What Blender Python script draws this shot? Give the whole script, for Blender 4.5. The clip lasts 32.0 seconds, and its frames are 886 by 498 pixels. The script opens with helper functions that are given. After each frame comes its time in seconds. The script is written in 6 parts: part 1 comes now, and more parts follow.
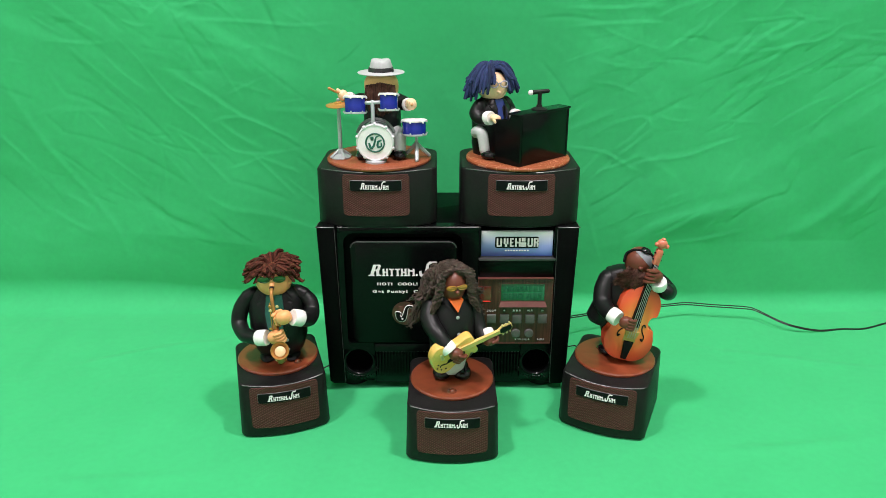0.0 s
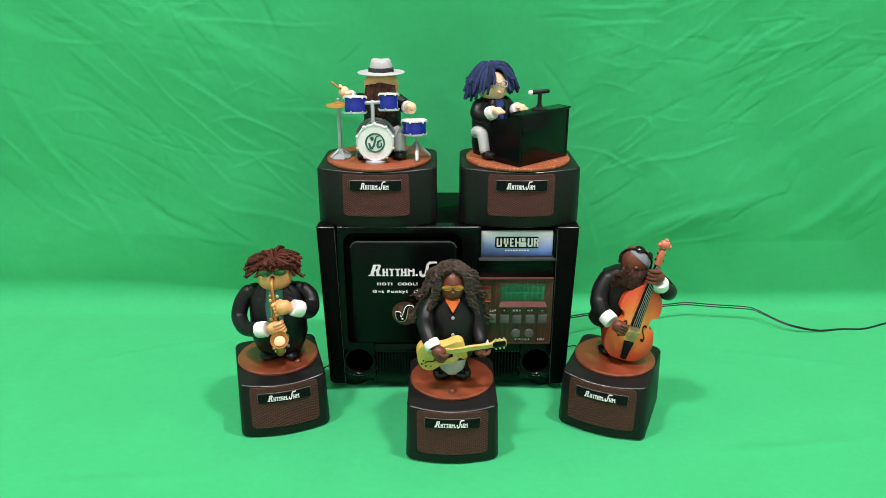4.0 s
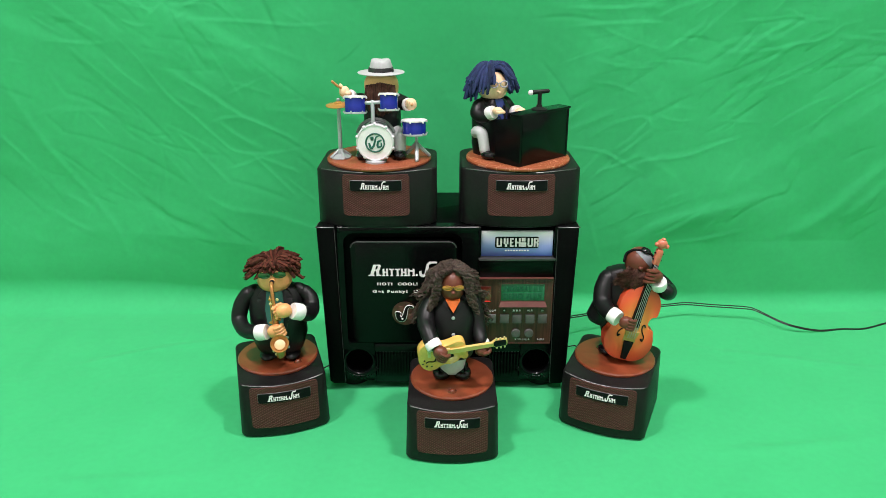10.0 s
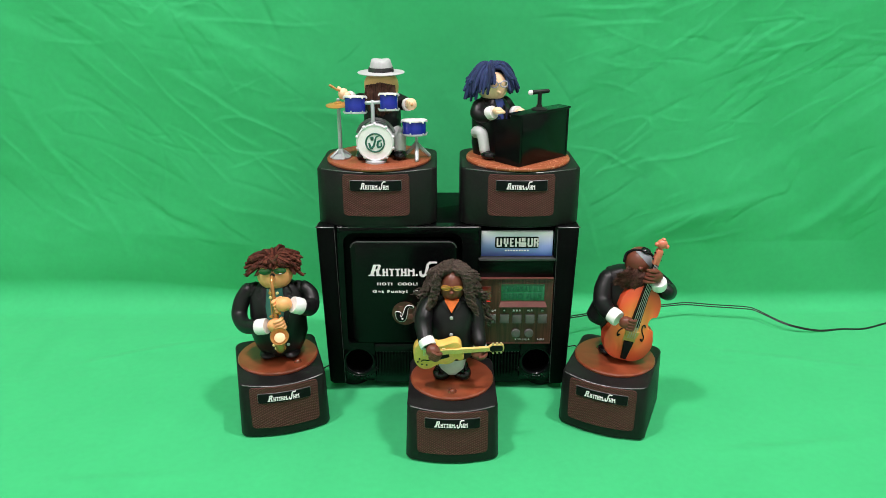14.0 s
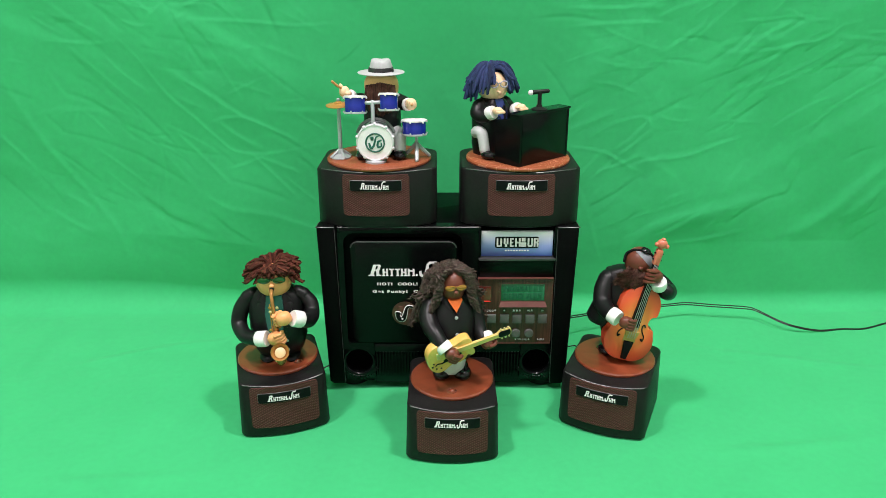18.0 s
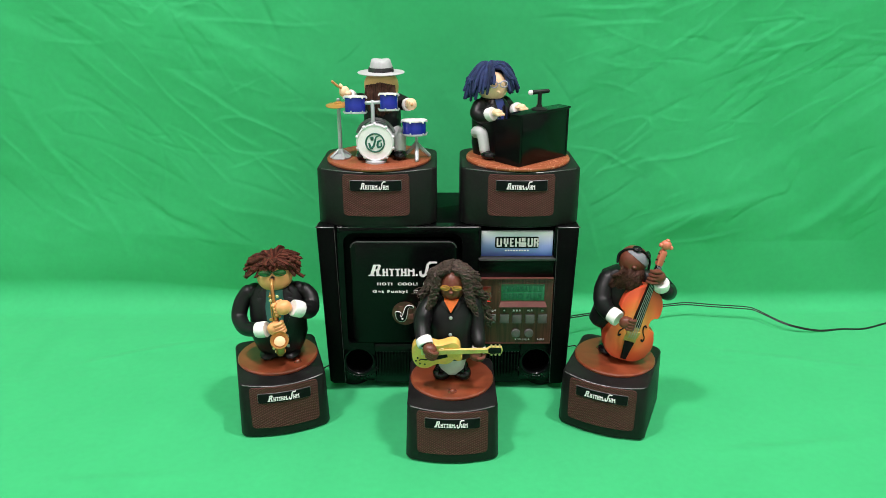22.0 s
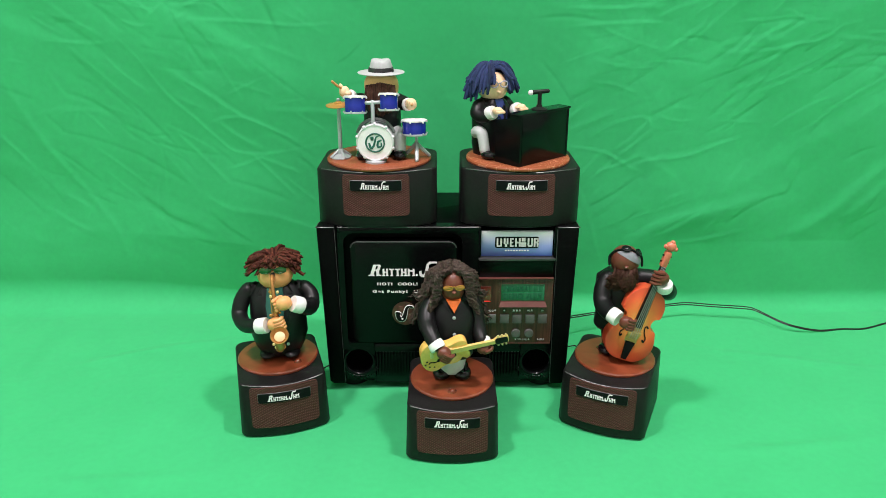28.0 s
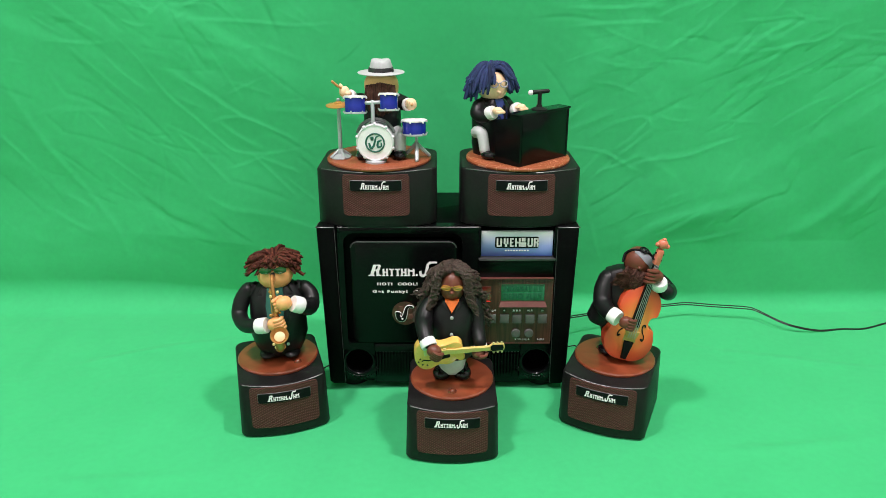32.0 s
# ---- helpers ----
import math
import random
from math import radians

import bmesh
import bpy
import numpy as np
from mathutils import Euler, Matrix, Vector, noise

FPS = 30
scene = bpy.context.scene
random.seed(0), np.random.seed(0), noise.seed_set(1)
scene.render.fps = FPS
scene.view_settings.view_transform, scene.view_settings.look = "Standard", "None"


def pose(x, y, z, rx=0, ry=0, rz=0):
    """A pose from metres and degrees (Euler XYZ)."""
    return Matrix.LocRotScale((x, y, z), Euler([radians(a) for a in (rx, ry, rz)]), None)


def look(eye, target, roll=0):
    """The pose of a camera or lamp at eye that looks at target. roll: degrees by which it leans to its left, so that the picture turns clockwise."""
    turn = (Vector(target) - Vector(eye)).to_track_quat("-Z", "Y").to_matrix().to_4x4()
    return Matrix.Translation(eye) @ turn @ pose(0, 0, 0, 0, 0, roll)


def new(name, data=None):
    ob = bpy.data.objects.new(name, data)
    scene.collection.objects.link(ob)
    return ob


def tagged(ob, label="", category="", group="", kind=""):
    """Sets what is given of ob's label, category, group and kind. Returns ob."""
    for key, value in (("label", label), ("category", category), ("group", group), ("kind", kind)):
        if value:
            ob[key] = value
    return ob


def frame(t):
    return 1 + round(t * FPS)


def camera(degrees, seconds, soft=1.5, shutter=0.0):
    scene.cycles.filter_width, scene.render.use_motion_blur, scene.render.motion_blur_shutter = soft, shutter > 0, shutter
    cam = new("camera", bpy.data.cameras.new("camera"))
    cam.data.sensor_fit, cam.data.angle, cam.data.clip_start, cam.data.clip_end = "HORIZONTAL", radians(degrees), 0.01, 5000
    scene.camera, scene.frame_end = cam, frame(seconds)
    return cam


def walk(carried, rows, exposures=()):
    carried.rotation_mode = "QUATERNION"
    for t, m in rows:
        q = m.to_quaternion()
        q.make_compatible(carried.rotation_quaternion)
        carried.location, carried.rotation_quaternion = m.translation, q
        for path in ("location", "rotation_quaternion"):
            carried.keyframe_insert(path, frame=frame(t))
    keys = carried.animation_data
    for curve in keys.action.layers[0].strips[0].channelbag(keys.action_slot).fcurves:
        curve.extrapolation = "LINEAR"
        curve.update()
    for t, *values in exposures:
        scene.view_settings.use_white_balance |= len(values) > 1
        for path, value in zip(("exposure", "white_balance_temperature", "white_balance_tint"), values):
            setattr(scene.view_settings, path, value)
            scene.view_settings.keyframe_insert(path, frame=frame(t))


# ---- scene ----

cam = camera(62.2, 32.0, soft=0.8)
EYE = pose(0.0, -0.79, 0.491, 69.0, 0, 0)
walk(cam, [(0.0, EYE), (32.0, EYE)])

# ---------------------------------------------------------------- light
world = bpy.data.worlds.new("room_air")
scene.world = world
world.use_nodes = True
world.node_tree.nodes["Background"].inputs[0].default_value = (0.9, 0.95, 1.0, 1)
world.node_tree.nodes["Background"].inputs[1].default_value = 0.05


def area_lamp(name, at, target, size_x, size_y, watts, colour):
    data = bpy.data.lights.new(name, "AREA")
    data.shape, data.size, data.size_y = "RECTANGLE", size_x, size_y
    data.energy, data.color = watts, colour
    ob = new(name, data)
    ob.matrix_world = look(at, target)
    return ob


LAMPS = ((-0.72, -0.65, 46), (0.74, -0.5, 44), (0.0, -1.35, 19))
for lamp_x, lamp_y, watts in LAMPS:
    area_lamp("ceiling_lamp_light", (lamp_x, lamp_y, 2.55), (lamp_x, lamp_y + 0.01, 0), 0.2, 0.2, watts, (1.0, 0.893, 0.93))
scene.view_settings.exposure = 0.0


# ---------------------------------------------------------------- materials
def material(name, colour, rough=0.5, metal=0.0, vary=0.12, grain=60.0, bump=0.0, bump_scale=400.0, coat=0.0, spec=0.5, emit=0.0, island=0.0):
    """A surface with blotches at two scales, uneven gloss and a fine relief."""
    m = bpy.data.materials.new(name)
    m.use_nodes = True
    nt = m.node_tree
    b = nt.nodes["Principled BSDF"]
    b.inputs["Metallic"].default_value = metal
    b.inputs["Coat Weight"].default_value = coat
    b.inputs["Coat Roughness"].default_value = 0.08
    b.inputs["Specular IOR Level"].default_value = spec
    co = nt.nodes.new("ShaderNodeTexCoord")
    big = nt.nodes.new("ShaderNodeTexNoise")
    big.inputs["Scale"].default_value, big.inputs["Detail"].default_value = grain, 6
    fine = nt.nodes.new("ShaderNodeTexNoise")
    fine.inputs["Scale"].default_value, fine.inputs["Detail"].default_value = grain * 9, 3
    add = nt.nodes.new("ShaderNodeMath")
    add.operation = "ADD"
    ramp = nt.nodes.new("ShaderNodeMapRange")
    ramp.inputs["From Min"].default_value, ramp.inputs["From Max"].default_value = 0.7, 1.3
    mix = nt.nodes.new("ShaderNodeMix")
    mix.data_type = "RGBA"
    lo = [max(0.0, c * (1 - vary)) for c in colour]
    hi = [min(1.0, c * (1 + vary)) for c in colour]
    mix.inputs["A"].default_value, mix.inputs["B"].default_value = (*lo, 1), (*hi, 1)
    gloss = nt.nodes.new("ShaderNodeMapRange")
    gloss.inputs["To Min"].default_value, gloss.inputs["To Max"].default_value = rough * 0.85, min(1.0, rough * 1.15)
    for n in (big, fine):
        nt.links.new(co.outputs["Object"], n.inputs["Vector"])
    nt.links.new(big.outputs["Fac"], add.inputs[0])
    nt.links.new(fine.outputs["Fac"], add.inputs[1])
    nt.links.new(add.outputs[0], ramp.inputs["Value"])
    nt.links.new(ramp.outputs[0], mix.inputs["Factor"])
    if island:
        geo = nt.nodes.new("ShaderNodeNewGeometry")
        span = nt.nodes.new("ShaderNodeMapRange")
        span.inputs["To Min"].default_value, span.inputs["To Max"].default_value = 1 - island, 1 + island
        scale = nt.nodes.new("ShaderNodeVectorMath")
        scale.operation = "SCALE"
        nt.links.new(geo.outputs["Random Per Island"], span.inputs["Value"])
        nt.links.new(mix.outputs["Result"], scale.inputs[0])
        nt.links.new(span.outputs[0], scale.inputs["Scale"])
        nt.links.new(scale.outputs[0], b.inputs["Base Color"])
    else:
        nt.links.new(mix.outputs["Result"], b.inputs["Base Color"])
    nt.links.new(big.outputs["Fac"], gloss.inputs["Value"])
    nt.links.new(gloss.outputs[0], b.inputs["Roughness"])
    if bump:
        tex = nt.nodes.new("ShaderNodeTexNoise")
        tex.inputs["Scale"].default_value, tex.inputs["Detail"].default_value = bump_scale, 4
        bp = nt.nodes.new("ShaderNodeBump")
        bp.inputs["Strength"].default_value, bp.inputs["Distance"].default_value = bump, 0.0006
        nt.links.new(co.outputs["Object"], tex.inputs["Vector"])
        nt.links.new(tex.outputs["Fac"], bp.inputs["Height"])
        nt.links.new(bp.outputs[0], b.inputs["Normal"])
    if emit:
        b.inputs["Emission Color"].default_value = (*colour, 1)
        b.inputs["Emission Strength"].default_value = emit
    return m


def grained(name, dark, light, scale, stretch, rough, coat=0.2, distortion=3.0, bump=0.15):
    """Wood: stretched bands between two colours with a relief along the grain."""
    m = material(name, dark, rough, coat=coat)
    nt = m.node_tree
    b = nt.nodes["Principled BSDF"]
    co = nt.nodes.new("ShaderNodeTexCoord")
    mp = nt.nodes.new("ShaderNodeMapping")
    mp.inputs["Scale"].default_value = stretch
    wave = nt.nodes.new("ShaderNodeTexNoise")
    wave.inputs["Scale"].default_value, wave.inputs["Detail"].default_value = scale, 7
    wave.inputs["Distortion"].default_value = distortion
    ramp = nt.nodes.new("ShaderNodeValToRGB")
    ramp.color_ramp.elements[0].position, ramp.color_ramp.elements[1].position = 0.36, 0.64
    ramp.color_ramp.elements[0].color, ramp.color_ramp.elements[1].color = (*dark, 1), (*light, 1)
    bp = nt.nodes.new("ShaderNodeBump")
    bp.inputs["Strength"].default_value, bp.inputs["Distance"].default_value = bump, 0.0006
    nt.links.new(co.outputs["Object"], mp.inputs["Vector"])
    nt.links.new(mp.outputs[0], wave.inputs["Vector"])
    nt.links.new(wave.outputs["Fac"], ramp.inputs["Fac"])
    nt.links.new(ramp.outputs["Color"], b.inputs["Base Color"])
    nt.links.new(wave.outputs["Fac"], bp.inputs["Height"])
    nt.links.new(bp.outputs[0], b.inputs["Normal"])
    return m


def carved(name, ground, line):
    """Moulded brown plastic with a carved, paler grain line that wanders like wood rings."""
    m = material(name, ground, 0.5, spec=0.2)
    nt = m.node_tree
    b = nt.nodes["Principled BSDF"]
    co = nt.nodes.new("ShaderNodeTexCoord")
    mp = nt.nodes.new("ShaderNodeMapping")
    mp.inputs["Scale"].default_value = (1.0, 0.8, 0.1)
    n = nt.nodes.new("ShaderNodeTexNoise")
    n.inputs["Scale"].default_value, n.inputs["Detail"].default_value, n.inputs["Distortion"].default_value = 34, 1.5, 1.4
    times = nt.nodes.new("ShaderNodeMath")
    times.operation = "MULTIPLY"
    times.inputs[1].default_value = 11.0
    fr = nt.nodes.new("ShaderNodeMath")
    fr.operation = "FRACT"
    ramp = nt.nodes.new("ShaderNodeValToRGB")
    ramp.color_ramp.elements[0].position, ramp.color_ramp.elements[0].color = 0.0, (*line, 1)
    ramp.color_ramp.elements[1].position, ramp.color_ramp.elements[1].color = 0.24, (*ground, 1)
    bp = nt.nodes.new("ShaderNodeBump")
    bp.inputs["Strength"].default_value, bp.inputs["Distance"].default_value = 0.5, 0.0005
    nt.links.new(co.outputs["Object"], mp.inputs["Vector"])
    nt.links.new(mp.outputs[0], n.inputs["Vector"])
    nt.links.new(n.outputs["Fac"], times.inputs[0])
    nt.links.new(times.outputs[0], fr.inputs[0])
    nt.links.new(fr.outputs[0], ramp.inputs["Fac"])
    nt.links.new(ramp.outputs["Color"], b.inputs["Base Color"])
    nt.links.new(fr.outputs[0], bp.inputs["Height"])
    nt.links.new(bp.outputs[0], b.inputs["Normal"])
    return m


def woven(name, dark, light, pitch):
    """Speaker cloth: a diagonal weave of raised threads."""
    m = material(name, light, 0.8, spec=0.3)
    nt = m.node_tree
    b = nt.nodes["Principled BSDF"]
    co = nt.nodes.new("ShaderNodeTexCoord")
    waves = []
    for turn in (27, -27):
        mp = nt.nodes.new("ShaderNodeMapping")
        mp.inputs["Rotation"].default_value = (0, radians(turn), 0)
        w = nt.nodes.new("ShaderNodeTexWave")
        w.bands_direction = "Z"
        w.inputs["Scale"].default_value = 0.314 / pitch
        w.inputs["Distortion"].default_value = 0.4
        nt.links.new(co.outputs["Object"], mp.inputs["Vector"])
        nt.links.new(mp.outputs[0], w.inputs["Vector"])
        waves.append(w)
    mul = nt.nodes.new("ShaderNodeMath")
    mul.operation = "MULTIPLY"
    ramp = nt.nodes.new("ShaderNodeValToRGB")
    ramp.color_ramp.elements[0].position, ramp.color_ramp.elements[1].position = 0.08, 0.6
    ramp.color_ramp.elements[0].color, ramp.color_ramp.elements[1].color = (*dark, 1), (*light, 1)
    bp = nt.nodes.new("ShaderNodeBump")
    bp.inputs["Strength"].default_value, bp.inputs["Distance"].default_value = 0.7, 0.0006
    for i in (0, 1):
        nt.links.new(waves[i].outputs["Fac"], mul.inputs[i])
    nt.links.new(mul.outputs[0], ramp.inputs["Fac"])
    nt.links.new(ramp.outputs["Color"], b.inputs["Base Color"])
    nt.links.new(mul.outputs[0], bp.inputs["Height"])
    nt.links.new(bp.outputs[0], b.inputs["Normal"])
    return m


def faded(name, stops, axis, lo, hi, rough=0.3, coat=0.3, radial=False, stretch=(1, 1, 1)):
    """A printed or sprayed fade along one axis, or outwards from the middle, in metres."""
    m = material(name, stops[0][1], rough, coat=coat)
    nt = m.node_tree
    b = nt.nodes["Principled BSDF"]
    co = nt.nodes.new("ShaderNodeTexCoord")
    ramp = nt.nodes.new("ShaderNodeValToRGB")
    while len(ramp.color_ramp.elements) < len(stops):
        ramp.color_ramp.elements.new(0.5)
    for e, (p, c) in zip(ramp.color_ramp.elements, stops):
        e.position, e.color = p, (*c, 1)
    rng = nt.nodes.new("ShaderNodeMapRange")
    rng.inputs["From Min"].default_value, rng.inputs["From Max"].default_value = lo, hi
    if radial:
        mp = nt.nodes.new("ShaderNodeMapping")
        mp.inputs["Scale"].default_value = stretch
        ln = nt.nodes.new("ShaderNodeVectorMath")
        ln.operation = "LENGTH"
        nt.links.new(co.outputs["Object"], mp.inputs["Vector"])
        nt.links.new(mp.outputs[0], ln.inputs[0])
        nt.links.new(ln.outputs["Value"], rng.inputs["Value"])
    else:
        sp = nt.nodes.new("ShaderNodeSeparateXYZ")
        nt.links.new(co.outputs["Object"], sp.inputs[0])
        nt.links.new(sp.outputs[axis], rng.inputs["Value"])
    nt.links.new(rng.outputs[0], ramp.inputs["Fac"])
    nt.links.new(ramp.outputs["Color"], b.inputs["Base Color"])
    return m


GREEN = material("green_cloth", (0.039, 0.435, 0.159), 0.72, vary=0.05, grain=14, bump=0.25, bump_scale=1500, spec=0.25)
GREEN.node_tree.nodes["Principled BSDF"].inputs["Sheen Weight"].default_value = 0.12
BLACK = material("satin_black_plastic", (0.0105, 0.0098, 0.01), 0.42, vary=0.25, grain=40, bump=0.1, bump_scale=2600, spec=0.22)
EDGE = material("black_plastic_panel", (0.0025, 0.003, 0.003), 0.24, vary=0.25, grain=30, spec=0.15)
GLOSS = material("gloss_black_plastic", (0.003, 0.004, 0.004), 0.17, vary=0.2, grain=30, spec=0.17)
CASE = material("black_case_plastic", (0.003, 0.0034, 0.0034), 0.36, vary=0.3, grain=40, bump=0.1, bump_scale=2600, spec=0.035)
RED_GLOW = material("red_indicator_light", (0.75, 0.025, 0.02), 0.4, emit=0.7)
# lighter grey for strips that stand in for highlights along black edges
BEAD = material("edge_highlight_grey", (0.045, 0.045, 0.045), 0.3, vary=0.2, spec=0.7)
VOID = material("dark_cavity", (0.0015, 0.0015, 0.0015), 1.0, spec=0.0)
DISC = grained("brown_moulded_disc", (0.2, 0.044, 0.018), (0.25, 0.057, 0.023), 26, (1, 2.0, 1), 0.3, coat=0.35, distortion=1.6, bump=0.14)
DISC_CARVED = carved("brown_carved_disc", (0.3, 0.08, 0.032), (0.56, 0.25, 0.14))
DISC_WORN = carved("brown_faintly_carved_disc", (0.27, 0.073, 0.033), (0.36, 0.115, 0.06))
WEAVE = woven("brown_speaker_cloth", (0.066, 0.0225, 0.019), (0.122, 0.04, 0.033), 0.0019)
PLATE_RIM = material("grey_plate_rim", (0.09, 0.09, 0.09), 0.3, spec=0.5)
PLATE = material("name_plate_black", (0.006, 0.006, 0.007), 0.4, spec=0.12)
PRINT = material("white_print", (0.95, 0.85, 0.9), 0.5, vary=0.02)
ROSE = grained("rosewood_panel", (0.03, 0.0115, 0.0075), (0.088, 0.034, 0.021), 60, (6, 1, 0.35), 0.4, coat=0.0, distortion=0.6)
ROSE_TRIM = material("maroon_trim", (0.125, 0.037, 0.031), 0.35, vary=0.15)
LCD = material("lcd_green", (0.03, 0.185, 0.09), 0.25, vary=0.1, grain=90)
LCD_CELL = material("lcd_cells", (0.02, 0.135, 0.062), 0.3, vary=0.15, grain=90)
LCD_DARK = material("lcd_digits", (0.011, 0.082, 0.044), 0.3)
KEYCAP = material("grey_key_plastic", (0.085, 0.086, 0.08), 0.5, vary=0.1)
RED_GLASS = material("red_window", (0.1, 0.012, 0.008), 0.15, coat=0.5)
CARD = faded("blue_card", [(0.0, (0.045, 0.1, 0.42)), (0.45, (0.32, 0.36, 0.74)), (0.95, (0.94, 0.89, 0.98))], "Z", 0.177, 0.208, 0.3)
CORD = material("black_cord", (0.007, 0.007, 0.007), 0.4)
WALL = material("painted_wall", (0.66, 0.65, 0.63), 0.85, grain=4, vary=0.04, bump=0.3, bump_scale=220)
FLOOR = grained("floor_boards", (0.07, 0.045, 0.028), (0.11, 0.075, 0.045), 6, (1, 12, 1), 0.5)
LAMP_GLOW = material("lamp_diffuser", (1.0, 0.97, 0.92), 0.5, emit=4.0)
LAMP_FRAME = material("lamp_frame", (0.75, 0.75, 0.74), 0.4)
# drummer's face: the shade under the hat brim is mixed into the skin colour
SHADED_SKIN = material("brim_shaded_vinyl", (0.7, 0.41, 0.18), 0.45, vary=0.08, spec=0.3)
DARK_SILVER = material("dark_grey_plastic", (0.17, 0.175, 0.18), 0.35, vary=0.1)
LIGHT_SKIN = material("tan_vinyl", (0.82, 0.39, 0.155), 0.42, vary=0.06, spec=0.4)
PALE_SKIN = material("pale_vinyl", (0.85, 0.58, 0.36), 0.42, vary=0.05, spec=0.4)
DARK_SKIN = material("brown_vinyl", (0.138, 0.038, 0.022), 0.4, vary=0.12, spec=0.4)
COAT = material("black_vinyl_coat", (0.006, 0.006, 0.0065), 0.4, vary=0.3, bump=0.12, bump_scale=900, spec=0.3)
SHOE = material("black_gloss_shoe", (0.005, 0.005, 0.006), 0.16, coat=0.15, spec=0.35)
WHITE = material("white_vinyl", (0.82, 0.79, 0.79), 0.45, vary=0.05)
GREYPANT = material("light_grey_vinyl", (0.58, 0.57, 0.59), 0.45, vary=0.06)
ORANGE = material("orange_shirt", (0.72, 0.13, 0.02), 0.5)
TEAL = material("teal_shirt", (0.012, 0.1, 0.075), 0.5)
BLUE_SHIRT = material("blue_shirt", (0.02, 0.04, 0.2), 0.5)
HAIR_BROWN = material("dark_brown_yarn", (0.075, 0.0205, 0.012), 0.7, vary=0.6, grain=400, bump=1.0, bump_scale=1800, spec=0.16, island=0.6)
HAIR_BLUE = material("navy_yarn", (0.02, 0.031, 0.095), 0.75, vary=0.35, grain=300, bump=0.8, bump_scale=1800, spec=0.25, island=0.45)
HAIR_CURL = material("curly_dark_fibre", (0.055, 0.033, 0.025), 0.5, vary=0.6, grain=300, bump=0.6, bump_scale=2000, spec=0.4, island=0.55)
BEARD = material("brown_fibre_beard", (0.068, 0.029, 0.019), 0.7, vary=0.5, grain=400, bump=0.9, bump_scale=1500, spec=0.2, island=0.5)
HAT = material("white_hat_vinyl", (0.46, 0.45, 0.47), 0.5, vary=0.05)
BAND = material("charcoal_hat_band", (0.014, 0.014, 0.015), 0.6)
SILVER = material("silver_grey_plastic", (0.46, 0.48, 0.5), 0.35, vary=0.08, metal=0.2)
BLUE_DRUM = faded("blue_drum_wrap", [(0.0, (0.004, 0.009, 0.16)), (0.5, (0.009, 0.02, 0.34)), (1.0, (0.004, 0.009, 0.16))], "Z", -0.011, 0.011, 0.22, 0.15)
DRUM_HEAD = material("white_drum_head", (0.92, 0.83, 0.88), 0.4, vary=0.04)
PALE_GREY = material("pale_grey_plastic", (0.66, 0.63, 0.67), 0.35, vary=0.08)
GOLD = material("brass_gold", (0.5, 0.25, 0.06), 0.26, metal=0.35, vary=0.12)
HORN = material("horn_brass", (0.46, 0.215, 0.065), 0.2, metal=0.42, vary=0.2)
CREAM = material("cream_vinyl", (0.66, 0.5, 0.26), 0.4, vary=0.05)
PALE_GOLD = material("pale_gold_plastic", (0.72, 0.58, 0.27), 0.35, metal=0.3)
STICK = material("tan_wood_stick", (0.5, 0.24, 0.08), 0.5)
GREEN_LENS = material("green_lens", (0.01, 0.07, 0.012), 0.1, coat=0.6)
AMBER_LENS = material("amber_frames", (0.36, 0.16, 0.025), 0.25, coat=0.4)
CLEAR_FRAME = material("grey_lilac_frames", (0.42, 0.4, 0.5), 0.25, coat=0.4)
GUITAR_Y = material("yellow_guitar_lacquer", (0.8, 0.47, 0.115), 0.22, vary=0.1, grain=45, coat=0.5)
NECK_Y = material("maple_neck", (0.7, 0.47, 0.16), 0.3, coat=0.3)
BASS_WOOD = faded("orange_bass_varnish", [(0.0, (0.95, 0.44, 0.12)), (0.3, (0.9, 0.23, 0.055)), (0.62, (0.76, 0.105, 0.035)), (1.0, (0.42, 0.035, 0.018))], "X", 0.004, 0.034, 0.35, 0.08, radial=True, stretch=(1.0, 0.0, 0.62))
BASS_NECK = material("salmon_bass_neck", (0.64, 0.175, 0.105), 0.35)
BRIDGE = material("tan_bridge", (0.55, 0.33, 0.1), 0.4)
STRING = material("grey_strings", (0.42, 0.42, 0.43), 0.35, metal=0.6)
GREY_CAP = material("grey_cap_vinyl", (0.19, 0.2, 0.225), 0.6)
AMBER_LED = material("amber_led_lens", (0.24, 0.052, 0.022), 0.14, coat=1.0)
LED_SOCKET = material("brown_led_socket", (0.17, 0.046, 0.024), 0.15, spec=0.8, coat=0.8)


# ---------------------------------------------------------------- mesh helpers
def put(bm, verts, faces, mi=0):
    vs = [bm.verts.new(v) for v in verts]
    for f in faces:
        try:
            face = bm.faces.new([vs[i] for i in f])
            face.material_index = mi
        except ValueError:
            pass
    return vs


def rings(bm, loops, mi=0, close=True, caps=True):
    """Skin over loops of equally many points."""
    n = len(loops[0])
    verts = [p for lp in loops for p in lp]
    faces = []
    for i in range(len(loops) - 1):
        for j in range(n if close else n - 1):
            k = (j + 1) % n
            faces.append((i * n + j, i * n + k, (i + 1) * n + k, (i + 1) * n + j))
    if caps:
        faces.append(tuple(range(n - 1, -1, -1)))
        faces.append(tuple((len(loops) - 1) * n + j for j in range(n)))
    return put(bm, verts, faces, mi)


def lathe(bm, profile, at=(0, 0, 0), seg=28, mi=0, m=None):
    """Turned round z; profile of (radius, height)."""
    m = m or Matrix.Translation(at)
    loops = [[m @ Vector((max(r, 1e-5) * math.cos(a), max(r, 1e-5) * math.sin(a), z)) for a in [2 * math.pi * j / seg for j in range(seg)]] for r, z in profile]
    return rings(bm, loops, mi)


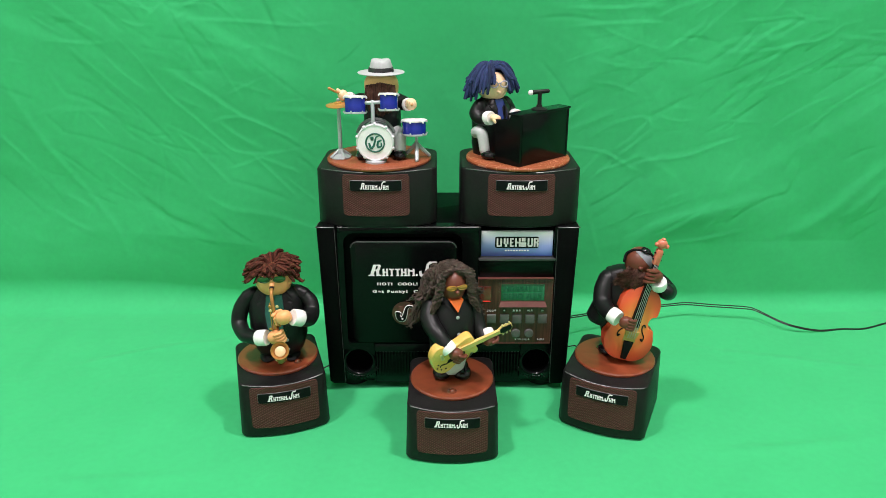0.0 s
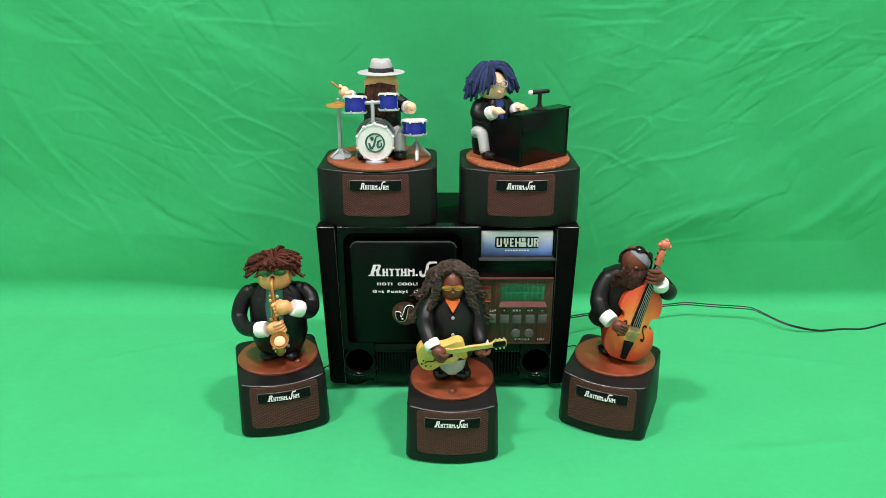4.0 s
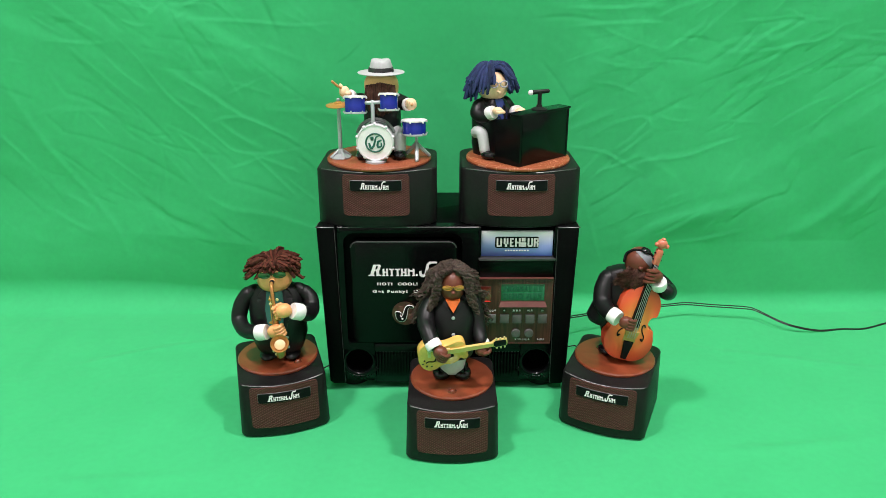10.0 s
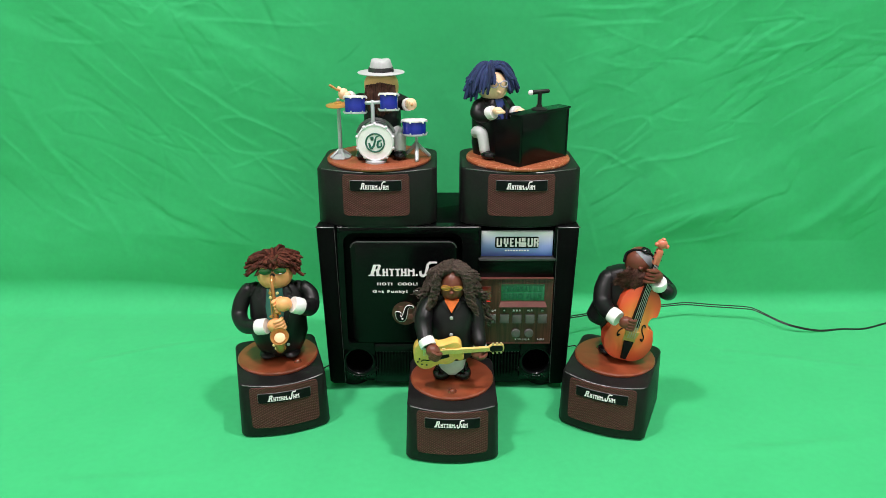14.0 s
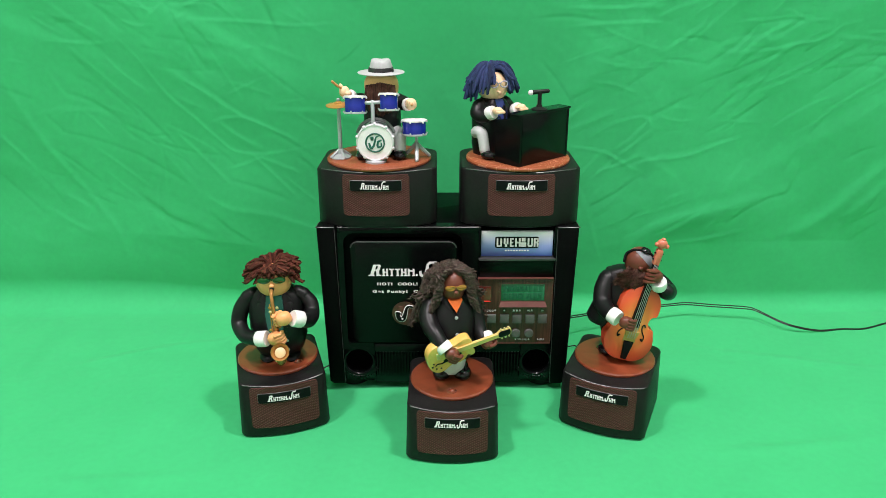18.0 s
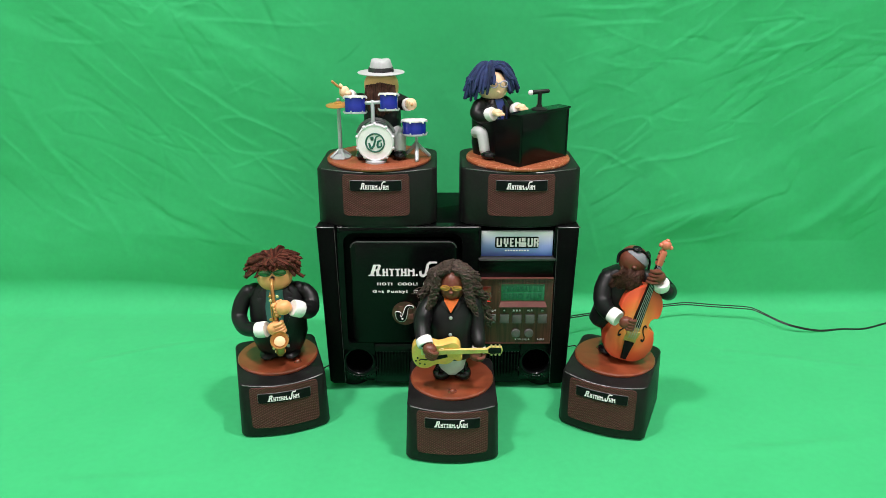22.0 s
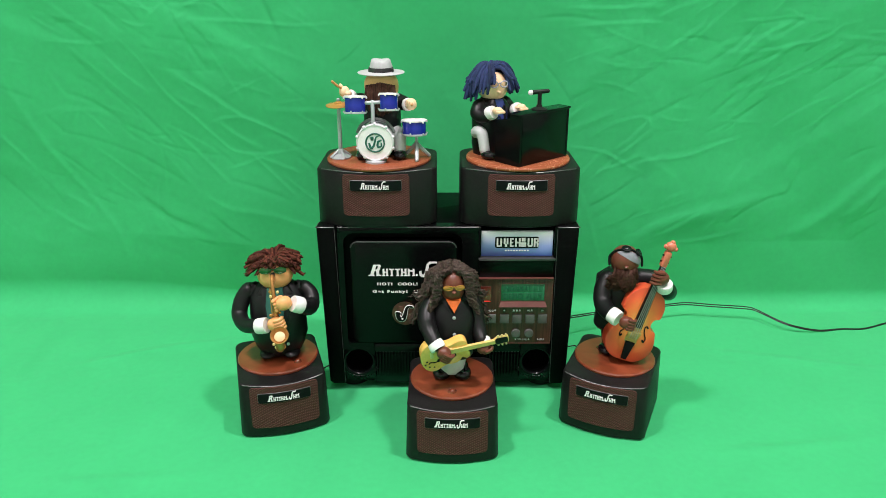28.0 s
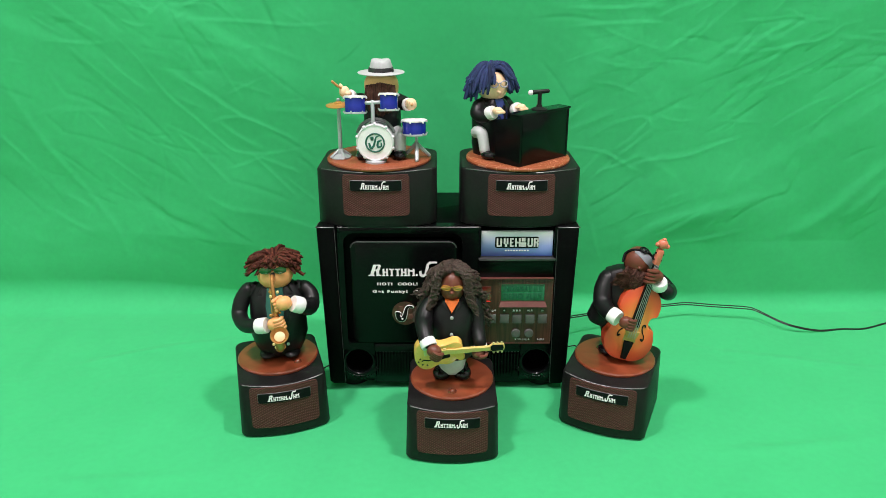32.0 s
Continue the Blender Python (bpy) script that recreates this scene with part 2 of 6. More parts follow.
def ball(bm, c, r, mi=0, seg=18, turn=(0, 0, 0), power=1.0):
    m = pose(*c, *turn) @ Matrix.Diagonal((*r, 1))
    prof = []
    for i in range(seg // 2 + 1):
        a = -math.pi / 2 + math.pi * i / (seg // 2)
        prof.append((abs(math.cos(a)) ** power, math.copysign(abs(math.sin(a)) ** power, math.sin(a))))
    return lathe(bm, prof, seg=seg, mi=mi, m=m)


def smooth_line(pts, steps=5):
    """A curve through the points; each point may carry a radius as fourth value."""
    p = [Vector(q[:3]) for q in pts]
    r = [q[3] if len(q) > 3 else 0 for q in pts]
    out = []
    for i in range(len(p) - 1):
        a, b, c, d = p[max(i - 1, 0)], p[i], p[i + 1], p[min(i + 2, len(p) - 1)]
        for s in range(steps):
            t = s / steps
            v = 0.5 * (2 * b + (c - a) * t + (2 * a - 5 * b + 4 * c - d) * t * t + (3 * b - a - 3 * c + d) * t ** 3)
            out.append((v, r[i] * (1 - t) + r[i + 1] * t))
    out.append((p[-1], r[-1]))
    return out


def tube(bm, pts, mi=0, seg=10, steps=5, round_ends=True):
    """A soft tube through (x, y, z, radius)."""
    line = smooth_line(pts, steps)
    if round_ends:
        (a, ra), (b, rb) = line[0], line[-1]
        da = (line[1][0] - a).normalized()
        db = (b - line[-2][0]).normalized()
        line = [(a - da * ra * 0.9, ra * 0.35), (a - da * ra * 0.55, ra * 0.8)] + line + [(b + db * rb * 0.55, rb * 0.8), (b + db * rb * 0.9, rb * 0.35)]
    up = Vector((0.13, 0.31, 0.94))
    loops = []
    for i, (v, r) in enumerate(line):
        d = (line[min(i + 1, len(line) - 1)][0] - line[max(i - 1, 0)][0]).normalized()
        side = d.cross(up)
        if side.length < 1e-4:
            side = d.cross(Vector((1, 0, 0)))
        side.normalize()
        up = side.cross(d).normalized()
        loops.append([v + side * r * math.cos(2 * math.pi * j / seg) + up * r * math.sin(2 * math.pi * j / seg) for j in range(seg)])
    return rings(bm, loops, mi)


def rounded_rect(w, h, r, n=4):
    """Outline, w by h, corners of radius r, counter-clockwise from the lower right."""
    pts = []
    for cx, cy, a0 in ((w / 2 - r, -h / 2 + r, -90), (w / 2 - r, h / 2 - r, 0), (-w / 2 + r, h / 2 - r, 90), (-w / 2 + r, -h / 2 + r, 180)):
        for i in range(n + 1):
            a = radians(a0 + 90 * i / n)
            pts.append((cx + r * math.cos(a), cy + r * math.sin(a)))
    return pts


def slab(bm, outline, y0, y1, bevel=0.0008, mi=0, m=None, cx=0.0, cz=0.0):
    """An upright slab: an outline in x and z, from its front at y0 back to y1, its front edge softened."""
    m = m or Matrix()
    mid = Vector((sum(p[0] for p in outline) / len(outline), 0, sum(p[1] for p in outline) / len(outline)))
    ext = max(max(abs(p[0] - mid.x), abs(p[1] - mid.z)) for p in outline)
    loops = []
    for y, k in ((y1, 0), (y0 + bevel, 0), (y0 + bevel * 0.3, 0.3 * bevel), (y0, bevel)):
        f = 1 - k / ext
        loops.append([m @ Vector((cx + mid.x + (p[0] - mid.x) * f, y, cz + mid.z + (p[1] - mid.z) * f)) for p in outline])
    return rings(bm, loops, mi)


def box(bm, c, size, bevel=0.0006, mi=0, m=None):
    x, y, z = c
    w, d, h = size
    return slab(bm, rounded_rect(w, h, min(bevel * 1.5, w * 0.3, h * 0.3), 2), y - d / 2, y + d / 2, min(bevel, d * 0.3), mi, m, x, z)


def cuff(bm, a, b, r, mi=0, seg=18):
    """A shirt cuff: a short crisp ring of cloth from a to b."""
    a, b = Vector(a), Vector(b)
    d = (b - a).normalized()
    q = d.to_track_quat("Z", "Y").to_matrix().to_4x4()
    n = (b - a).length
    lathe(bm, [(r * 0.6, 0.0004), (r * 0.93, 0.0), (r, 0.0012), (r * 1.02, n * 0.5), (r, n - 0.0012), (r * 0.94, n), (r * 0.7, n - 0.0003)], seg=seg, mi=mi, m=Matrix.Translation(a) @ q)


def finish(name, bm, mats, sharp=38):
    bmesh.ops.recalc_face_normals(bm, faces=bm.faces)
    me = bpy.data.meshes.new(name)
    bm.to_mesh(me)
    bm.free()
    for mt in mats if isinstance(mats, (list, tuple)) else [mats]:
        me.materials.append(mt)
    me.shade_smooth()
    me.set_sharp_from_angle(angle=radians(sharp))
    return me


def part(name, bm, material_, parent, label="", at=None, sharp=38, kind=""):
    ob = new(name, finish(name, bm, material_, sharp))
    ob.parent = parent
    if at is not None:
        ob.matrix_basis = at
    return tagged(ob, label, kind=kind)


def thing(name, at, label, category, group=""):
    ob = new(name)
    ob.empty_display_size = 0.02
    ob.matrix_world = at
    return tagged(ob, label, category, group)


def lettering(name, text, size, mat, parent, x, y, z, width=None, weight=0.0, label=""):
    """Raised print in the built-in font, upright, facing -y, its middle at x and its foot at z."""
    cu = bpy.data.curves.new(name, "FONT")
    cu.body, cu.size, cu.align_x, cu.extrude, cu.offset, cu.space_character = text, size, "CENTER", 0.0001, weight, 1.25
    tmp = new(name, cu)
    me = bpy.data.meshes.new_from_object(tmp.evaluated_get(bpy.context.evaluated_depsgraph_get()))
    bpy.data.objects.remove(tmp)
    xs = [v.co.x for v in me.vertices]
    k = width / (max(xs) - min(xs)) if width else 1.0
    me.transform(Matrix.Diagonal((k, 1, 1, 1)))
    me.materials.clear()
    me.materials.append(mat)
    ob = new(name, me)
    ob.parent = parent
    ob.matrix_basis = pose(x, y, z, 90, 0, 0)
    return tagged(ob, label)


def brand_shapes(bm, w, h, y_at, z, x=0.0):
    """A maker's mark as plain slanted blocks; y_at gives the surface at x."""
    polys = [((0.018, 0), (0.06, 0), (0.108, 1), (0.066, 1)), ((0.075, 1), (0.15, 1), (0.158, 0.88), (0.08, 0.88)), ((0.124, 0.88), (0.16, 0.88), (0.142, 0.52), (0.108, 0.52)),
             ((0.07, 0.58), (0.142, 0.58), (0.138, 0.47), (0.066, 0.47)), ((0.094, 0.47), (0.132, 0.47), (0.142, 0), (0.106, 0)), ((0.0, 0), (0.076, 0), (0.078, 0.1), (0.002, 0.1)), ((0.1, 0), (0.16, 0), (0.162, 0.1), (0.1, 0.1))]
    for k, (o, wide) in enumerate(((0.178, 0.068), (0.262, 0.058), (0.336, 0.056), (0.406, 0.068), (0.49, 0.084), (0.762, 0.072), (0.852, 0.09))):
        for q in ((o + wide / 2 - 0.012,) if k in (1, 2) else (o, o + wide - 0.024)):
            polys.append(((q, 0), (q + 0.024, 0), (q + 0.024, 0.64), (q, 0.64)))
            polys.append(((q - 0.007, 0), (q + 0.031, 0), (q + 0.031, 0.07), (q - 0.007, 0.07)))
        tie = (0.28, 0.54, 0.54, 0.28, 0.4, 0.24, 0.4)[k]
        ends = -0.004 if k in (1, 2) else 0.02
        polys.append(((o + ends, tie), (o + wide - ends, tie), (o + wide - ends, tie + 0.1), (o + ends, tie + 0.1)))
    polys += [((0.588, 0.0), (0.612, 0.0), (0.612, 0.16), (0.588, 0.16)), ((0.628, 0.42), (0.66, 0.46), (0.664, 0.1), (0.636, 0.02)), ((0.636, 0.02), (0.664, 0.14), (0.7, 0.12), (0.682, -0.12)),
              ((0.682, -0.12), (0.694, 0.2), (0.724, 0.5), (0.724, 0.12)), ((0.7, 0.3), (0.736, 0.3), (0.756, 1.02), (0.722, 1.02)), ((0.722, 1.02), (0.756, 1.02), (0.79, 1.14), (0.76, 1.26)), ((0.76, 1.26), (0.776, 1.12), (0.85, 1.14), (0.85, 1.26))]
    for i, poly in enumerate(polys):
        pts = [(x + (a - 0.5) * w, z + b * h) for a, b in poly]
        rings(bm, [[(px, y_at(px) + d, pz) for px, pz in pts] for d in (0.0006, -0.0003 - 0.00001 * i)])


# ---------------------------------------------------------------- the room
def room():
    def wall(name, c, size, mat, label, category):
        bm = bmesh.new()
        box(bm, c, size, 0.002)
        tagged(new(name, finish(name, bm, mat)), label, category, kind="structure")
    wall("floor", (0, -1.0, -0.06), (3.6, 3.4, 0.1), FLOOR, "plain wooden room floor under the green cloth", "floor")
    wall("wall_north", (0, 0.62, 1.375), (3.6, 0.1, 2.75), WALL, "plain pale wall behind the green cloth", "wall")
    wall("wall_south", (0, -2.65, 1.375), (3.6, 0.1, 2.75), WALL, "plain pale wall of the room", "wall")
    wall("wall_west", (-1.85, -1.0, 1.375), (0.1, 3.4, 2.75), WALL, "plain pale wall of the room", "wall")
    wall("wall_east", (1.85, -1.0, 1.375), (0.1, 3.4, 2.75), WALL, "plain pale wall of the room", "wall")
    wall("ceiling", (0, -1.0, 2.8), (3.6, 3.4, 0.1), WALL, "plain white room ceiling", "ceiling")
    for x, y, watts in LAMPS:
        lamp = thing("ceiling_lamp", pose(x, y, 2.65), "square white ceiling lamp with a glowing diffuser", "lamp", "ceiling lamps")
        bm = bmesh.new()
        rings(bm, [[(a, b, z) for a, b in rounded_rect(w, w, 0.02)] for w, z in ((0.36, 0.1), (0.36, 0.0), (0.32, 0.0), (0.32, 0.02))])
        part("frame", bm, LAMP_FRAME, lamp)
        bm = bmesh.new()
        rings(bm, [[(a, b, z) for a, b in rounded_rect(0.31, 0.31, 0.02)] for z in (0.03, 0.022)])
        part("diffuser", bm, LAMP_GLOW, lamp, "glowing white diffuser")


room()


# ---------------------------------------------------------------- the draped green cloth
def crease(folds, height, width, line):
    """One crease of the hanging cloth: a soft ridge along a curve of (x, z), fading out at its ends."""
    folds.append((height, width * 0.6, [(v.x, v.z) for v, r in smooth_line([(x * 0.964, 0, 0.491 + (z - 0.491) * 0.964, 0) for x, z in line], 6)]))


def relief(px, pz, folds):
    """Height of the creases over arrays of places."""
    h = np.zeros_like(px)
    for height, width, line in folds:
        q = np.array(line)
        reach = width * 5
        near = (px > q[:, 0].min() - reach) & (px < q[:, 0].max() + reach) & (pz > q[:, 1].min() - reach) & (pz < q[:, 1].max() + reach)
        if not near.any():
            continue
        u, v = px[near], pz[near]
        best, along, side = np.full(u.shape, 9.0), np.zeros(u.shape), np.zeros(u.shape)
        for k in range(len(q) - 1):
            dx, dz = q[k + 1] - q[k]
            n = dx * dx + dz * dz + 1e-12
            t = np.clip(((u - q[k, 0]) * dx + (v - q[k, 1]) * dz) / n, 0, 1)
            d = np.hypot(u - q[k, 0] - t * dx, v - q[k, 1] - t * dz)
            sg = np.sign((v - q[k, 1]) * dx - (u - q[k, 0]) * dz) * (1 if dx > 0 else -1)
            closer = d < best
            best, along, side = np.where(closer, d, best), np.where(closer, (k + t) / (len(q) - 1), along), np.where(closer, sg, side)
        fade = np.clip(np.sin(np.pi * (0.03 + 0.94 * along)), 0, 1) ** 0.7
        step = side * (1 - np.exp(-(best / width) ** 2)) * np.exp(-(best / (2.6 * width)) ** 2)
        h[near] += 0.24 * height * width * fade * (np.exp(-(best / width) ** 2) - 0.42 * step)
    return h


def smooth_step(f):
    f = min(1.0, max(0.0, f))
    return f * f * (3 - 2 * f)


def cloth():
    """One sheet: flat towards the viewer, swept up in a cove and hung as the back, with creases from folding."""
    folds = []
    crease(folds, 0.7, 0.009, ((-0.641, 0.331), (-0.620, 0.285), (-0.594, 0.232), (-0.565, 0.188), (-0.534, 0.145), (-0.503, 0.096), (-0.493, 0.054)))
    crease(folds, 0.8, 0.004, ((-0.458, 0.389), (-0.431, 0.361), (-0.397, 0.316), (-0.359, 0.285), (-0.330, 0.259), (-0.306, 0.242), (-0.269, 0.240), (-0.220, 0.248), (-0.167, 0.259)))
    crease(folds, 0.5, 0.006, ((-0.392, 0.352), (-0.334, 0.319), (-0.275, 0.288), (-0.234, 0.272), (-0.204, 0.256)))
    crease(folds, 0.9, 0.003, ((-0.319, 0.213), (-0.291, 0.224), (-0.253, 0.241)))
    crease(folds, 0.9, 0.004, ((-0.339, 0.277), (-0.317, 0.289), (-0.285, 0.293), (-0.255, 0.282), (-0.239, 0.275)))
    crease(folds, 0.8, 0.003, ((-0.308, 0.324), (-0.281, 0.338), (-0.246, 0.355)))
    crease(folds, -1.2, 0.0025, ((-0.440, 0.248), (-0.421, 0.252), (-0.397, 0.256)))
    crease(folds, 0.9, 0.003, ((-0.565, 0.381), (-0.525, 0.379), (-0.484, 0.380)))
    crease(folds, 0.8, 0.003, ((-0.626, 0.354), (-0.599, 0.350)))
    crease(folds, 0.9, 0.004, ((-0.350, 0.422), (-0.302, 0.426), (-0.252, 0.427), (-0.198, 0.424), (-0.145, 0.427)))
    crease(folds, 0.9, 0.003, ((-0.373, 0.439), (-0.345, 0.443), (-0.317, 0.446)))
    crease(folds, -0.9, 0.003, ((-0.315, 0.448), (-0.297, 0.438)))
    crease(folds, 0.8, 0.003, ((-0.426, 0.446), (-0.413, 0.434), (-0.402, 0.427)))
    crease(folds, -0.7, 0.004, ((-0.443, 0.248), (-0.412, 0.240), (-0.365, 0.234), (-0.317, 0.234)))
    crease(folds, -0.9, 0.01, ((-0.462, 0.154), (-0.437, 0.137), (-0.411, 0.122), (-0.358, 0.107)))
    crease(folds, 0.8, 0.003, ((-0.578, 0.415), (-0.561, 0.403), (-0.538, 0.391)))
    crease(folds, 0.6, 0.003, ((-0.564, 0.389), (-0.505, 0.376), (-0.458, 0.386)))
    crease(folds, 0.7, 0.005, ((-0.274, 0.237), (-0.243, 0.226), (-0.212, 0.213)))
    crease(folds, 0.6, 0.003, ((-0.236, 0.316), (-0.199, 0.324)))
    crease(folds, 0.8, 0.004, ((0.171, 0.420), (0.219, 0.425), (0.280, 0.427), (0.314, 0.424)))
    crease(folds, 0.8, 0.005, ((0.170, 0.447), (0.226, 0.446), (0.311, 0.448)))
    crease(folds, 0.9, 0.004, ((0.380, 0.387), (0.414, 0.382), (0.462, 0.385), (0.490, 0.392), (0.527, 0.399), (0.552, 0.417), (0.575, 0.424)))
    crease(folds, -0.9, 0.003, ((0.448, 0.368), (0.463, 0.378), (0.487, 0.382)))
    crease(folds, -1.0, 0.003, ((0.506, 0.380), (0.525, 0.394)))
    crease(folds, 0.9, 0.004, ((0.181, 0.251), (0.232, 0.244), (0.248, 0.238), (0.275, 0.222), (0.293, 0.213)))
    crease(folds, 0.7, 0.005, ((0.248, 0.240), (0.271, 0.258), (0.290, 0.276), (0.298, 0.291), (0.278, 0.293), (0.244, 0.283), (0.216, 0.263)))
    crease(folds, 0.9, 0.004, ((0.297, 0.230), (0.350, 0.233), (0.384, 0.243), (0.408, 0.252), (0.432, 0.257)))
    crease(folds, 0.8, 0.003, ((0.313, 0.296), (0.338, 0.288), (0.363, 0.288)))
    crease(folds, 0.8, 0.003, ((0.398, 0.286), (0.439, 0.283), (0.466, 0.281)))
    crease(folds, 0.8, 0.004, ((0.514, 0.263), (0.539, 0.278), (0.564, 0.303), (0.594, 0.325), (0.625, 0.344), (0.637, 0.354)))
    crease(folds, -0.8, 0.006, ((0.435, 0.129), (0.463, 0.150), (0.497, 0.167), (0.521, 0.175), (0.531, 0.206), (0.531, 0.238)))
    crease(folds, 0.8, 0.02, ((0.296, 0.103), (0.330, 0.126), (0.386, 0.142), (0.437, 0.153), (0.481, 0.167)))
    crease(folds, 0.8, 0.022, ((0.533, 0.103), (0.581, 0.131), (0.625, 0.175), (0.666, 0.222)))
    crease(folds, 0.8, 0.014, ((0.612, 0.131), (0.651, 0.169), (0.671, 0.196)))
    crease(folds, -0.7, 0.008, ((0.412, 0.328), (0.439, 0.349)))
    crease(folds, 0.8, 0.004, ((0.472, 0.440), (0.503, 0.424), (0.532, 0.426)))
    crease(folds, 0.7, 0.004, ((0.545, 0.403), (0.594, 0.399), (0.629, 0.394)))
    crease(folds, 0.6, 0.006, ((0.195, 0.196), (0.218, 0.153), (0.253, 0.041)))
    rnd = random.Random(42)
    for k in range(36):
        # little stars of creases where the cloth was crumpled
        x0, z0, turn = rnd.uniform(-0.72, 0.72), rnd.uniform(0.12, 0.47), rnd.uniform(0, 6.28)
        for ray in range(rnd.choice((2, 3, 4))):
            a, ln, bend = turn + ray * rnd.uniform(0.9, 2.2), rnd.uniform(0.02, 0.075), rnd.uniform(-0.35, 0.35)
            crease(folds, rnd.choice((-1, 1)) * rnd.uniform(0.25, 0.65), rnd.uniform(0.002, 0.0038), ((x0, z0), (x0 + 0.5 * ln * math.cos(a), z0 + 0.4 * ln * math.sin(a)), (x0 + ln * math.cos(a + bend), z0 + 0.8 * ln * math.sin(a + bend))))
    for k in range(14):
        x0, z0, a = rnd.uniform(-0.7, 0.7), rnd.uniform(0.15, 0.48), rnd.gauss(-0.1, 0.5)
        ln = rnd.uniform(0.08, 0.2)
        crease(folds, rnd.uniform(0.3, 0.6), rnd.uniform(0.004, 0.009), ((x0, z0), (x0 + 0.5 * ln * math.cos(a), z0 + 0.5 * ln * math.sin(a) + 0.01), (x0 + ln * math.cos(a), z0 + ln * math.sin(a))))
    # fine creases across the upper cloth
    for k in range(40):
        x0, z0, a, ln = rnd.choice((-1, 1)) * rnd.uniform(0.12, 0.66), rnd.uniform(0.33, 0.455), rnd.gauss(0.0, 0.4), rnd.uniform(0.03, 0.1)
        crease(folds, rnd.choice((-1, 1)) * rnd.uniform(0.5, 0.95), rnd.uniform(0.0025, 0.004), ((x0, z0), (x0 + 0.5 * ln * math.cos(a), z0 + 0.5 * ln * math.sin(a) + rnd.uniform(-0.006, 0.006)), (x0 + ln * math.cos(a), z0 + ln * math.sin(a))))
    # many faint slanting wrinkles, falling towards the middle from both sides
    for k in range(150):
        side = rnd.choice((-1, 1))
        x0, z0, ln = side * rnd.uniform(0.16, 0.7), rnd.uniform(0.08, 0.46), rnd.uniform(0.03, 0.13)
        a = rnd.gauss(0.65, 0.22)
        crease(folds, rnd.choice((-1, 1)) * rnd.uniform(0.25, 0.8), rnd.uniform(0.003, 0.0065), ((x0, z0), (x0 + side * 0.5 * ln * math.cos(a), z0 + 0.5 * ln * math.sin(a) + rnd.uniform(-0.004, 0.004)), (x0 + side * ln * math.cos(a), z0 + ln * math.sin(a))))
    # broad slanting drapes towards the sides
    for x0, z0, x1, z1, wide in ((0.72, 0.36, 0.4, 0.16, 0.03), (0.74, 0.44, 0.5, 0.27, 0.028), (0.62, 0.46, 0.33, 0.34, 0.03), (-0.7, 0.42, -0.42, 0.3, 0.028), (-0.7, 0.22, -0.5, 0.06, 0.03), (-0.45, 0.44, -0.2, 0.33, 0.026), (0.3, 0.46, 0.16, 0.3, 0.03)):
        crease(folds, 0.28, wide, ((x0, z0), ((x0 + x1) / 2 + 0.02, (z0 + z1) / 2 + 0.012), (x1, z1)))
    floor_folds = []
    crease(floor_folds, 1.5, 0.01, ((-0.15, -0.16), (-0.3, -0.19), (-0.42, -0.2)))
    crease(floor_folds, 1.5, 0.01, ((0.25, -0.15), (0.38, -0.14), (0.5, -0.12)))
    crease(floor_folds, 2.0, 0.006, ((0.35, 0.1), (0.48, 0.06), (0.62, 0.03)))
    crease(floor_folds, 1.6, 0.009, ((-0.5, 0.05), (-0.38, 0.1), (-0.25, 0.13)))
    xs = [-1.75 + 0.18 * i for i in range(6)] + [-0.75 + 0.0019 * i for i in range(790)] + [0.82 + 0.18 * i for i in range(6)]
    ys = [-2.0 + 0.1 * i for i in range(17)] + [-0.32 + 0.006 * i for i in range(int(0.55 / 0.006) + 1)]
    wall_s = [0.002 * i for i in range(1, 217)] + [0.45 + 0.03 * i for i in range(6)] + [0.65 + 0.08 * i for i in range(14)]
    verts, faces = [], []
    gx, gz = np.meshgrid(np.array(xs), 0.03 + np.array(wall_s), indexing="ij")
    wrinkles = relief(gx, gz, folds)
    for ix, x in enumerate(xs):
        west, east = smooth_step((-x - 0.2) / 0.3), smooth_step((x - 0.22) / 0.25)
        back = 0.246 - 0.002 * west - 0.002 * east + 0.004 * math.sin(x * 9 + 1)
        col = []
        cove = 0.022 + 0.02 * west + 0.006 * east
        y_row = [y if y < -0.3 else -0.32 + (y + 0.32) * (back - cove + 0.32) / (ys[-1] + 0.32) for y in ys]
        flat = relief(np.full(len(y_row), x), np.array(y_row), floor_folds)
        for yy, fold in zip(y_row, flat):
            h = 0.002 * noise.noise((x * 4, yy * 5, 3.1)) + 0.0011 * noise.noise((x * 13 + yy * 6, yy * 12, 1.7)) + 0.0004 * noise.noise((x * 30 - yy * 20, yy * 34, 6.1)) + fold
            near = max(0.0, 1 - max(abs(x) - 0.26, -yy - 0.16, 0) / 0.08)
            col.append((x, yy, h * (1 - 0.85 * near) + 0.0002 - 0.001 * near))
        for i in range(1, 13):
            a = radians(90 * i / 12)
            w = 0.001 * noise.noise((x * 7, i * 0.1, 8.0)) * math.sin(math.pi * i / 12)
            col.append((x, back - cove + cove * math.sin(a) + w, cove * (1 - math.cos(a)) + 0.3 * w))
        for iz, s in enumerate(wall_s):
            z = cove + s
            patch = max(0.0, noise.noise((x * 5, z * 5, 9.3)) + 0.15)
            hang = 0.014 * noise.noise((x * 2.2, z * 1.6, 5.5)) + 0.0055 * noise.noise((x * 6 + z * 3, z * 4, 2.2)) + 0.0009 * noise.noise((x * 18 + z * 9, z * 14, 7.7)) + patch * 0.0008 * noise.noise((x * 40 + z * 25, z * 55, 4.4)) + 0.00018 * noise.noise((x * 60 - z * 30, z * 70, 1.4))
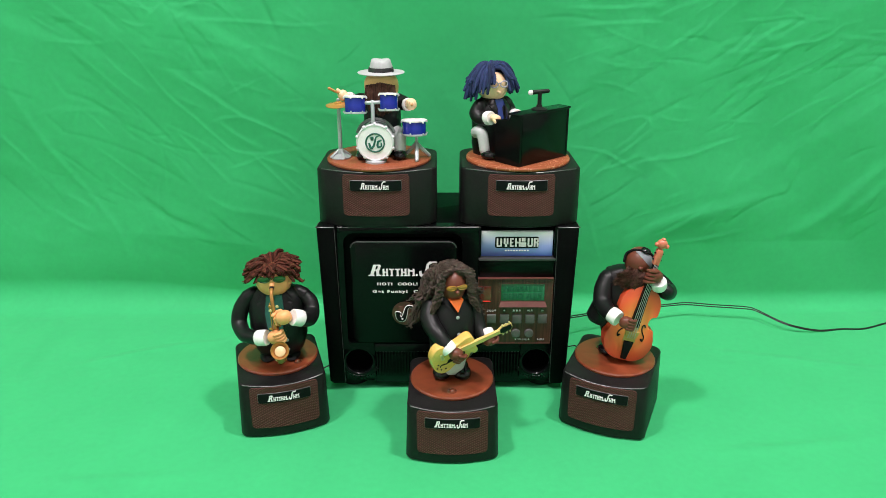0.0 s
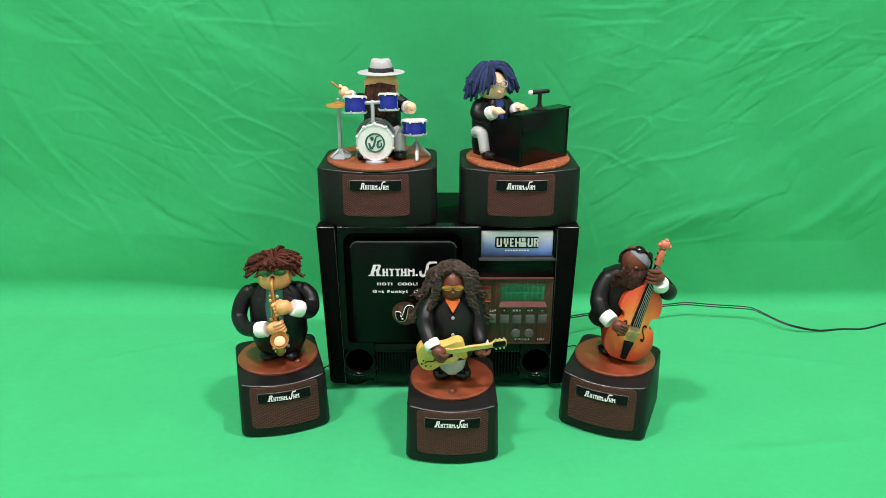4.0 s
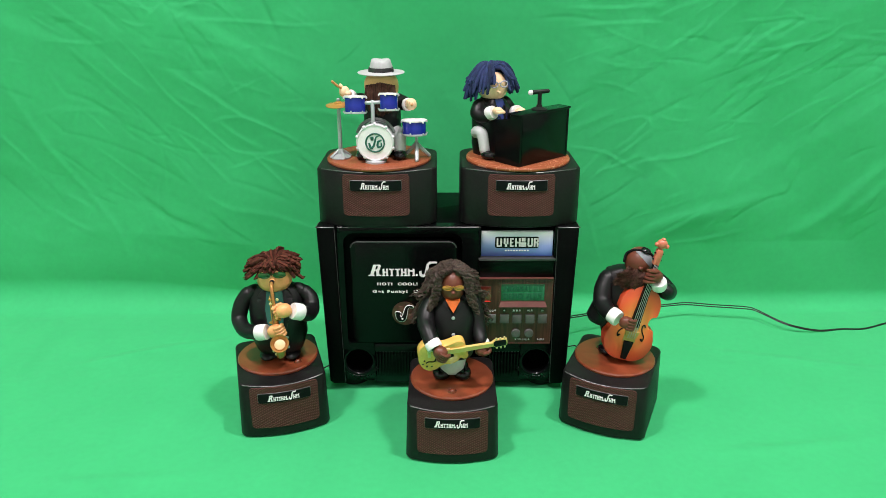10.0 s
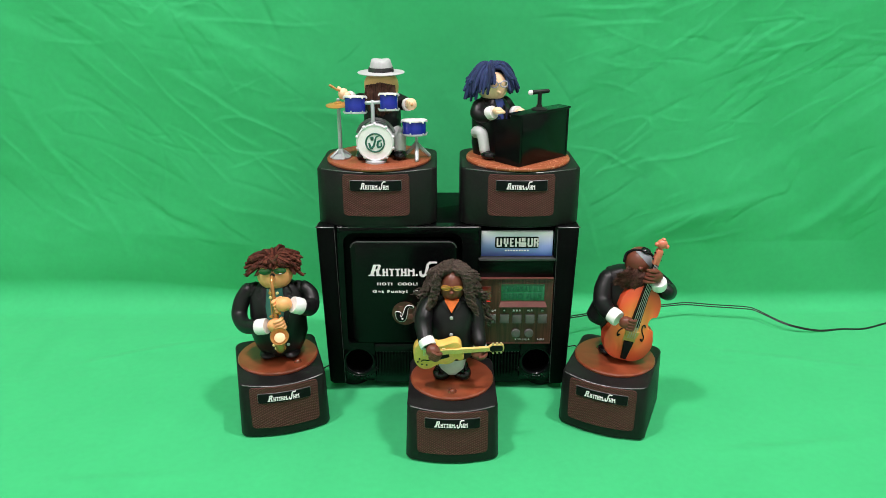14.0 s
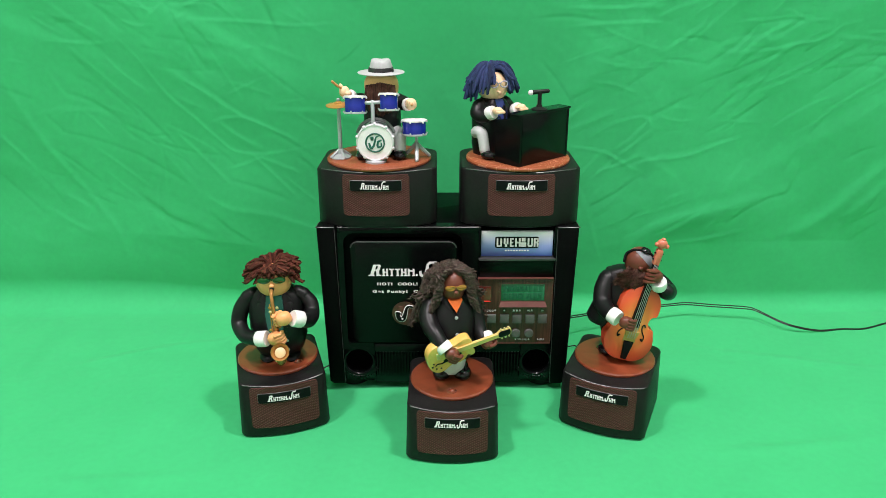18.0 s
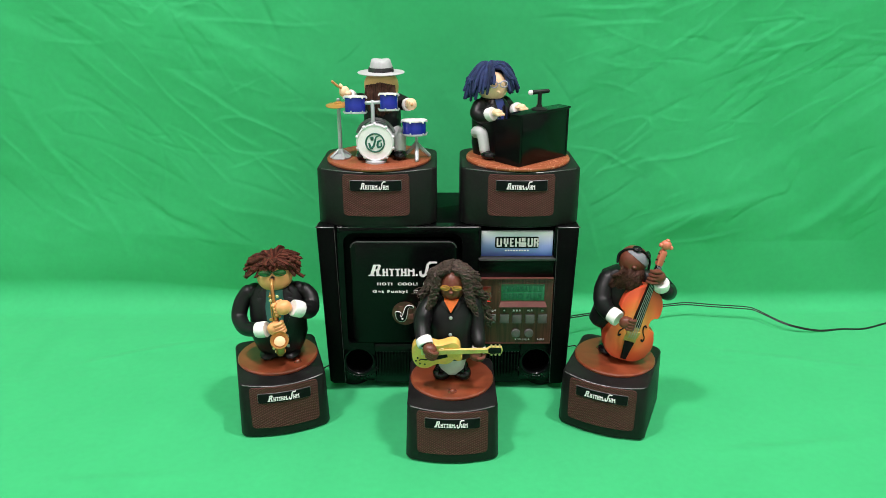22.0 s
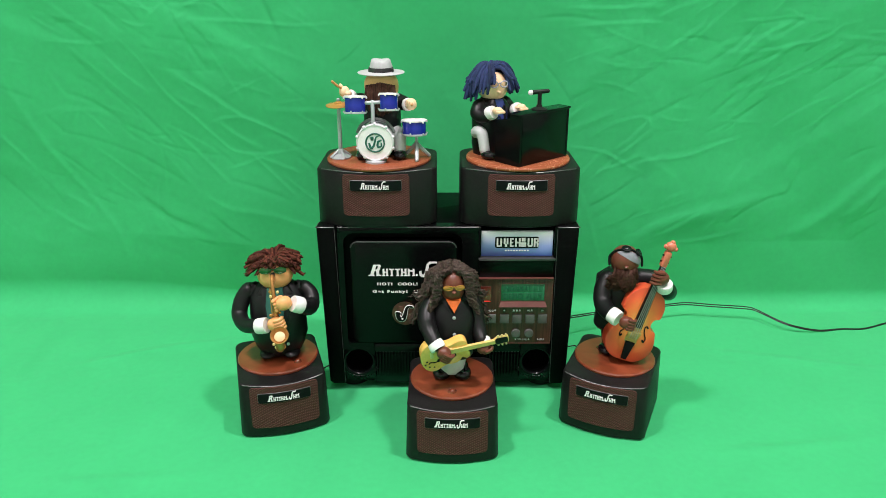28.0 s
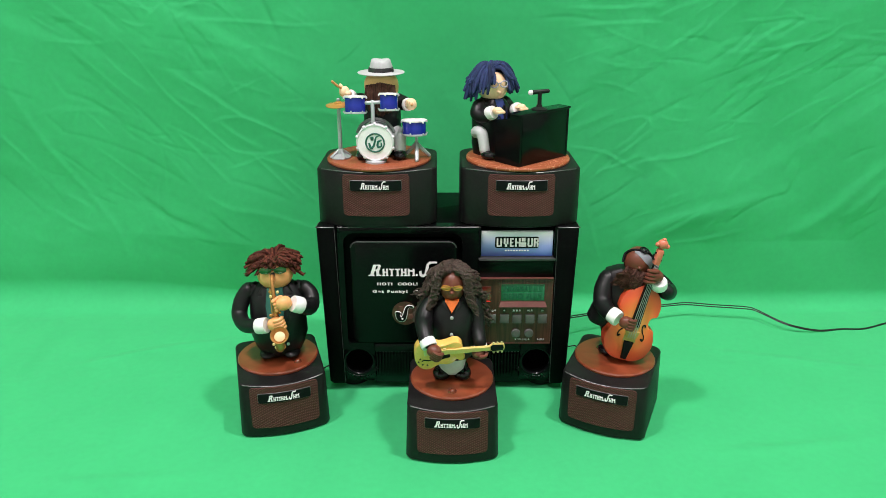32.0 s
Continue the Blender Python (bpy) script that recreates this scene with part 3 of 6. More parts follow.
            belly = 0.006 * math.exp(-((x + 0.3) / 0.08) ** 2 - ((z - 0.165) / 0.065) ** 2) + 0.0045 * math.exp(-((x - 0.38) / 0.14) ** 2 - ((z - 0.165) / 0.065) ** 2)
            col.append((x, back - belly - 0.046 * s + (0.015 * west - 0.005 * east) * smooth_step(s / 0.16) - hang * min(1, s / 0.08) - wrinkles[ix, iz], z))
        verts += col
        n = len(col)
    for i in range(len(xs) - 1):
        for j in range(n - 1):
            faces.append((i * n + j, i * n + j + 1, (i + 1) * n + j + 1, (i + 1) * n + j))
    me = bpy.data.meshes.new("green_cloth")
    me.from_pydata(verts, [], faces)
    me.flip_normals()
    me.materials.append(GREEN)
    me.shade_smooth()
    ob = new("green_cloth", me)
    sol = ob.modifiers.new("thickness", "SOLIDIFY")
    sol.thickness, sol.offset = 0.0008, -1
    tagged(ob, "creased bright green backdrop cloth swept from wall to floor", "backdrop", kind="structure")


cloth()


# ---------------------------------------------------------------- the black music console
def console():
    c = thing("music_console", pose(0.0055, 0, 0), "large black plastic music console with wood-look control panel", "music console")
    top, depth = 0.2146, 0.14
    # carcass behind the fascia
    bm = bmesh.new()
    loops = []
    for z, w, y0, y1 in ((0.006, 0.276, 0.03, depth - 0.012), (0.009, 0.284, 0.02, depth - 0.006), (0.02, 0.2895, 0.014, depth), (top - 0.004, 0.2985, 0.014, depth), (top - 0.001, 0.2975, 0.0145, depth - 0.001), (top, 0.295, 0.016, depth - 0.003)):
        loops.append([(x, y + (y0 + y1) / 2, z) for x, y in rounded_rect(w, y1 - y0, 0.006)])
    rings(bm, loops)
    part("carcass", bm, CASE, c)
    # corner pillars
    for s in (-1, 1):
        bm = bmesh.new()
        loops = []
        inner_t, inner_b = (0.1287, 0.1262) if s < 0 else (0.1245, 0.1262)
        for z, a, b, y in ((0.008, inner_b, 0.1435, 0.003), (0.012, inner_b, 0.1455, 0.0), (0.1, (inner_b + inner_t) / 2, 0.1474, -0.002), (top - 0.002, inner_t, 0.15, -0.004), (top + 0.0008, inner_t + 0.001, 0.149, -0.003)):
            loops.append([(s * ((a + b) / 2 + px * 1.0), y + 0.011 + py, z) for px, py in rounded_rect(b - a, 0.022, 0.004)])
        rings(bm, loops)
        pillar = part("corner_pillar", bm, CASE, c)
        bm = bmesh.new()
        # highlights of the pillar's top and inner edges, laid on as grey strips
        tube(bm, [(s * (inner_t + 0.001), -0.0034, top + 0.0006, 0.0006), (s * 0.1485, -0.0034, top + 0.0006, 0.0006), (s * 0.1495, -0.0005, top + 0.0004, 0.0006), (s * 0.1497, 0.015, top, 0.0005)], 0, 6, 2)
        tube(bm, [(s * (inner_t + 0.0005), -0.0038, top - 0.002, 0.0004), (s * inner_b, 0.0005, 0.012, 0.0004)], 0, 6, 2)
        part("pillar_edge", bm, BEAD, pillar, "thin grey strip painted in as the edge highlight")
    # upper rail across the top of the front
    bm = bmesh.new()
    box(bm, (-0.0455, 0.008, 0.2109), (0.163, 0.016, 0.0072), 0.0018)
    rail = part("top_rail", bm, EDGE, c)
    bm = bmesh.new()
    # the rail's top highlight, added as a paler strip
    tube(bm, [(-0.126, -0.0002, 0.2143, 0.0006), (0.035, -0.0002, 0.2143, 0.0006)], 0, 6, 1)
    part("rail_edge", bm, BEAD, rail, "thin grey strip painted in as the edge highlight")
    # door surround: a plate with a rounded opening
    bm = bmesh.new()
    inner = [(x - 0.0517, z + 0.1335) for x, z in rounded_rect(0.137, 0.147, 0.012, 6)]
    outer = [(x - 0.0455, z + 0.1347) for x, z in rounded_rect(0.163, 0.1450, 0.0005, 6)]
    outer = [(max(-0.1279, min(0.0357, x)), max(0.0572, min(0.2072, z))) for x, z in outer]
    outer = [(x, 0.2072 if z > 0.2 else (0.0572 if z < 0.063 else z)) for x, z in outer]
    rings(bm, [[(x, 0.014, z) for x, z in outer], [(x, 0.0, z) for x, z in outer], [(x, 0.0, z) for x, z in inner], [(x, 0.0012, z) for x, z in inner], [(x, 0.0135, z) for x, z in inner]], caps=False)
    part("door_surround", bm, EDGE, c)
    bm = bmesh.new()
    slab(bm, rounded_rect(0.1235, 0.1308, 0.009, 6), -0.0022, 0.0135, 0.0022, cx=-0.0512, cz=0.1322)
    door = part("door", bm, EDGE, c, "flat black door with white print")
    bm = bmesh.new()
    # added bead whose paler grey gives the highlight round the door's top
    lip = [(-0.0512 + x, -0.0019, 0.1322 + z, 0.0008) for x, z in rounded_rect(0.1222, 0.1296, 0.0085, 6) if z > 0.058]
    tube(bm, lip, 0, 8, 1)
    part("door_lip", bm, BEAD, door, "grey bead added as the highlight along the door's upper edge")
    bm = bmesh.new()
    brand_shapes(bm, 0.094, 0.0142, lambda x: -0.0025, 0.155, -0.0455)
    part("maker_mark", bm, PRINT, door, "white maker's mark in slanted blocks", kind="stuff")
    lettering("slogan", "HOT!  COOL!  H", 0.0047, PRINT, door, -0.0535, -0.0024, 0.1432, 0.058, 0.00022, "white printed slogan")
    lettering("slogan", "Get Funky!  Com", 0.0047, PRINT, door, -0.0558, -0.0024, 0.1337, 0.065, 0.00022, "white printed slogan")
    ex, ez = -0.0507, 0.1068
    bm = bmesh.new()
    lathe(bm, [(0.0152, 0.0), (0.0152, 0.0006), (0.0138, 0.0007)], m=pose(ex, -0.0022, ez, 90, 0, 0), seg=36)
    part("emblem", bm, material("brown_emblem", (0.075, 0.021, 0.015), 0.45, vary=0.6, grain=160), door, "round brown emblem")
    for x0, x1, z0, z1 in ((-0.0075, -0.001, 0.0015, 0.0098), (0.001, 0.0082, 0.001, 0.0095), (0.0025, 0.0098, -0.0085, -0.0005)):
        bm = bmesh.new()
        slab(bm, rounded_rect(x1 - x0, z1 - z0, 0.0022, 3), -0.0033, -0.0026, 0.0002, cx=ex + (x0 + x1) / 2, cz=ez + (z0 + z1) / 2)
        part("emblem_panel", bm, ROSE_TRIM, door, "dark red panel of the emblem")
    for grow, y, mat, what in ((0.0008, -0.0036, PRINT, "white horn outline"), (0.0, -0.0044, PLATE, "black horn shape")):
        bm = bmesh.new()
        for line in (((-0.0085, -0.001, 0.0021), (-0.0068, -0.006, 0.0029), (-0.0025, -0.0068, 0.003), (0.0, -0.001, 0.0023), (0.0022, 0.0072, 0.0016), (0.0052, 0.0096, 0.0012), (0.0092, 0.0088, 0.001)), ((-0.0096, 0.001, 0.0018), (-0.0066, 0.0004, 0.0018))):
            tube(bm, [(ex + a, y, ez + b, r + grow) for a, b, r in line], 0, 8)
        for v in bm.verts:
            v.co.y = y + (v.co.y - y) * 0.25
        part("emblem_horn", bm, mat, door, what)
    bm = bmesh.new()
    ball(bm, (ex - 0.003, -0.0053, ez - 0.006), (0.0011, 0.0004, 0.0011), 0, 10)
    part("emblem_dot", bm, PRINT, door)
    # card bay
    bm = bmesh.new()
    for x, w in ((0.0369, 0.0022), (0.1234, 0.0018)):
        box(bm, (x, 0.007, 0.1955), (w, 0.014, 0.0375), 0.0006)
    # bottom bar in the paler grey, for the highlight line under the card
    box(bm, (0.0803, 0.006, 0.1755), (0.089, 0.018, 0.0026), 0.001, 2)
    box(bm, (0.0803, 0.011, 0.1955), (0.085, 0.004, 0.038), 0.0004, 1)
    part("card_bay", bm, [EDGE, VOID, BEAD], c)
    bm = bmesh.new()
    slab(bm, rounded_rect(0.0825, 0.0305, 0.001, 3), 0.0035, 0.0085, 0.0004, cx=0.0801, cz=0.1926)
    card = part("song_card", bm, CARD, c, "white-to-blue song card in its slot")
    bm = bmesh.new()
    slab(bm, rounded_rect(0.0505, 0.0138, 0.002, 3), 0.0029, 0.0036, 0.0002, cx=0.0798, cz=0.1947)
    part("title_backing", bm, PLATE, card)
    bm = bmesh.new()
    n = 0
    for x, bars in ((-0.0225, ((0, 0, 0.0019, 0.0105), (0.0013, -0.0044, 0.0042, 0.0018))), (-0.0183, ((0, -0.001, 0.002, 0.0078), (0, 0.0042, 0.002, 0.0014))), (-0.0142, ((0, 0.0015, 0.0021, 0.0072), (0.0032, 0.0015, 0.0021, 0.0072), (0.0016, -0.0036, 0.0026, 0.0034))),
                    (-0.0072, ((0, 0, 0.002, 0.0105), (0.0016, 0.0044, 0.0036, 0.0018), (0.0014, 0, 0.003, 0.0016), (0.0016, -0.0044, 0.0036, 0.0018))), (-0.0012, ((0, 0, 0.0021, 0.0105), (0.0044, 0, 0.0021, 0.0105), (0.0022, 0, 0.003, 0.002))),
                    (0.0075, ((0, 0.0035, 0.0044, 0.0044), (0, -0.0026, 0.0062, 0.0056))), (0.0132, ((0, 0.0008, 0.0021, 0.009), (0.0042, 0.0008, 0.0021, 0.009), (0.0021, -0.0042, 0.005, 0.0022))), (0.0204, ((0, 0, 0.0021, 0.0105), (0.0036, 0.0026, 0.002, 0.0046), (0.0018, 0.0044, 0.0034, 0.0017), (0.002, 0.0002, 0.0034, 0.0016), (0.0034, -0.0028, 0.0021, 0.0048)))):
        for dx, dz, w, h in bars:
            n += 1
            slab(bm, rounded_rect(w, h, 0.0003, 2), 0.0025 - 0.00001 * n, 0.0031, 0.0002, cx=0.0798 + x + dx, cz=0.1947 + dz)
    part("title_shapes", bm, PRINT, card, "white title blocks on black")
    bm = bmesh.new()
    for i in range(9):
        slab(bm, rounded_rect(0.0021, 0.0017, 0.0003, 2), 0.0031, 0.0036, 0.0001, cx=0.0672 + 0.0032 * i, cz=0.1846)
    part("subtitle_bars", bm, PRINT, card)
    # strip between the bays
    bm = bmesh.new()
    box(bm, (0.0801, 0.0075, 0.1631), (0.0878, 0.015, 0.022), 0.0008)
    part("middle_strip", bm, EDGE, c)
    # control panel
    bm = bmesh.new()
    slab(bm, rounded_rect(0.0882, 0.0855, 0.001, 3), -0.0012, 0.012, 0.0008, cx=0.0796, cz=0.1088)
    panel = part("control_panel", bm, ROSE, c, "dark rosewood-look control panel with grey keys")
    bm = bmesh.new()
    box(bm, (0.0796, -0.0016, 0.1518), (0.0885, 0.004, 0.0012), 0.0005)
    part("panel_trim", bm, ROSE_TRIM, panel, "thin maroon trim")
    bm = bmesh.new()
    o, i_ = rounded_rect(0.0882, 0.0855, 0.001, 3), rounded_rect(0.0864, 0.0837, 0.0008, 3)
    rings(bm, [[(x + 0.0796, y, z + 0.1088) for x, z in lp] for lp, y in ((o, -0.0008), (o, -0.0019), (i_, -0.0019), (i_, -0.0008))], caps=False)
    part("panel_edge", bm, ROSE_TRIM, panel, "thin maroon edge round the panel")
    bm = bmesh.new()
    rings(bm, [[(x + 0.0889, y, z) for x, y, z in lp] for lp in (((-0.0283, -0.001, 0.1155), (0.0283, -0.001, 0.1155), (0.0283, -0.0062, 0.1165), (-0.0283, -0.0062, 0.1165)), ((-0.0262, -0.001, 0.1222), (0.0262, -0.001, 0.1222), (0.0262, -0.0024, 0.1222), (-0.0262, -0.0024, 0.1222)))])
    part("display_ledge", bm, ROSE_TRIM, panel, "sloping maroon ledge under the display")
    bm = bmesh.new()
    o, i_ = rounded_rect(0.0565, 0.0305, 0.001, 3), rounded_rect(0.0512, 0.0215, 0.0008, 3)
    o = [(x + 0.0889, z + 0.1315) for x, z in o]
    i_ = [(x + 0.0885, z + 0.1335) for x, z in i_]
    rings(bm, [[(x, 0.0, z) for x, z in o], [(x, -0.0028 if z < 0.13 else -0.0018, z) for x, z in o], [(x, -0.0022, z) for x, z in i_], [(x, -0.0006, z) for x, z in i_]], caps=False)
    part("display_bezel", bm, ROSE, panel, "raised dark wood-look display frame")
    bm = bmesh.new()
    slab(bm, rounded_rect(0.0512, 0.0215, 0.0008, 3), -0.0014, 0.0, 0.0002, cx=0.0885, cz=0.1335)
    screen = part("display", bm, LCD, panel, "green two-line liquid crystal display")
    for r in range(2):
        for k in range(8):
            bm = bmesh.new()
            slab(bm, rounded_rect(0.0054, 0.0088, 0.0002, 1), -0.0015, -0.0012, 0.0001, cx=0.0674 + 0.00603 * k, cz=0.1384 - 0.0097 * r)
            part("character_cell", bm, LCD_CELL, screen)
    lettering("display_line", "NORMAL", 0.0098, LCD_DARK, screen, 0.0825, -0.0017, 0.1352, 0.031)
    lettering("display_line", "DEMO PLAY", 0.0098, LCD_DARK, screen, 0.0885, -0.0017, 0.1255, 0.045)
    bm = bmesh.new()
    slab(bm, rounded_rect(0.0155, 0.0205, 0.001, 3), -0.0014, 0.0, 0.0003, cx=0.0437, cz=0.131)
    part("indicator_window", bm, RED_GLASS, panel, "dark red indicator window")
    bm = bmesh.new()
    box(bm, (0.0437, -0.0016, 0.1222), (0.0135, 0.0008, 0.0009), 0.0002)
    part("indicator_light", bm, RED_GLOW, panel, "small glowing red line")
    for x in (0.0522, 0.0677, 0.0826, 0.0981, 0.1129):
        bm = bmesh.new()
        slab(bm, rounded_rect(0.0108, 0.0112, 0.0008, 3), -0.0042, 0.0, 0.0008, cx=x, cz=0.0996)
        part("key", bm, KEYCAP, panel, "square grey plastic key")
    for x in (0.0819, 0.0975):
        bm = bmesh.new()
        lathe(bm, [(0.0053, 0), (0.0053, 0.0028), (0.0049, 0.0034), (0.003, 0.0037), (0.0, 0.0038)], m=pose(x, -0.001, 0.0806, 90, 0, 0), seg=24)
        part("round_key", bm, KEYCAP, panel, "round grey plastic key")
    lettering("key_legend", "ON/OFF", 0.0036, PRINT, panel, 0.052, -0.0015, 0.1085, 0.0105)
    lettering("key_legend", "VOLUME", 0.003, PRINT, panel, 0.0898, -0.0015, 0.0705, 0.0105)
    lettering("key_legend", "RESET", 0.003, PRINT, panel, 0.1123, -0.0015, 0.0705, 0.0085)

    def tri(bm, x, z, r, a):
        rings(bm, [[(x + r * math.cos(radians(a + 120 * k)), y, z + r * math.sin(radians(a + 120 * k))) for k in range(3)] for y in (-0.001, -0.0016)])
    bm = bmesh.new()
    tri(bm, 0.0674, 0.11, 0.0013, 180)
    for x in (0.0785, 0.0822, 0.0858):
        box(bm, (x, -0.0013, 0.11), (0.0021, 0.0006, 0.0023), 0.0001)
    tri(bm, 0.0955, 0.11, 0.0014, 0)
    box(bm, (0.0977, -0.0013, 0.11), (0.0006, 0.0006, 0.0026), 0.0001, m=pose(0.0, 0, 0))
    for x in (0.0993, 0.1003):
        box(bm, (x, -0.0013, 0.11), (0.0006, 0.0006, 0.0023), 0.0001)
    tri(bm, 0.1121, 0.11, 0.0012, 0)
    tri(bm, 0.1133, 0.11, 0.0012, 0)
    tri(bm, 0.082, 0.0717, 0.0013, -90)
    tri(bm, 0.0977, 0.0717, 0.0013, 90)
    part("key_symbols", bm, PRINT, panel, kind="stuff")
    # lower front: two ports and a ribbed grille
    for s in (-1, 1):
        bm = bmesh.new()
        cx, cz, r, n = s * 0.108, 0.0395, 0.0196, 40
        circ = [(cx + r * math.cos(2 * math.pi * k / n), cz + r * math.sin(2 * math.pi * k / n)) for k in range(n)]
        rect = []
        x0, x1, z0, z1 = (-0.1262, -0.0885, 0.008, 0.0655) if s < 0 else (0.0885, 0.1262, 0.008, 0.0655)
        for k in range(n):
            dx, dz = math.cos(2 * math.pi * k / n), math.sin(2 * math.pi * k / n)
            tx = ((x1 if dx > 0 else x0) - cx) / dx if abs(dx) > 1e-6 else 9
            tz = ((z1 if dz > 0 else z0) - cz) / dz if abs(dz) > 1e-6 else 9
            t = min(tx, tz)
            rect.append((cx + dx * t, cz + dz * t))
        rings(bm, [[(x, 0.016, z) for x, z in rect], [(x, 0.001 + 0.009 * max(0, (0.03 - z) / 0.022) ** 2, z) for x, z in rect], [(x, 0.0005, z) for x, z in circ], [((x - cx) * 0.93 + cx, 0.0025, (z - cz) * 0.93 + cz) for x, z in circ], [((x - cx) * 0.86 + cx, 0.0138, (z - cz) * 0.86 + cz) for x, z in circ]], caps=False)
        part("port_plate", bm, EDGE, c, "black plate round a bass port")
        bm = bmesh.new()
        lathe(bm, [(0.0175, 0.0), (0.0175, -0.0003), (0.0, -0.0004)], m=pose(cx, 0.0137, cz, 90, 0, 0), seg=32)
        part("port_hole", bm, VOID, c, "dark bass port")
        bm = bmesh.new()
        for k in range(15):
            a = radians(205 + 130 * k / 14)
            box(bm, (0, 0, 0), (0.0013, 0.003, 0.003), 0.0004, m=Matrix.Translation((cx + 0.0234 * math.cos(a), 0.0032, cz + 0.0234 * math.sin(a))) @ Matrix.Rotation(-a + math.pi / 2, 4, "Y"))
        lip = [(cx + 0.0183 * math.cos(a), 0.003, cz + 0.0183 * math.sin(a), 0.0024) for a in [2 * math.pi * k / 40 for k in range(41)]]
        tube(bm, lip, 1, 8, 1, False)
        part("port_rim", bm, [BLACK, GLOSS], c, "black rim with fine teeth round the port")
    bm = bmesh.new()
    n = 46
    for k in range(n):
        x = -0.0862 + 0.1724 * k / (n - 1)
        loops = []
        for z, y in ((0.0065, 0.012), (0.011, 0.0075), (0.022, 0.0025), (0.05, 0.001), (0.0535, 0.003)):
            loops.append([(x + a, y + b, z) for a, b in ((-0.0011, 0.004), (-0.0011, 0.0006), (-0.0005, 0), (0.0005, 0), (0.0011, 0.0006), (0.0011, 0.004))])
        rings(bm, loops)
    # paler caps that paint the row of highlights on the rib tops
    for k in range(n):
        box(bm, (-0.0862 + 0.1724 * k / (n - 1), 0.0022, 0.0537), (0.0019, 0.0042, 0.0013), 0.0004, 1)
    part("ribbed_grille", bm, [EDGE, BEAD], c, "black grille of fine upright ribs")
    bm = bmesh.new()
    box(bm, (0, 0.0095, 0.032), (0.178, 0.009, 0.048), 0.001)
    box(bm, (0, 0.0065, 0.0598), (0.178, 0.015, 0.0108), 0.0012)
    part("lower_strip", bm, EDGE, c)
    for x in (-0.118, 0.118):
        for y in (0.03, 0.115):
            bm = bmesh.new()
            lathe(bm, [(0.016, 0.0), (0.018, 0.0015), (0.018, 0.009)], (x, y, -0.0008), 24)
            part("foot", bm, BLACK, c)


console()


# ---------------------------------------------------------------- speaker pedestals
def pedestal(at, small, disc_mat, label, led):
    p = thing("speaker_pedestal", at, label, "speaker", "speaker pedestals")
    if small:
        w0, w1, h, rdisc, gw, gz0, gz1 = 0.0985, 0.0945, 0.0678, 0.0457, 0.0372, 0.0122, 0.0635

        def front(x):
            return -0.0625 + 0.0095 * (abs(x) / 0.049) ** 2
        back_y = 0.047
    else:
        w0, w1, h, rdisc, gw, gz0, gz1 = 0.1352, 0.1345, 0.0665, 0.0605, 0.0373, 0.0145, 0.0625

        def front(x):
            return -0.0558 + 0.018 * (abs(x) / 0.068) ** 2.2
        back_y = 0.06

    def outline(k, off):
        pts = []
        hw = k / 2 - off
        n = 26
        for i in range(n + 1):
            x = -hw + 2 * hw * i / n
            e = max(0.0, (abs(x) - (hw - 0.006)) / 0.006)
            pts.append((x, front(x * 0.99) + off + 0.004 * e ** 3))
        r = 0.011 if small else 0.02
        for cx, a0 in ((hw - r, 0), (-hw + r, 90)):
            for i in range(7):
                a = radians(a0 + 15 * i)
                pts.append((cx + r * math.cos(a), back_y - off - r + r * math.sin(a)))
        return pts
    bm = bmesh.new()
    dip = 0.0032 if small else 0.001
    rings(bm, [[(x, y, z - (dip * max(0.0, 1 - (x / 0.047) ** 2) if z > 0.05 and y < -0.035 else 0.0)) for x, y in outline(k, o)] for k, o, z in ((w0, 0.003, 0.0), (w0, 0.0006, 0.0012), (w0, 0, 0.003), (w1, 0, h - 0.0022), (w1, 0.0006, h - 0.0008), (w1, 0.0014, h - 0.0002), (w1, 0.0026, h))])
    part("cabinet", bm, BLACK, p, "satin black cabinet with a bowed front")
    bm = bmesh.new()
    reach, back_off = (0.0435, 0.0004) if small else (0.0615, 0.0004)
    # grey strip in place of the highlight on the front top edge
    tube(bm, [(x, front(x) + back_off, h - 0.0009 - dip * max(0.0, 1 - (x / 0.047) ** 2), 0.00055) for x in [reach * (q / 12 - 1) for q in range(25)]], 0, 6, 1)
    part("front_edge", bm, BEAD, p, "thin grey strip painted in as the front edge highlight")

    def bowed(bm, hw, z0, z1, t, deep, r):
        cols = 44
        # a bowed slab made of upright strips
        top, bot = [], []
        for i in range(cols + 1):
            x = -hw + 2 * hw * i / cols
            e = max(0.0, abs(x) - (hw - r))
            cut = r - math.sqrt(max(0.0, r * r - e * e))
            top.append((x, z1 - cut))
            bot.append((x, z0 + cut))
        edge = bot + top[::-1]
        rings(bm, [[(x, front(x) + deep, z) for x, z in edge], [(x, front(x) - t + 0.0003, z) for x, z in edge], [(x * 0.992, front(x) - t, z + (0.0003 if z < (z0 + z1) / 2 else -0.0003)) for x, z in edge]], caps=False)
        n = len(edge)
        vs = [(x * 0.992, front(x) - t, z + (0.0003 if z < (z0 + z1) / 2 else -0.0003)) for x, z in edge]
        put(bm, vs, [(i, i + 1, n - 2 - i, n - 1 - i) for i in range(cols)])
    bm = bmesh.new()
    bowed(bm, gw, gz0, gz1, 0.0011, 0.002, 0.0036)
    part("speaker_grille", bm, WEAVE, p, "brown woven speaker cloth")
    zc = 0.0505 if small else 0.0502
    bm = bmesh.new()
    bowed(bm, 0.0288, zc - 0.0062, zc + 0.0062, 0.0017, 0.001, 0.0007)
    part("plate_rim", bm, PLATE_RIM, p, "thin grey rim of the name plate")
    bm = bmesh.new()
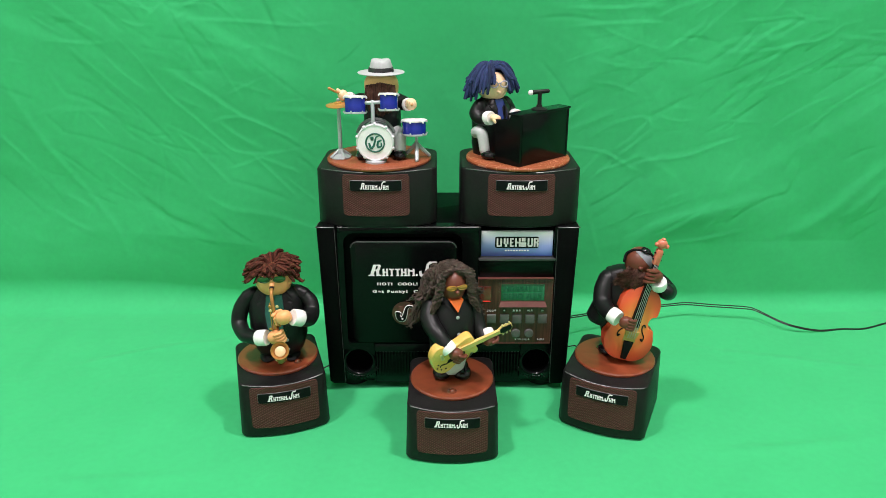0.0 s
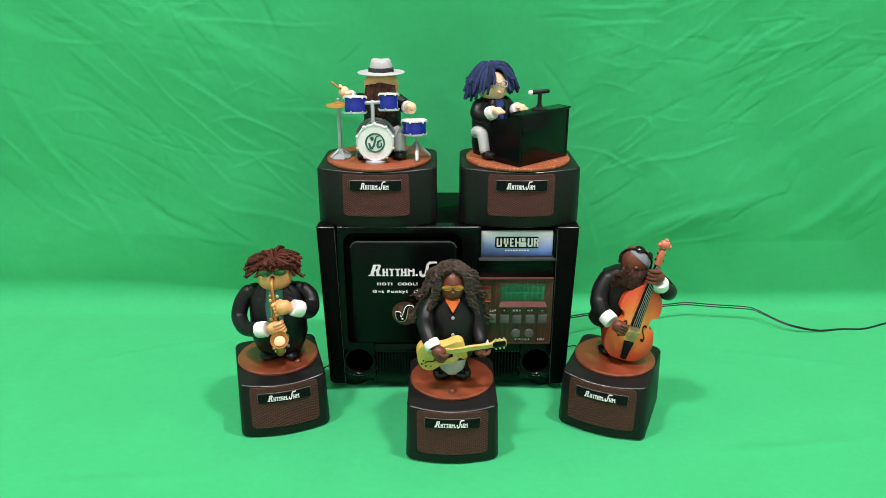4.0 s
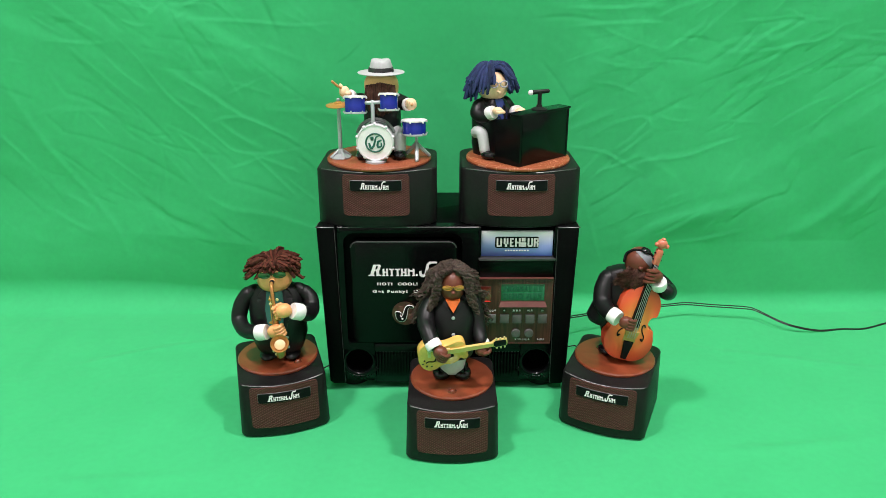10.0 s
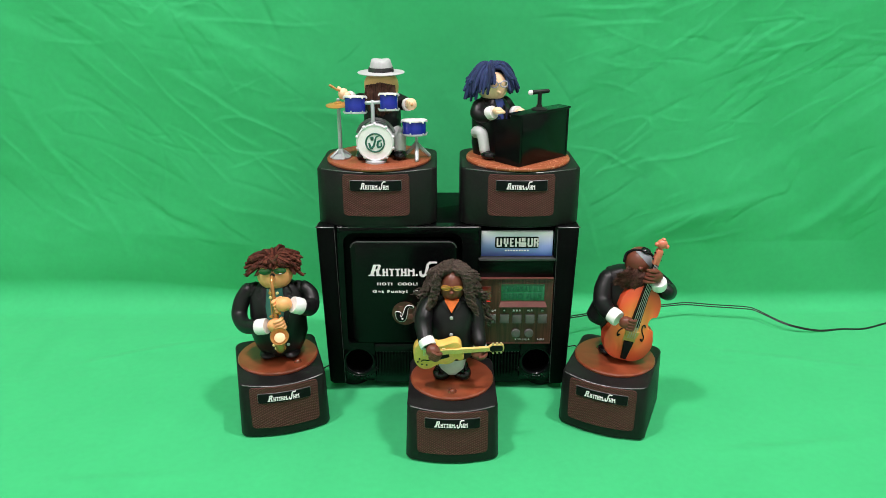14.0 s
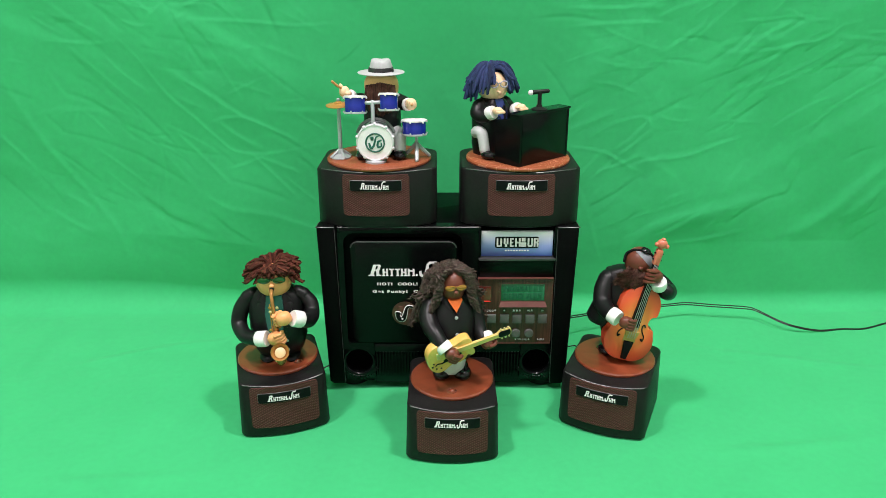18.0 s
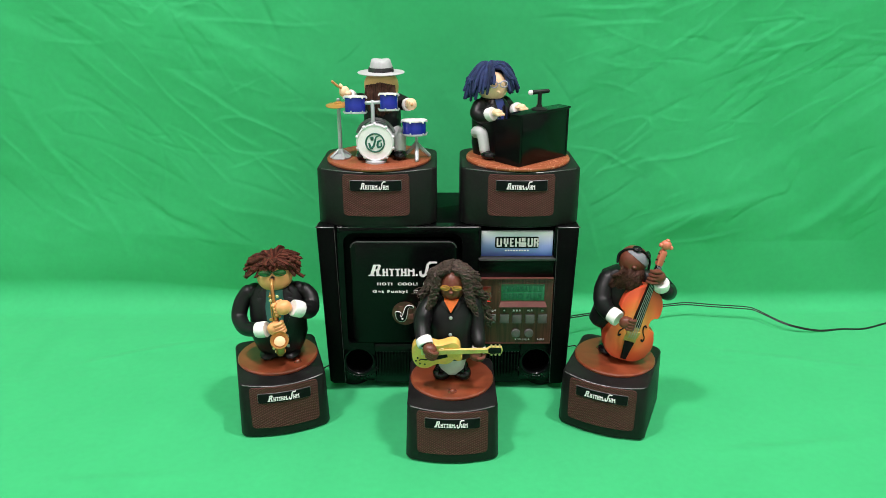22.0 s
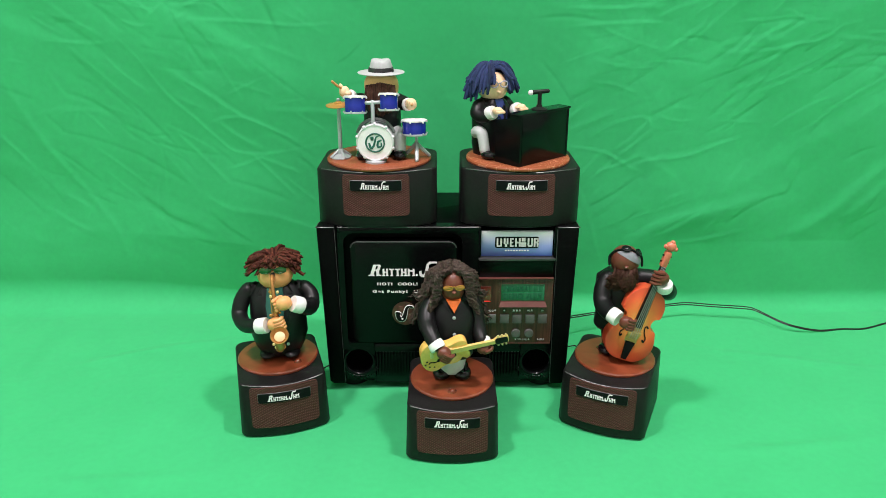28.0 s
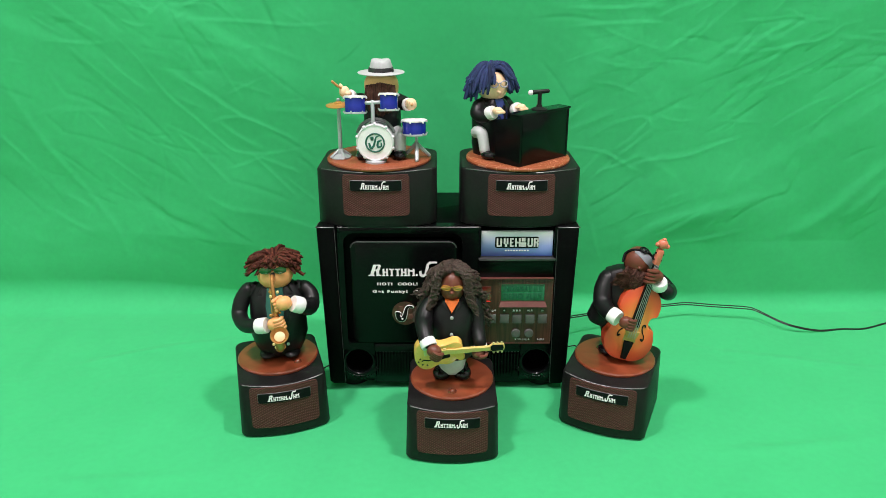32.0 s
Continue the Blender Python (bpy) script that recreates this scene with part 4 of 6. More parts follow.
    bowed(bm, 0.0285, zc - 0.0058, zc + 0.0058, 0.0022, 0.001, 0.0006)
    plate = part("name_plate", bm, PLATE, p, "black name plate with white mark")
    bm = bmesh.new()
    brand_shapes(bm, 0.0365 if small else 0.0335, 0.0072, lambda x: front(x) - 0.0024, zc - 0.0036, -0.0005)
    part("maker_mark", bm, PRINT, plate, "white maker's mark in slanted blocks", kind="stuff")
    bm = bmesh.new()
    lathe(bm, [(rdisc - 0.001, 0), (rdisc, 0.0012), (rdisc, 0.0028), (rdisc - 0.0012, 0.0042), (rdisc - 0.004, 0.0045), (0.0, 0.0046)], (0, 0.001 if small else 0.003, 0.0655 if small else h - 0.0005), 64)
    part("stage_disc", bm, disc_mat, p, "round brown moulded stage disc")
    if led:
        bm = bmesh.new()
        lathe(bm, [(0.0048, 0), (0.0047, 0.0007), (0.0037, 0.0011), (0.0033, 0.0005), (0.0, 0.0005)], (led[0], led[1], 0.0699), 24)
        socket = part("led_socket", bm, LED_SOCKET, p, "glossy brown round socket")
        bm = bmesh.new()
        ball(bm, (led[0], led[1], 0.0705), (0.0031, 0.0031, 0.0026), 0, 16)
        part("led", bm, AMBER_LED, socket, "small amber lamp lens, unlit")
    return p


GUITAR_AT = pose(0.0098, -0.0835, 0, 0, 0, 0)
SAX_AT = pose(-0.1925, -0.0335, 0, 0, 0, 16.9)
BASS_AT = pose(0.1995, -0.037, 0, 0, 0, -24)
DRUM_AT = pose(-0.0747, 0.0505, 0.2146)
KEYS_AT = pose(0.0875, 0.0505, 0.2146)
pedestal(GUITAR_AT, True, DISC, "small black speaker pedestal under the guitar player", (0.0, -0.032))
pedestal(SAX_AT, True, DISC, "small black speaker pedestal under the saxophone player", (0.02, -0.025))
pedestal(BASS_AT, True, DISC, "small black speaker pedestal under the double bass player", (-0.019, 0.01))
pedestal(DRUM_AT, False, DISC_WORN, "wide black speaker pedestal under the toy drum kit", None)
pedestal(KEYS_AT, False, DISC_CARVED, "wide black speaker pedestal under the toy keyboard", None)


# ---------------------------------------------------------------- mains cord
def cords():
    for pts, label in (([(0.15, 0.13, 0.03), (0.2587, 0.1720, 0.0270), (0.3315, 0.1958, 0.0220), (0.3631, 0.2028, 0.0210), (0.4000, 0.1991, 0.0195), (0.4489, 0.1945, 0.0180), (0.4641, 0.1900, 0.0160), (0.4869, 0.1638, 0.0120), (0.5076, 0.1537, 0.0080), (0.5406, 0.1529, 0.0030), (0.5774, 0.1609, 0.0016), (0.6105, 0.1618, 0.0016), (0.6513, 0.1789, 0.0016), (0.7, 0.195, 0.0016), (0.76, 0.203, 0.0016), (0.9, 0.19, 0.0016), (1.2, 0.1, 0.0016)], "thin black mains cord sagging down to the cloth"),
                       ([(0.15, 0.132, 0.0318), (0.2587, 0.1735, 0.0288), (0.3315, 0.1973, 0.024), (0.3631, 0.2043, 0.0236), (0.4000, 0.2014, 0.0219), (0.4489, 0.1972, 0.0202), (0.4641, 0.1925, 0.0176), (0.4869, 0.1658, 0.0131), (0.5076, 0.1553, 0.0091), (0.5406, 0.1542, 0.0037), (0.5774, 0.1624, 0.0017), (0.6105, 0.1634, 0.0016), (0.6513, 0.1808, 0.0016), (0.7, 0.197, 0.0016), (0.76, 0.2052, 0.0016), (0.9, 0.192, 0.0016), (1.2, 0.102, 0.0016)], "second thin black cord strand beside the mains cord"),
                       ([(0.15, 0.09, 0.012), (0.172, 0.105, 0.004), (0.186, 0.1, 0.0035), (0.197, 0.02, 0.003)], "thin black lead from console to pedestal"),
                       ([(-0.142, 0.05, 0.01), (-0.156, 0.045, 0.004), (-0.17, 0.03, 0.003), (-0.18, 0.0, 0.003)], "thin black lead from console to pedestal")):
        bm = bmesh.new()
        tube(bm, [(*q, 0.00085) for q in pts], 0, 8, 8)
        tagged(new("power_cord", finish("power_cord", bm, CORD)), label, "cord")


cords()


# ---------------------------------------------------------------- toy musicians
def repivot(ob, pivot):
    """Move a part's own origin to its joint without moving the part."""
    ob.data.transform(Matrix.Translation(-Vector(pivot)))
    ob.matrix_basis = Matrix.Translation(pivot)
    return ob


def stack(bm, levels, mi=0, seg=28, power=0.85, m=None):
    """A soft body of oval levels (height, half width, half depth, middle y)."""
    m = m or Matrix()
    loops = []
    for z, rx, ry, cy in levels:
        lp = []
        for j in range(seg):
            a = 2 * math.pi * j / seg
            ca, sa = math.cos(a), math.sin(a)
            lp.append(m @ Vector((rx * math.copysign(abs(ca) ** power, ca), cy + ry * math.copysign(abs(sa) ** power, sa), z)))
        loops.append(lp)
    return rings(bm, loops, mi)


def figurine(name, bm, mats, at, label):
    return tagged(new(name, finish(name, bm, mats, 50)), label, "figurine", "toy musicians"), at


def glasses(bm, c, w, r, mi_frame, mi_lens, turn=0.0, tall=0.75):
    """Two round rims with lenses and a bridge, facing -y."""
    m = pose(*c, 0, 0, turn)
    for s in (-1, 1):
        ring = [m @ Vector((s * w + r * math.cos(2 * math.pi * k / 18), 0.0015 * abs(math.cos(2 * math.pi * k / 18)) * (1 if s * math.cos(2 * math.pi * k / 18) > 0 else 0), r * tall * math.sin(2 * math.pi * k / 18))) for k in range(18)]
        tube(bm, [(*v, 0.0007) for v in ring + ring[:1]], mi_frame, 6, 1, False)
        if mi_lens is not None:
            mm = m @ Matrix.Translation((s * w, 0.0003, 0)) @ Matrix.Diagonal((r, 0.0009, r * tall, 1))
            lathe(bm, [(0.0, -1), (0.75, -0.7), (1, 0), (0.75, 0.7), (0.0, 1)], seg=16, mi=mi_lens, m=mm @ Matrix.Rotation(math.pi / 2, 4, "X"))
    tube(bm, [(*(m @ Vector((-w + r, 0, r * 0.2))), 0.0007), (*(m @ Vector((0, -0.0006, r * 0.35))), 0.0007), (*(m @ Vector((w - r, 0, r * 0.2))), 0.0007)], mi_frame, 6)


def fist(bm, c, mi, turn=(0, 0, 0), k=1.0, fingers=4):
    """A moulded toy fist: a rounded palm with finger ridges at its front."""
    m = pose(*c, *turn)
    ball(bm, c, (0.0068 * k, 0.0058 * k, 0.0058 * k), mi, 14, turn, 0.8)
    for i in range(fingers):
        z = (i - (fingers - 1) / 2) * 0.0029 * k
        p = [m @ Vector(q) for q in ((0.0005 * k, -0.0046 * k, z), (0.0052 * k, -0.0046 * k, z), (0.0074 * k, -0.0018 * k, z))]
        tube(bm, [(*v, 0.0018 * k) for v in p], mi, 8, 3)


def body_front(levels, x, z, power=0.85):
    """The front of a soft body of oval levels, at x and z."""
    for (z0, rx0, ry0, c0), (z1, rx1, ry1, c1) in zip(levels, levels[1:]):
        if z <= z1 or z1 == levels[-1][0]:
            f = min(1.0, max(0.0, (z - z0) / (z1 - z0)))
            rx, ry, cy = rx0 + (rx1 - rx0) * f, ry0 + (ry1 - ry0) * f, c0 + (c1 - c0) * f
            ca = min(0.98, abs(x) / rx) ** (1 / power)
            return cy - ry * math.sqrt(1 - ca * ca) ** power
    return 0.0


def lapels(bm, levels, rows, mi, lift=0.0013):
    """Two flat lapel flaps laid on a coat front; rows of (height, inner x, outer x) from the neck down."""
    fine = []
    for (z0, a0, b0), (z1, a1, b1) in zip(rows, rows[1:]):
        fine += [(z0 + (z1 - z0) * f / 4, a0 + (a1 - a0) * f / 4, b0 + (b1 - b0) * f / 4) for f in range(4)]
    fine.append(rows[-1])
    for s in (-1, 1):
        loops = []
        for z, a, b in fine:
            loops.append([(s * (a + (b - a) * f), body_front(levels, a + (b - a) * f, z) - up, z) for f, up in ((0.0, -0.0006), (0.04, lift), (0.35, lift * 1.25), (0.7, lift * 1.1), (0.96, lift * 0.9), (1.0, -0.0006))])
        rings(bm, loops, mi, False, False)


# ---- guitar player
def guitarist():
    mats = [COAT, DARK_SKIN, HAIR_CURL, ORANGE, AMBER_LENS, GREYPANT, SILVER, WHITE]
    bm = bmesh.new()
    stack(bm, [(0.007, 0.0115, 0.012, 0.002), (0.014, 0.014, 0.015, 0.002), (0.024, 0.0158, 0.0175, 0.002), (0.034, 0.0168, 0.019, 0.002)], 5)
    torso = [(0.029, 0.0222, 0.0215, 0.003), (0.031, 0.023, 0.0232, 0.002), (0.045, 0.0238, 0.024, 0.001), (0.06, 0.0235, 0.024, 0.001), (0.075, 0.0238, 0.0225, 0.002), (0.086, 0.0225, 0.0185, 0.004), (0.094, 0.02, 0.014, 0.005), (0.1, 0.011, 0.01, 0.005)]
    stack(bm, torso, 0)
    # shirt in the neck opening
    tri = [(-0.0075, 0.0985), (0.0075, 0.0985), (0.0, 0.0868)]
    rings(bm, [[(x * k, y - 0.0035 - (0.0985 - z) * 0.42, z) for x, z in tri] for y, k in ((-0.006, 1), (-0.0128, 0.98))], 3)
    lapels(bm, torso, ((0.0992, 0.0062, 0.0098), (0.0945, 0.0062, 0.0132), (0.0932, 0.006, 0.0108), (0.0925, 0.0058, 0.013), (0.088, 0.0028, 0.0072), (0.0838, 0.0002, 0.0014)), 0, 0.0017)
    for z, y in ((0.0808, -0.0215), (0.0635, -0.0258)):
        lathe(bm, [(0.0019, 0), (0.0019, 0.0006), (0.0012, 0.001), (0, 0.0011)], m=pose(0, y + 0.0014, z, 90, 0, 0), seg=14, mi=6)
    # head
    ball(bm, (0, -0.001, 0.1105), (0.0135, 0.0165, 0.0178), 1, 24, power=0.95)
    ball(bm, (0, -0.0185, 0.1085), (0.0026, 0.0028, 0.0022), 1, 10)
    glasses(bm, (0, -0.0182, 0.1135), 0.006, 0.0047, 4, 4, 0, 0.52)
    main, bm = bm, bmesh.new()
    # long curls
    rnd = random.Random(11)

    def curl(ctrl, thick=0.0013):
        line = smooth_line([(*v, thick) for v in ctrl], 9)
        ph, pts = rnd.uniform(0, 6.28), []
        for k, (v, r) in enumerate(line):
            w = 0.0023 * min(1, k / 3)
            pts.append((v.x + w * math.cos(ph + k * 1.7), v.y + w * math.sin(ph + k * 1.7), v.z + 0.0012 * math.sin(ph * 2 + k * 1.1), thick if k < len(line) - 2 else thick * 0.6))
        tube(bm, pts, 0, 5, 1, False)

    for i in range(900):
        a = rnd.uniform(-math.pi, math.pi)
        face = abs(((a + math.pi / 2 + math.pi) % (2 * math.pi)) - math.pi)
        lift = rnd.random()
        if face < 0.85:
            continue
        ca, sa = math.cos(a), math.sin(a)
        r0 = 0.002 + 0.009 * rnd.random()
        out = 0.0168 + 0.0085 * rnd.random()
        low = 0.124 - (0.012 + 0.058 * lift)
        if sa < -0.25:
            low = max(low, 0.094)
        side = 1.0 + 0.1 * abs(ca)
        back = 1.0 + 0.5 * max(0.0, sa)
        curl([Vector((r0 * ca, r0 * sa + 0.003, 0.1305 + 0.0045 * rnd.random())), Vector((out * 0.6 * ca * side, out * 0.62 * sa + 0.004, 0.1285 - 0.004 * rnd.random())),
              Vector((out * 0.93 * ca * side, out * 0.86 * sa * back + 0.007, (0.126 + low) / 2 + 0.004)), Vector(((out + 0.0185 * lift) * ca * side, out * 0.95 * sa * back + 0.012 + 0.008 * lift, low))], rnd.choice((0.0006, 0.0009, 0.0013)))
    # locks from the parting that frame the face
    for i in range(150):
        s = 1 if i % 2 else -1
        q, d = rnd.random(), rnd.random()
        curl([Vector((s * (0.0005 + 0.003 * q), -0.0075 - 0.003 * d, 0.1312 + 0.002 * d)), Vector((s * (0.0112 + 0.0045 * q), -0.0125 - 0.002 * d, 0.1268 + 0.003 * d)),
              Vector((s * (0.0142 + 0.006 * q), -0.0135, 0.111)), Vector((s * (0.018 + 0.009 * q), -0.0085 - 0.004 * d, 0.095 - 0.012 * q))], 0.0008)
    # short curls over the crown
    for i in range(190):
        a, q = rnd.uniform(-math.pi, math.pi), rnd.random() ** 0.6
        x0, y0 = 0.0135 * q * math.cos(a), 0.0125 * q * math.sin(a) + 0.0025
        z0 = 0.1345 - 0.006 * q * q
        s = 1 if x0 > 0 else -1
        curl([Vector((x0 * 0.5, y0, z0 - 0.001)), Vector((x0 + s * 0.0035, y0 - 0.002, z0)), Vector((x0 + s * 0.008, y0 - 0.003 * rnd.random(), z0 - 0.006))], 0.0007)
    ball(bm, (0, 0.0075, 0.1155), (0.0172, 0.0165, 0.017), 0, 18)
    hair, bm = bm, main
    # fretting-side sleeve
    tube(bm, [(0.0215, 0.004, 0.087, 0.0095), (0.0258, 0.0, 0.0735, 0.0086), (0.0275, -0.008, 0.0605, 0.008), (0.0298, -0.0185, 0.0515, 0.007)], 0, 14)
    fig, at = figurine("guitar_player", bm, mats, None, "toy guitar player with long dark curls and black coat")
    part("hair", hair, HAIR_CURL, fig, "long dark brown fibre curls", Matrix.Translation((0, 0.0025, -0.0035)), kind="stuff")
    # strumming arm
    bm = bmesh.new()
    tube(bm, [(-0.0215, 0.004, 0.087, 0.0098), (-0.0278, -0.003, 0.0795, 0.0102), (-0.0302, -0.014, 0.0735, 0.0096), (-0.0295, -0.026, 0.0702, 0.0086), (-0.0268, -0.038, 0.0632, 0.0078)], 0, 14)
    cuff(bm, (-0.0272, -0.036, 0.0645), (-0.0238, -0.042, 0.0592), 0.0084, 1)
    fist(bm, (-0.0192, -0.0462, 0.0565), 2, (20, 25, -15), 1.15)
    arm = repivot(part("strumming_arm", bm, [COAT, WHITE, DARK_SKIN], fig, "black sleeve with white cuff"), (-0.0225, 0.004, 0.086))
    # guitar, its middle at the body's middle, the neck along +x
    bm = bmesh.new()
    up = [(-0.0225, 0.0), (-0.0222, 0.007), (-0.0195, 0.0142), (-0.0145, 0.0188), (-0.0085, 0.0188), (-0.003, 0.0155), (0.002, 0.013), (0.008, 0.0142), (0.014, 0.0168), (0.0192, 0.0158), (0.0222, 0.0112), (0.0232, 0.004)]
    dn = [(0.0232, -0.003), (0.0245, -0.0075), (0.0215, -0.0105), (0.0175, -0.0075), (0.0135, -0.0125), (0.008, -0.0148), (0.002, -0.0138), (-0.003, -0.0158), (-0.0085, -0.0196), (-0.0145, -0.0196), (-0.0195, -0.0148), (-0.0222, -0.007)]
    outline = [(v.x, v.z) for v, r in smooth_line([(x * 1.12 + 0.0008, 0, z * 0.97 - 0.0052, 0) for x, z in up + dn + up[:1]], 3)[:-1]]
    slab(bm, outline[::-1], -0.0042, 0.0055, 0.0016)
    gm = pose(-0.0155, -0.0305, 0.0498, 14, -2, 4)
    guitar = part("guitar", bm, GUITAR_Y, fig, "small yellow hollow-body toy guitar", gm)
    bm = bmesh.new()
    rings(bm, [[(x, y, z * k) for y, z in ((-0.0062, -0.0028), (-0.0062, 0.0028), (-0.003, 0.0026), (-0.0026, 0), (-0.003, -0.0026))] for x, k in ((0.004, 1.05), (0.0255, 1.0), (0.0545, 0.85))])
    part("neck", bm, NECK_Y, guitar, "pale maple neck")
    bm = bmesh.new()
    slab(bm, [(0.054, -0.0028), (0.0572, -0.0052), (0.0692, -0.0044), (0.0702, 0.0), (0.0692, 0.0044), (0.0572, 0.0052), (0.054, 0.0028)][::-1], -0.0052, -0.003, 0.0004)
    stock = part("headstock", bm, NECK_Y, guitar, "pale headstock with a black face")
    bm = bmesh.new()
    slab(bm, [(0.0552, -0.0022), (0.0576, -0.0043), (0.0682, -0.0036), (0.0689, 0.0), (0.0682, 0.0036), (0.0576, 0.0043), (0.0552, 0.0022)][::-1], -0.0057, -0.005, 0.0002)
    part("face_plate", bm, PLATE, stock, "black face plate")
    for s in (-1, 1):
        for k in range(3):
            bm = bmesh.new()
            ball(bm, (0.0585 + 0.0042 * k, -0.0046, s * 0.0063), (0.0012, 0.001, 0.0016), 0, 8)
            part("tuning_peg", bm, CREAM, guitar)
    for x in (-0.0125, 0.0075):
        bm = bmesh.new()
        box(bm, (x, -0.0046, 0.0), (0.0035, 0.0012, 0.0085), 0.0004)
        part("pickup", bm, PALE_GOLD, guitar)
    bm = bmesh.new()
    tube(bm, [(-0.017, -0.0044, -0.0125, 0.0005), (-0.0148, -0.0044, -0.0105, 0.0007), (-0.0095, -0.0044, -0.0115, 0.0007), (-0.0065, -0.0044, -0.0098, 0.0006)], 0, 6)
    part("sound_hole", bm, PLATE, guitar)
    for x, z in ((-0.0185, -0.0085), (-0.0165, -0.0165), (-0.0115, -0.0178), (-0.0205, -0.0125)):
        bm = bmesh.new()
        lathe(bm, [(0.0009, 0), (0.0009, 0.0008), (0.0006, 0.0011), (0, 0.0012)], m=pose(x, -0.0041, z, 90, 0, 0), seg=10)
        part("control_knob", bm, PLATE, guitar, "tiny dark knob")
    bm = bmesh.new()
    slab(bm, [(-0.007, -0.0075), (0.0125, -0.0045), (0.013, -0.0085), (0.002, -0.0115), (-0.0085, -0.0115)][::-1], -0.0047, -0.004, 0.0002)
    part("pick_guard", bm, PLATE, guitar, "black pick guard")
    bm = bmesh.new()
    cuff(bm, (0.0462, 0.0105, -0.0068), (0.0452, 0.0035, -0.0095), 0.007, 1)
    fist(bm, (0.0428, -0.0022, -0.0085), 0, (40, 0, 10), 1.05)
    part("fretting_hand", bm, [DARK_SKIN, WHITE], guitar, "brown hand with white cuff")
    # trousers and shoes stay put
    bm = bmesh.new()
    for s in (-1, 1):
        ball(bm, (s * 0.0108, -0.0025, 0.0062), (0.0102, 0.0128, 0.0068), 0, 18, (0, 0, s * 16), 0.9)
        ball(bm, (s * 0.0095, 0.004, 0.0095), (0.009, 0.009, 0.009), 0, 14)
    shoes = tagged(new("toy_shoes", finish("toy_shoes", bm, SHOE)), "pair of glossy black moulded toy shoes on the disc", "shoes")
    shoes.matrix_world = GUITAR_AT @ Matrix.Translation((0, 0.001, 0.0697))
    return fig, arm, guitar, gm


# ---- saxophone player
SAX_BASE = pose(-0.1885, -0.0335, 0.07, 0, 0, 6)


def saxophonist():
    mats = [COAT, LIGHT_SKIN, HAIR_BROWN, TEAL, GREEN_LENS, SHOE, SILVER]
    bm = bmesh.new()
    torso = [(0.002, 0.022, 0.018, 0.004), (0.006, 0.0242, 0.021, 0.004), (0.014, 0.0282, 0.0245, 0.004), (0.027, 0.0318, 0.027, 0.003), (0.045, 0.0315, 0.0265, 0.002), (0.062, 0.0315, 0.024, 0.003), (0.074, 0.031, 0.02, 0.004), (0.083, 0.026, 0.0155, 0.004), (0.09, 0.014, 0.011, 0.003)]
    stack(bm, torso, 0)
    # shirt front
    rings(bm, [[(x * k, y, z) for x, y, z in ((-0.0085, -0.0145 + d, 0.086), (0.0085, -0.0145 + d, 0.086), (0.0105, -0.0222 + d, 0.068), (0.008, -0.0262 + d, 0.045), (-0.008, -0.0262 + d, 0.045), (-0.0105, -0.0222 + d, 0.068))] for d, k in ((0.002, 1), (-0.0012, 0.97))], 3)
    lapels(bm, torso, ((0.0885, 0.0072, 0.0115), (0.079, 0.0088, 0.0192), (0.0768, 0.009, 0.0158), (0.0752, 0.0092, 0.0198), (0.058, 0.0085, 0.0165), (0.042, 0.005, 0.0105), (0.033, 0.0005, 0.003)), 0, 0.0018)
    for x, z in ((0.0115, 0.034), (0.012, 0.022), (-0.011, 0.045)):
        lathe(bm, [(0.0018, 0), (0.0018, 0.0006), (0, 0.001)], m=pose(x, -0.0255, z, 90, 0, 0), seg=12, mi=6)
    for s in (-1, 1):
        ball(bm, (s * 0.0135, -0.008, 0.005), (0.0098, 0.0148, 0.0052), 0, 16)
        tube(bm, [(s * 0.0235, 0.003, 0.0805, 0.008), (s * 0.031, 0.002, 0.0755, 0.009)], 0, 14)
    # head
    ball(bm, (0, -0.002, 0.0995), (0.02, 0.0195, 0.0178), 1, 24, power=0.85)
    ball(bm, (0, -0.022, 0.1015), (0.003, 0.003, 0.0026), 1, 10)
    glasses(bm, (0, -0.0215, 0.1078), 0.0082, 0.0063, 4, 4, 0, 0.5)
    main, bm = bm, bmesh.new()
    rnd = random.Random(5)
    for i in range(175):
        a, e = rnd.uniform(-math.pi, math.pi), rnd.random()
        front = abs(((a + math.pi / 2 + math.pi) % (2 * math.pi)) - math.pi) < 0.75
        if front:
            e = 0.42 + 0.45 * e
        ca, sa = math.cos(a), math.sin(a)
        rim = 0.0295 * (1 - 0.4 * e ** 2) + rnd.uniform(-0.0045, 0.0045)
        tip_z = 0.0995 + 0.0205 * e ** 0.8 + rnd.uniform(-0.004, 0.004)
        if front:
            rim, tip_z = 0.0245 + 0.003 * rnd.random(), 0.1105 + 0.0085 * rnd.random()
        r0 = 0.002 + 0.008 * rnd.random()
        tw = rnd.choice((-1, 1)) * rnd.uniform(0.3, 0.75) if front else rnd.uniform(-0.25, 0.25)
        top = 0.1135 + 0.003 * e
        tube(bm, [(r0 * ca, r0 * sa + 0.002, top, 0.002), (rim * 0.58 * math.cos(a + tw * 0.5), rim * 0.55 * math.sin(a + tw * 0.5) + 0.002, (top + tip_z) / 2 + 0.003 + rnd.uniform(-0.002, 0.003), 0.0025), (rim * math.cos(a + tw), rim * 0.9 * math.sin(a + tw) + 0.002, tip_z, 0.0019)], 0, 6, 4)
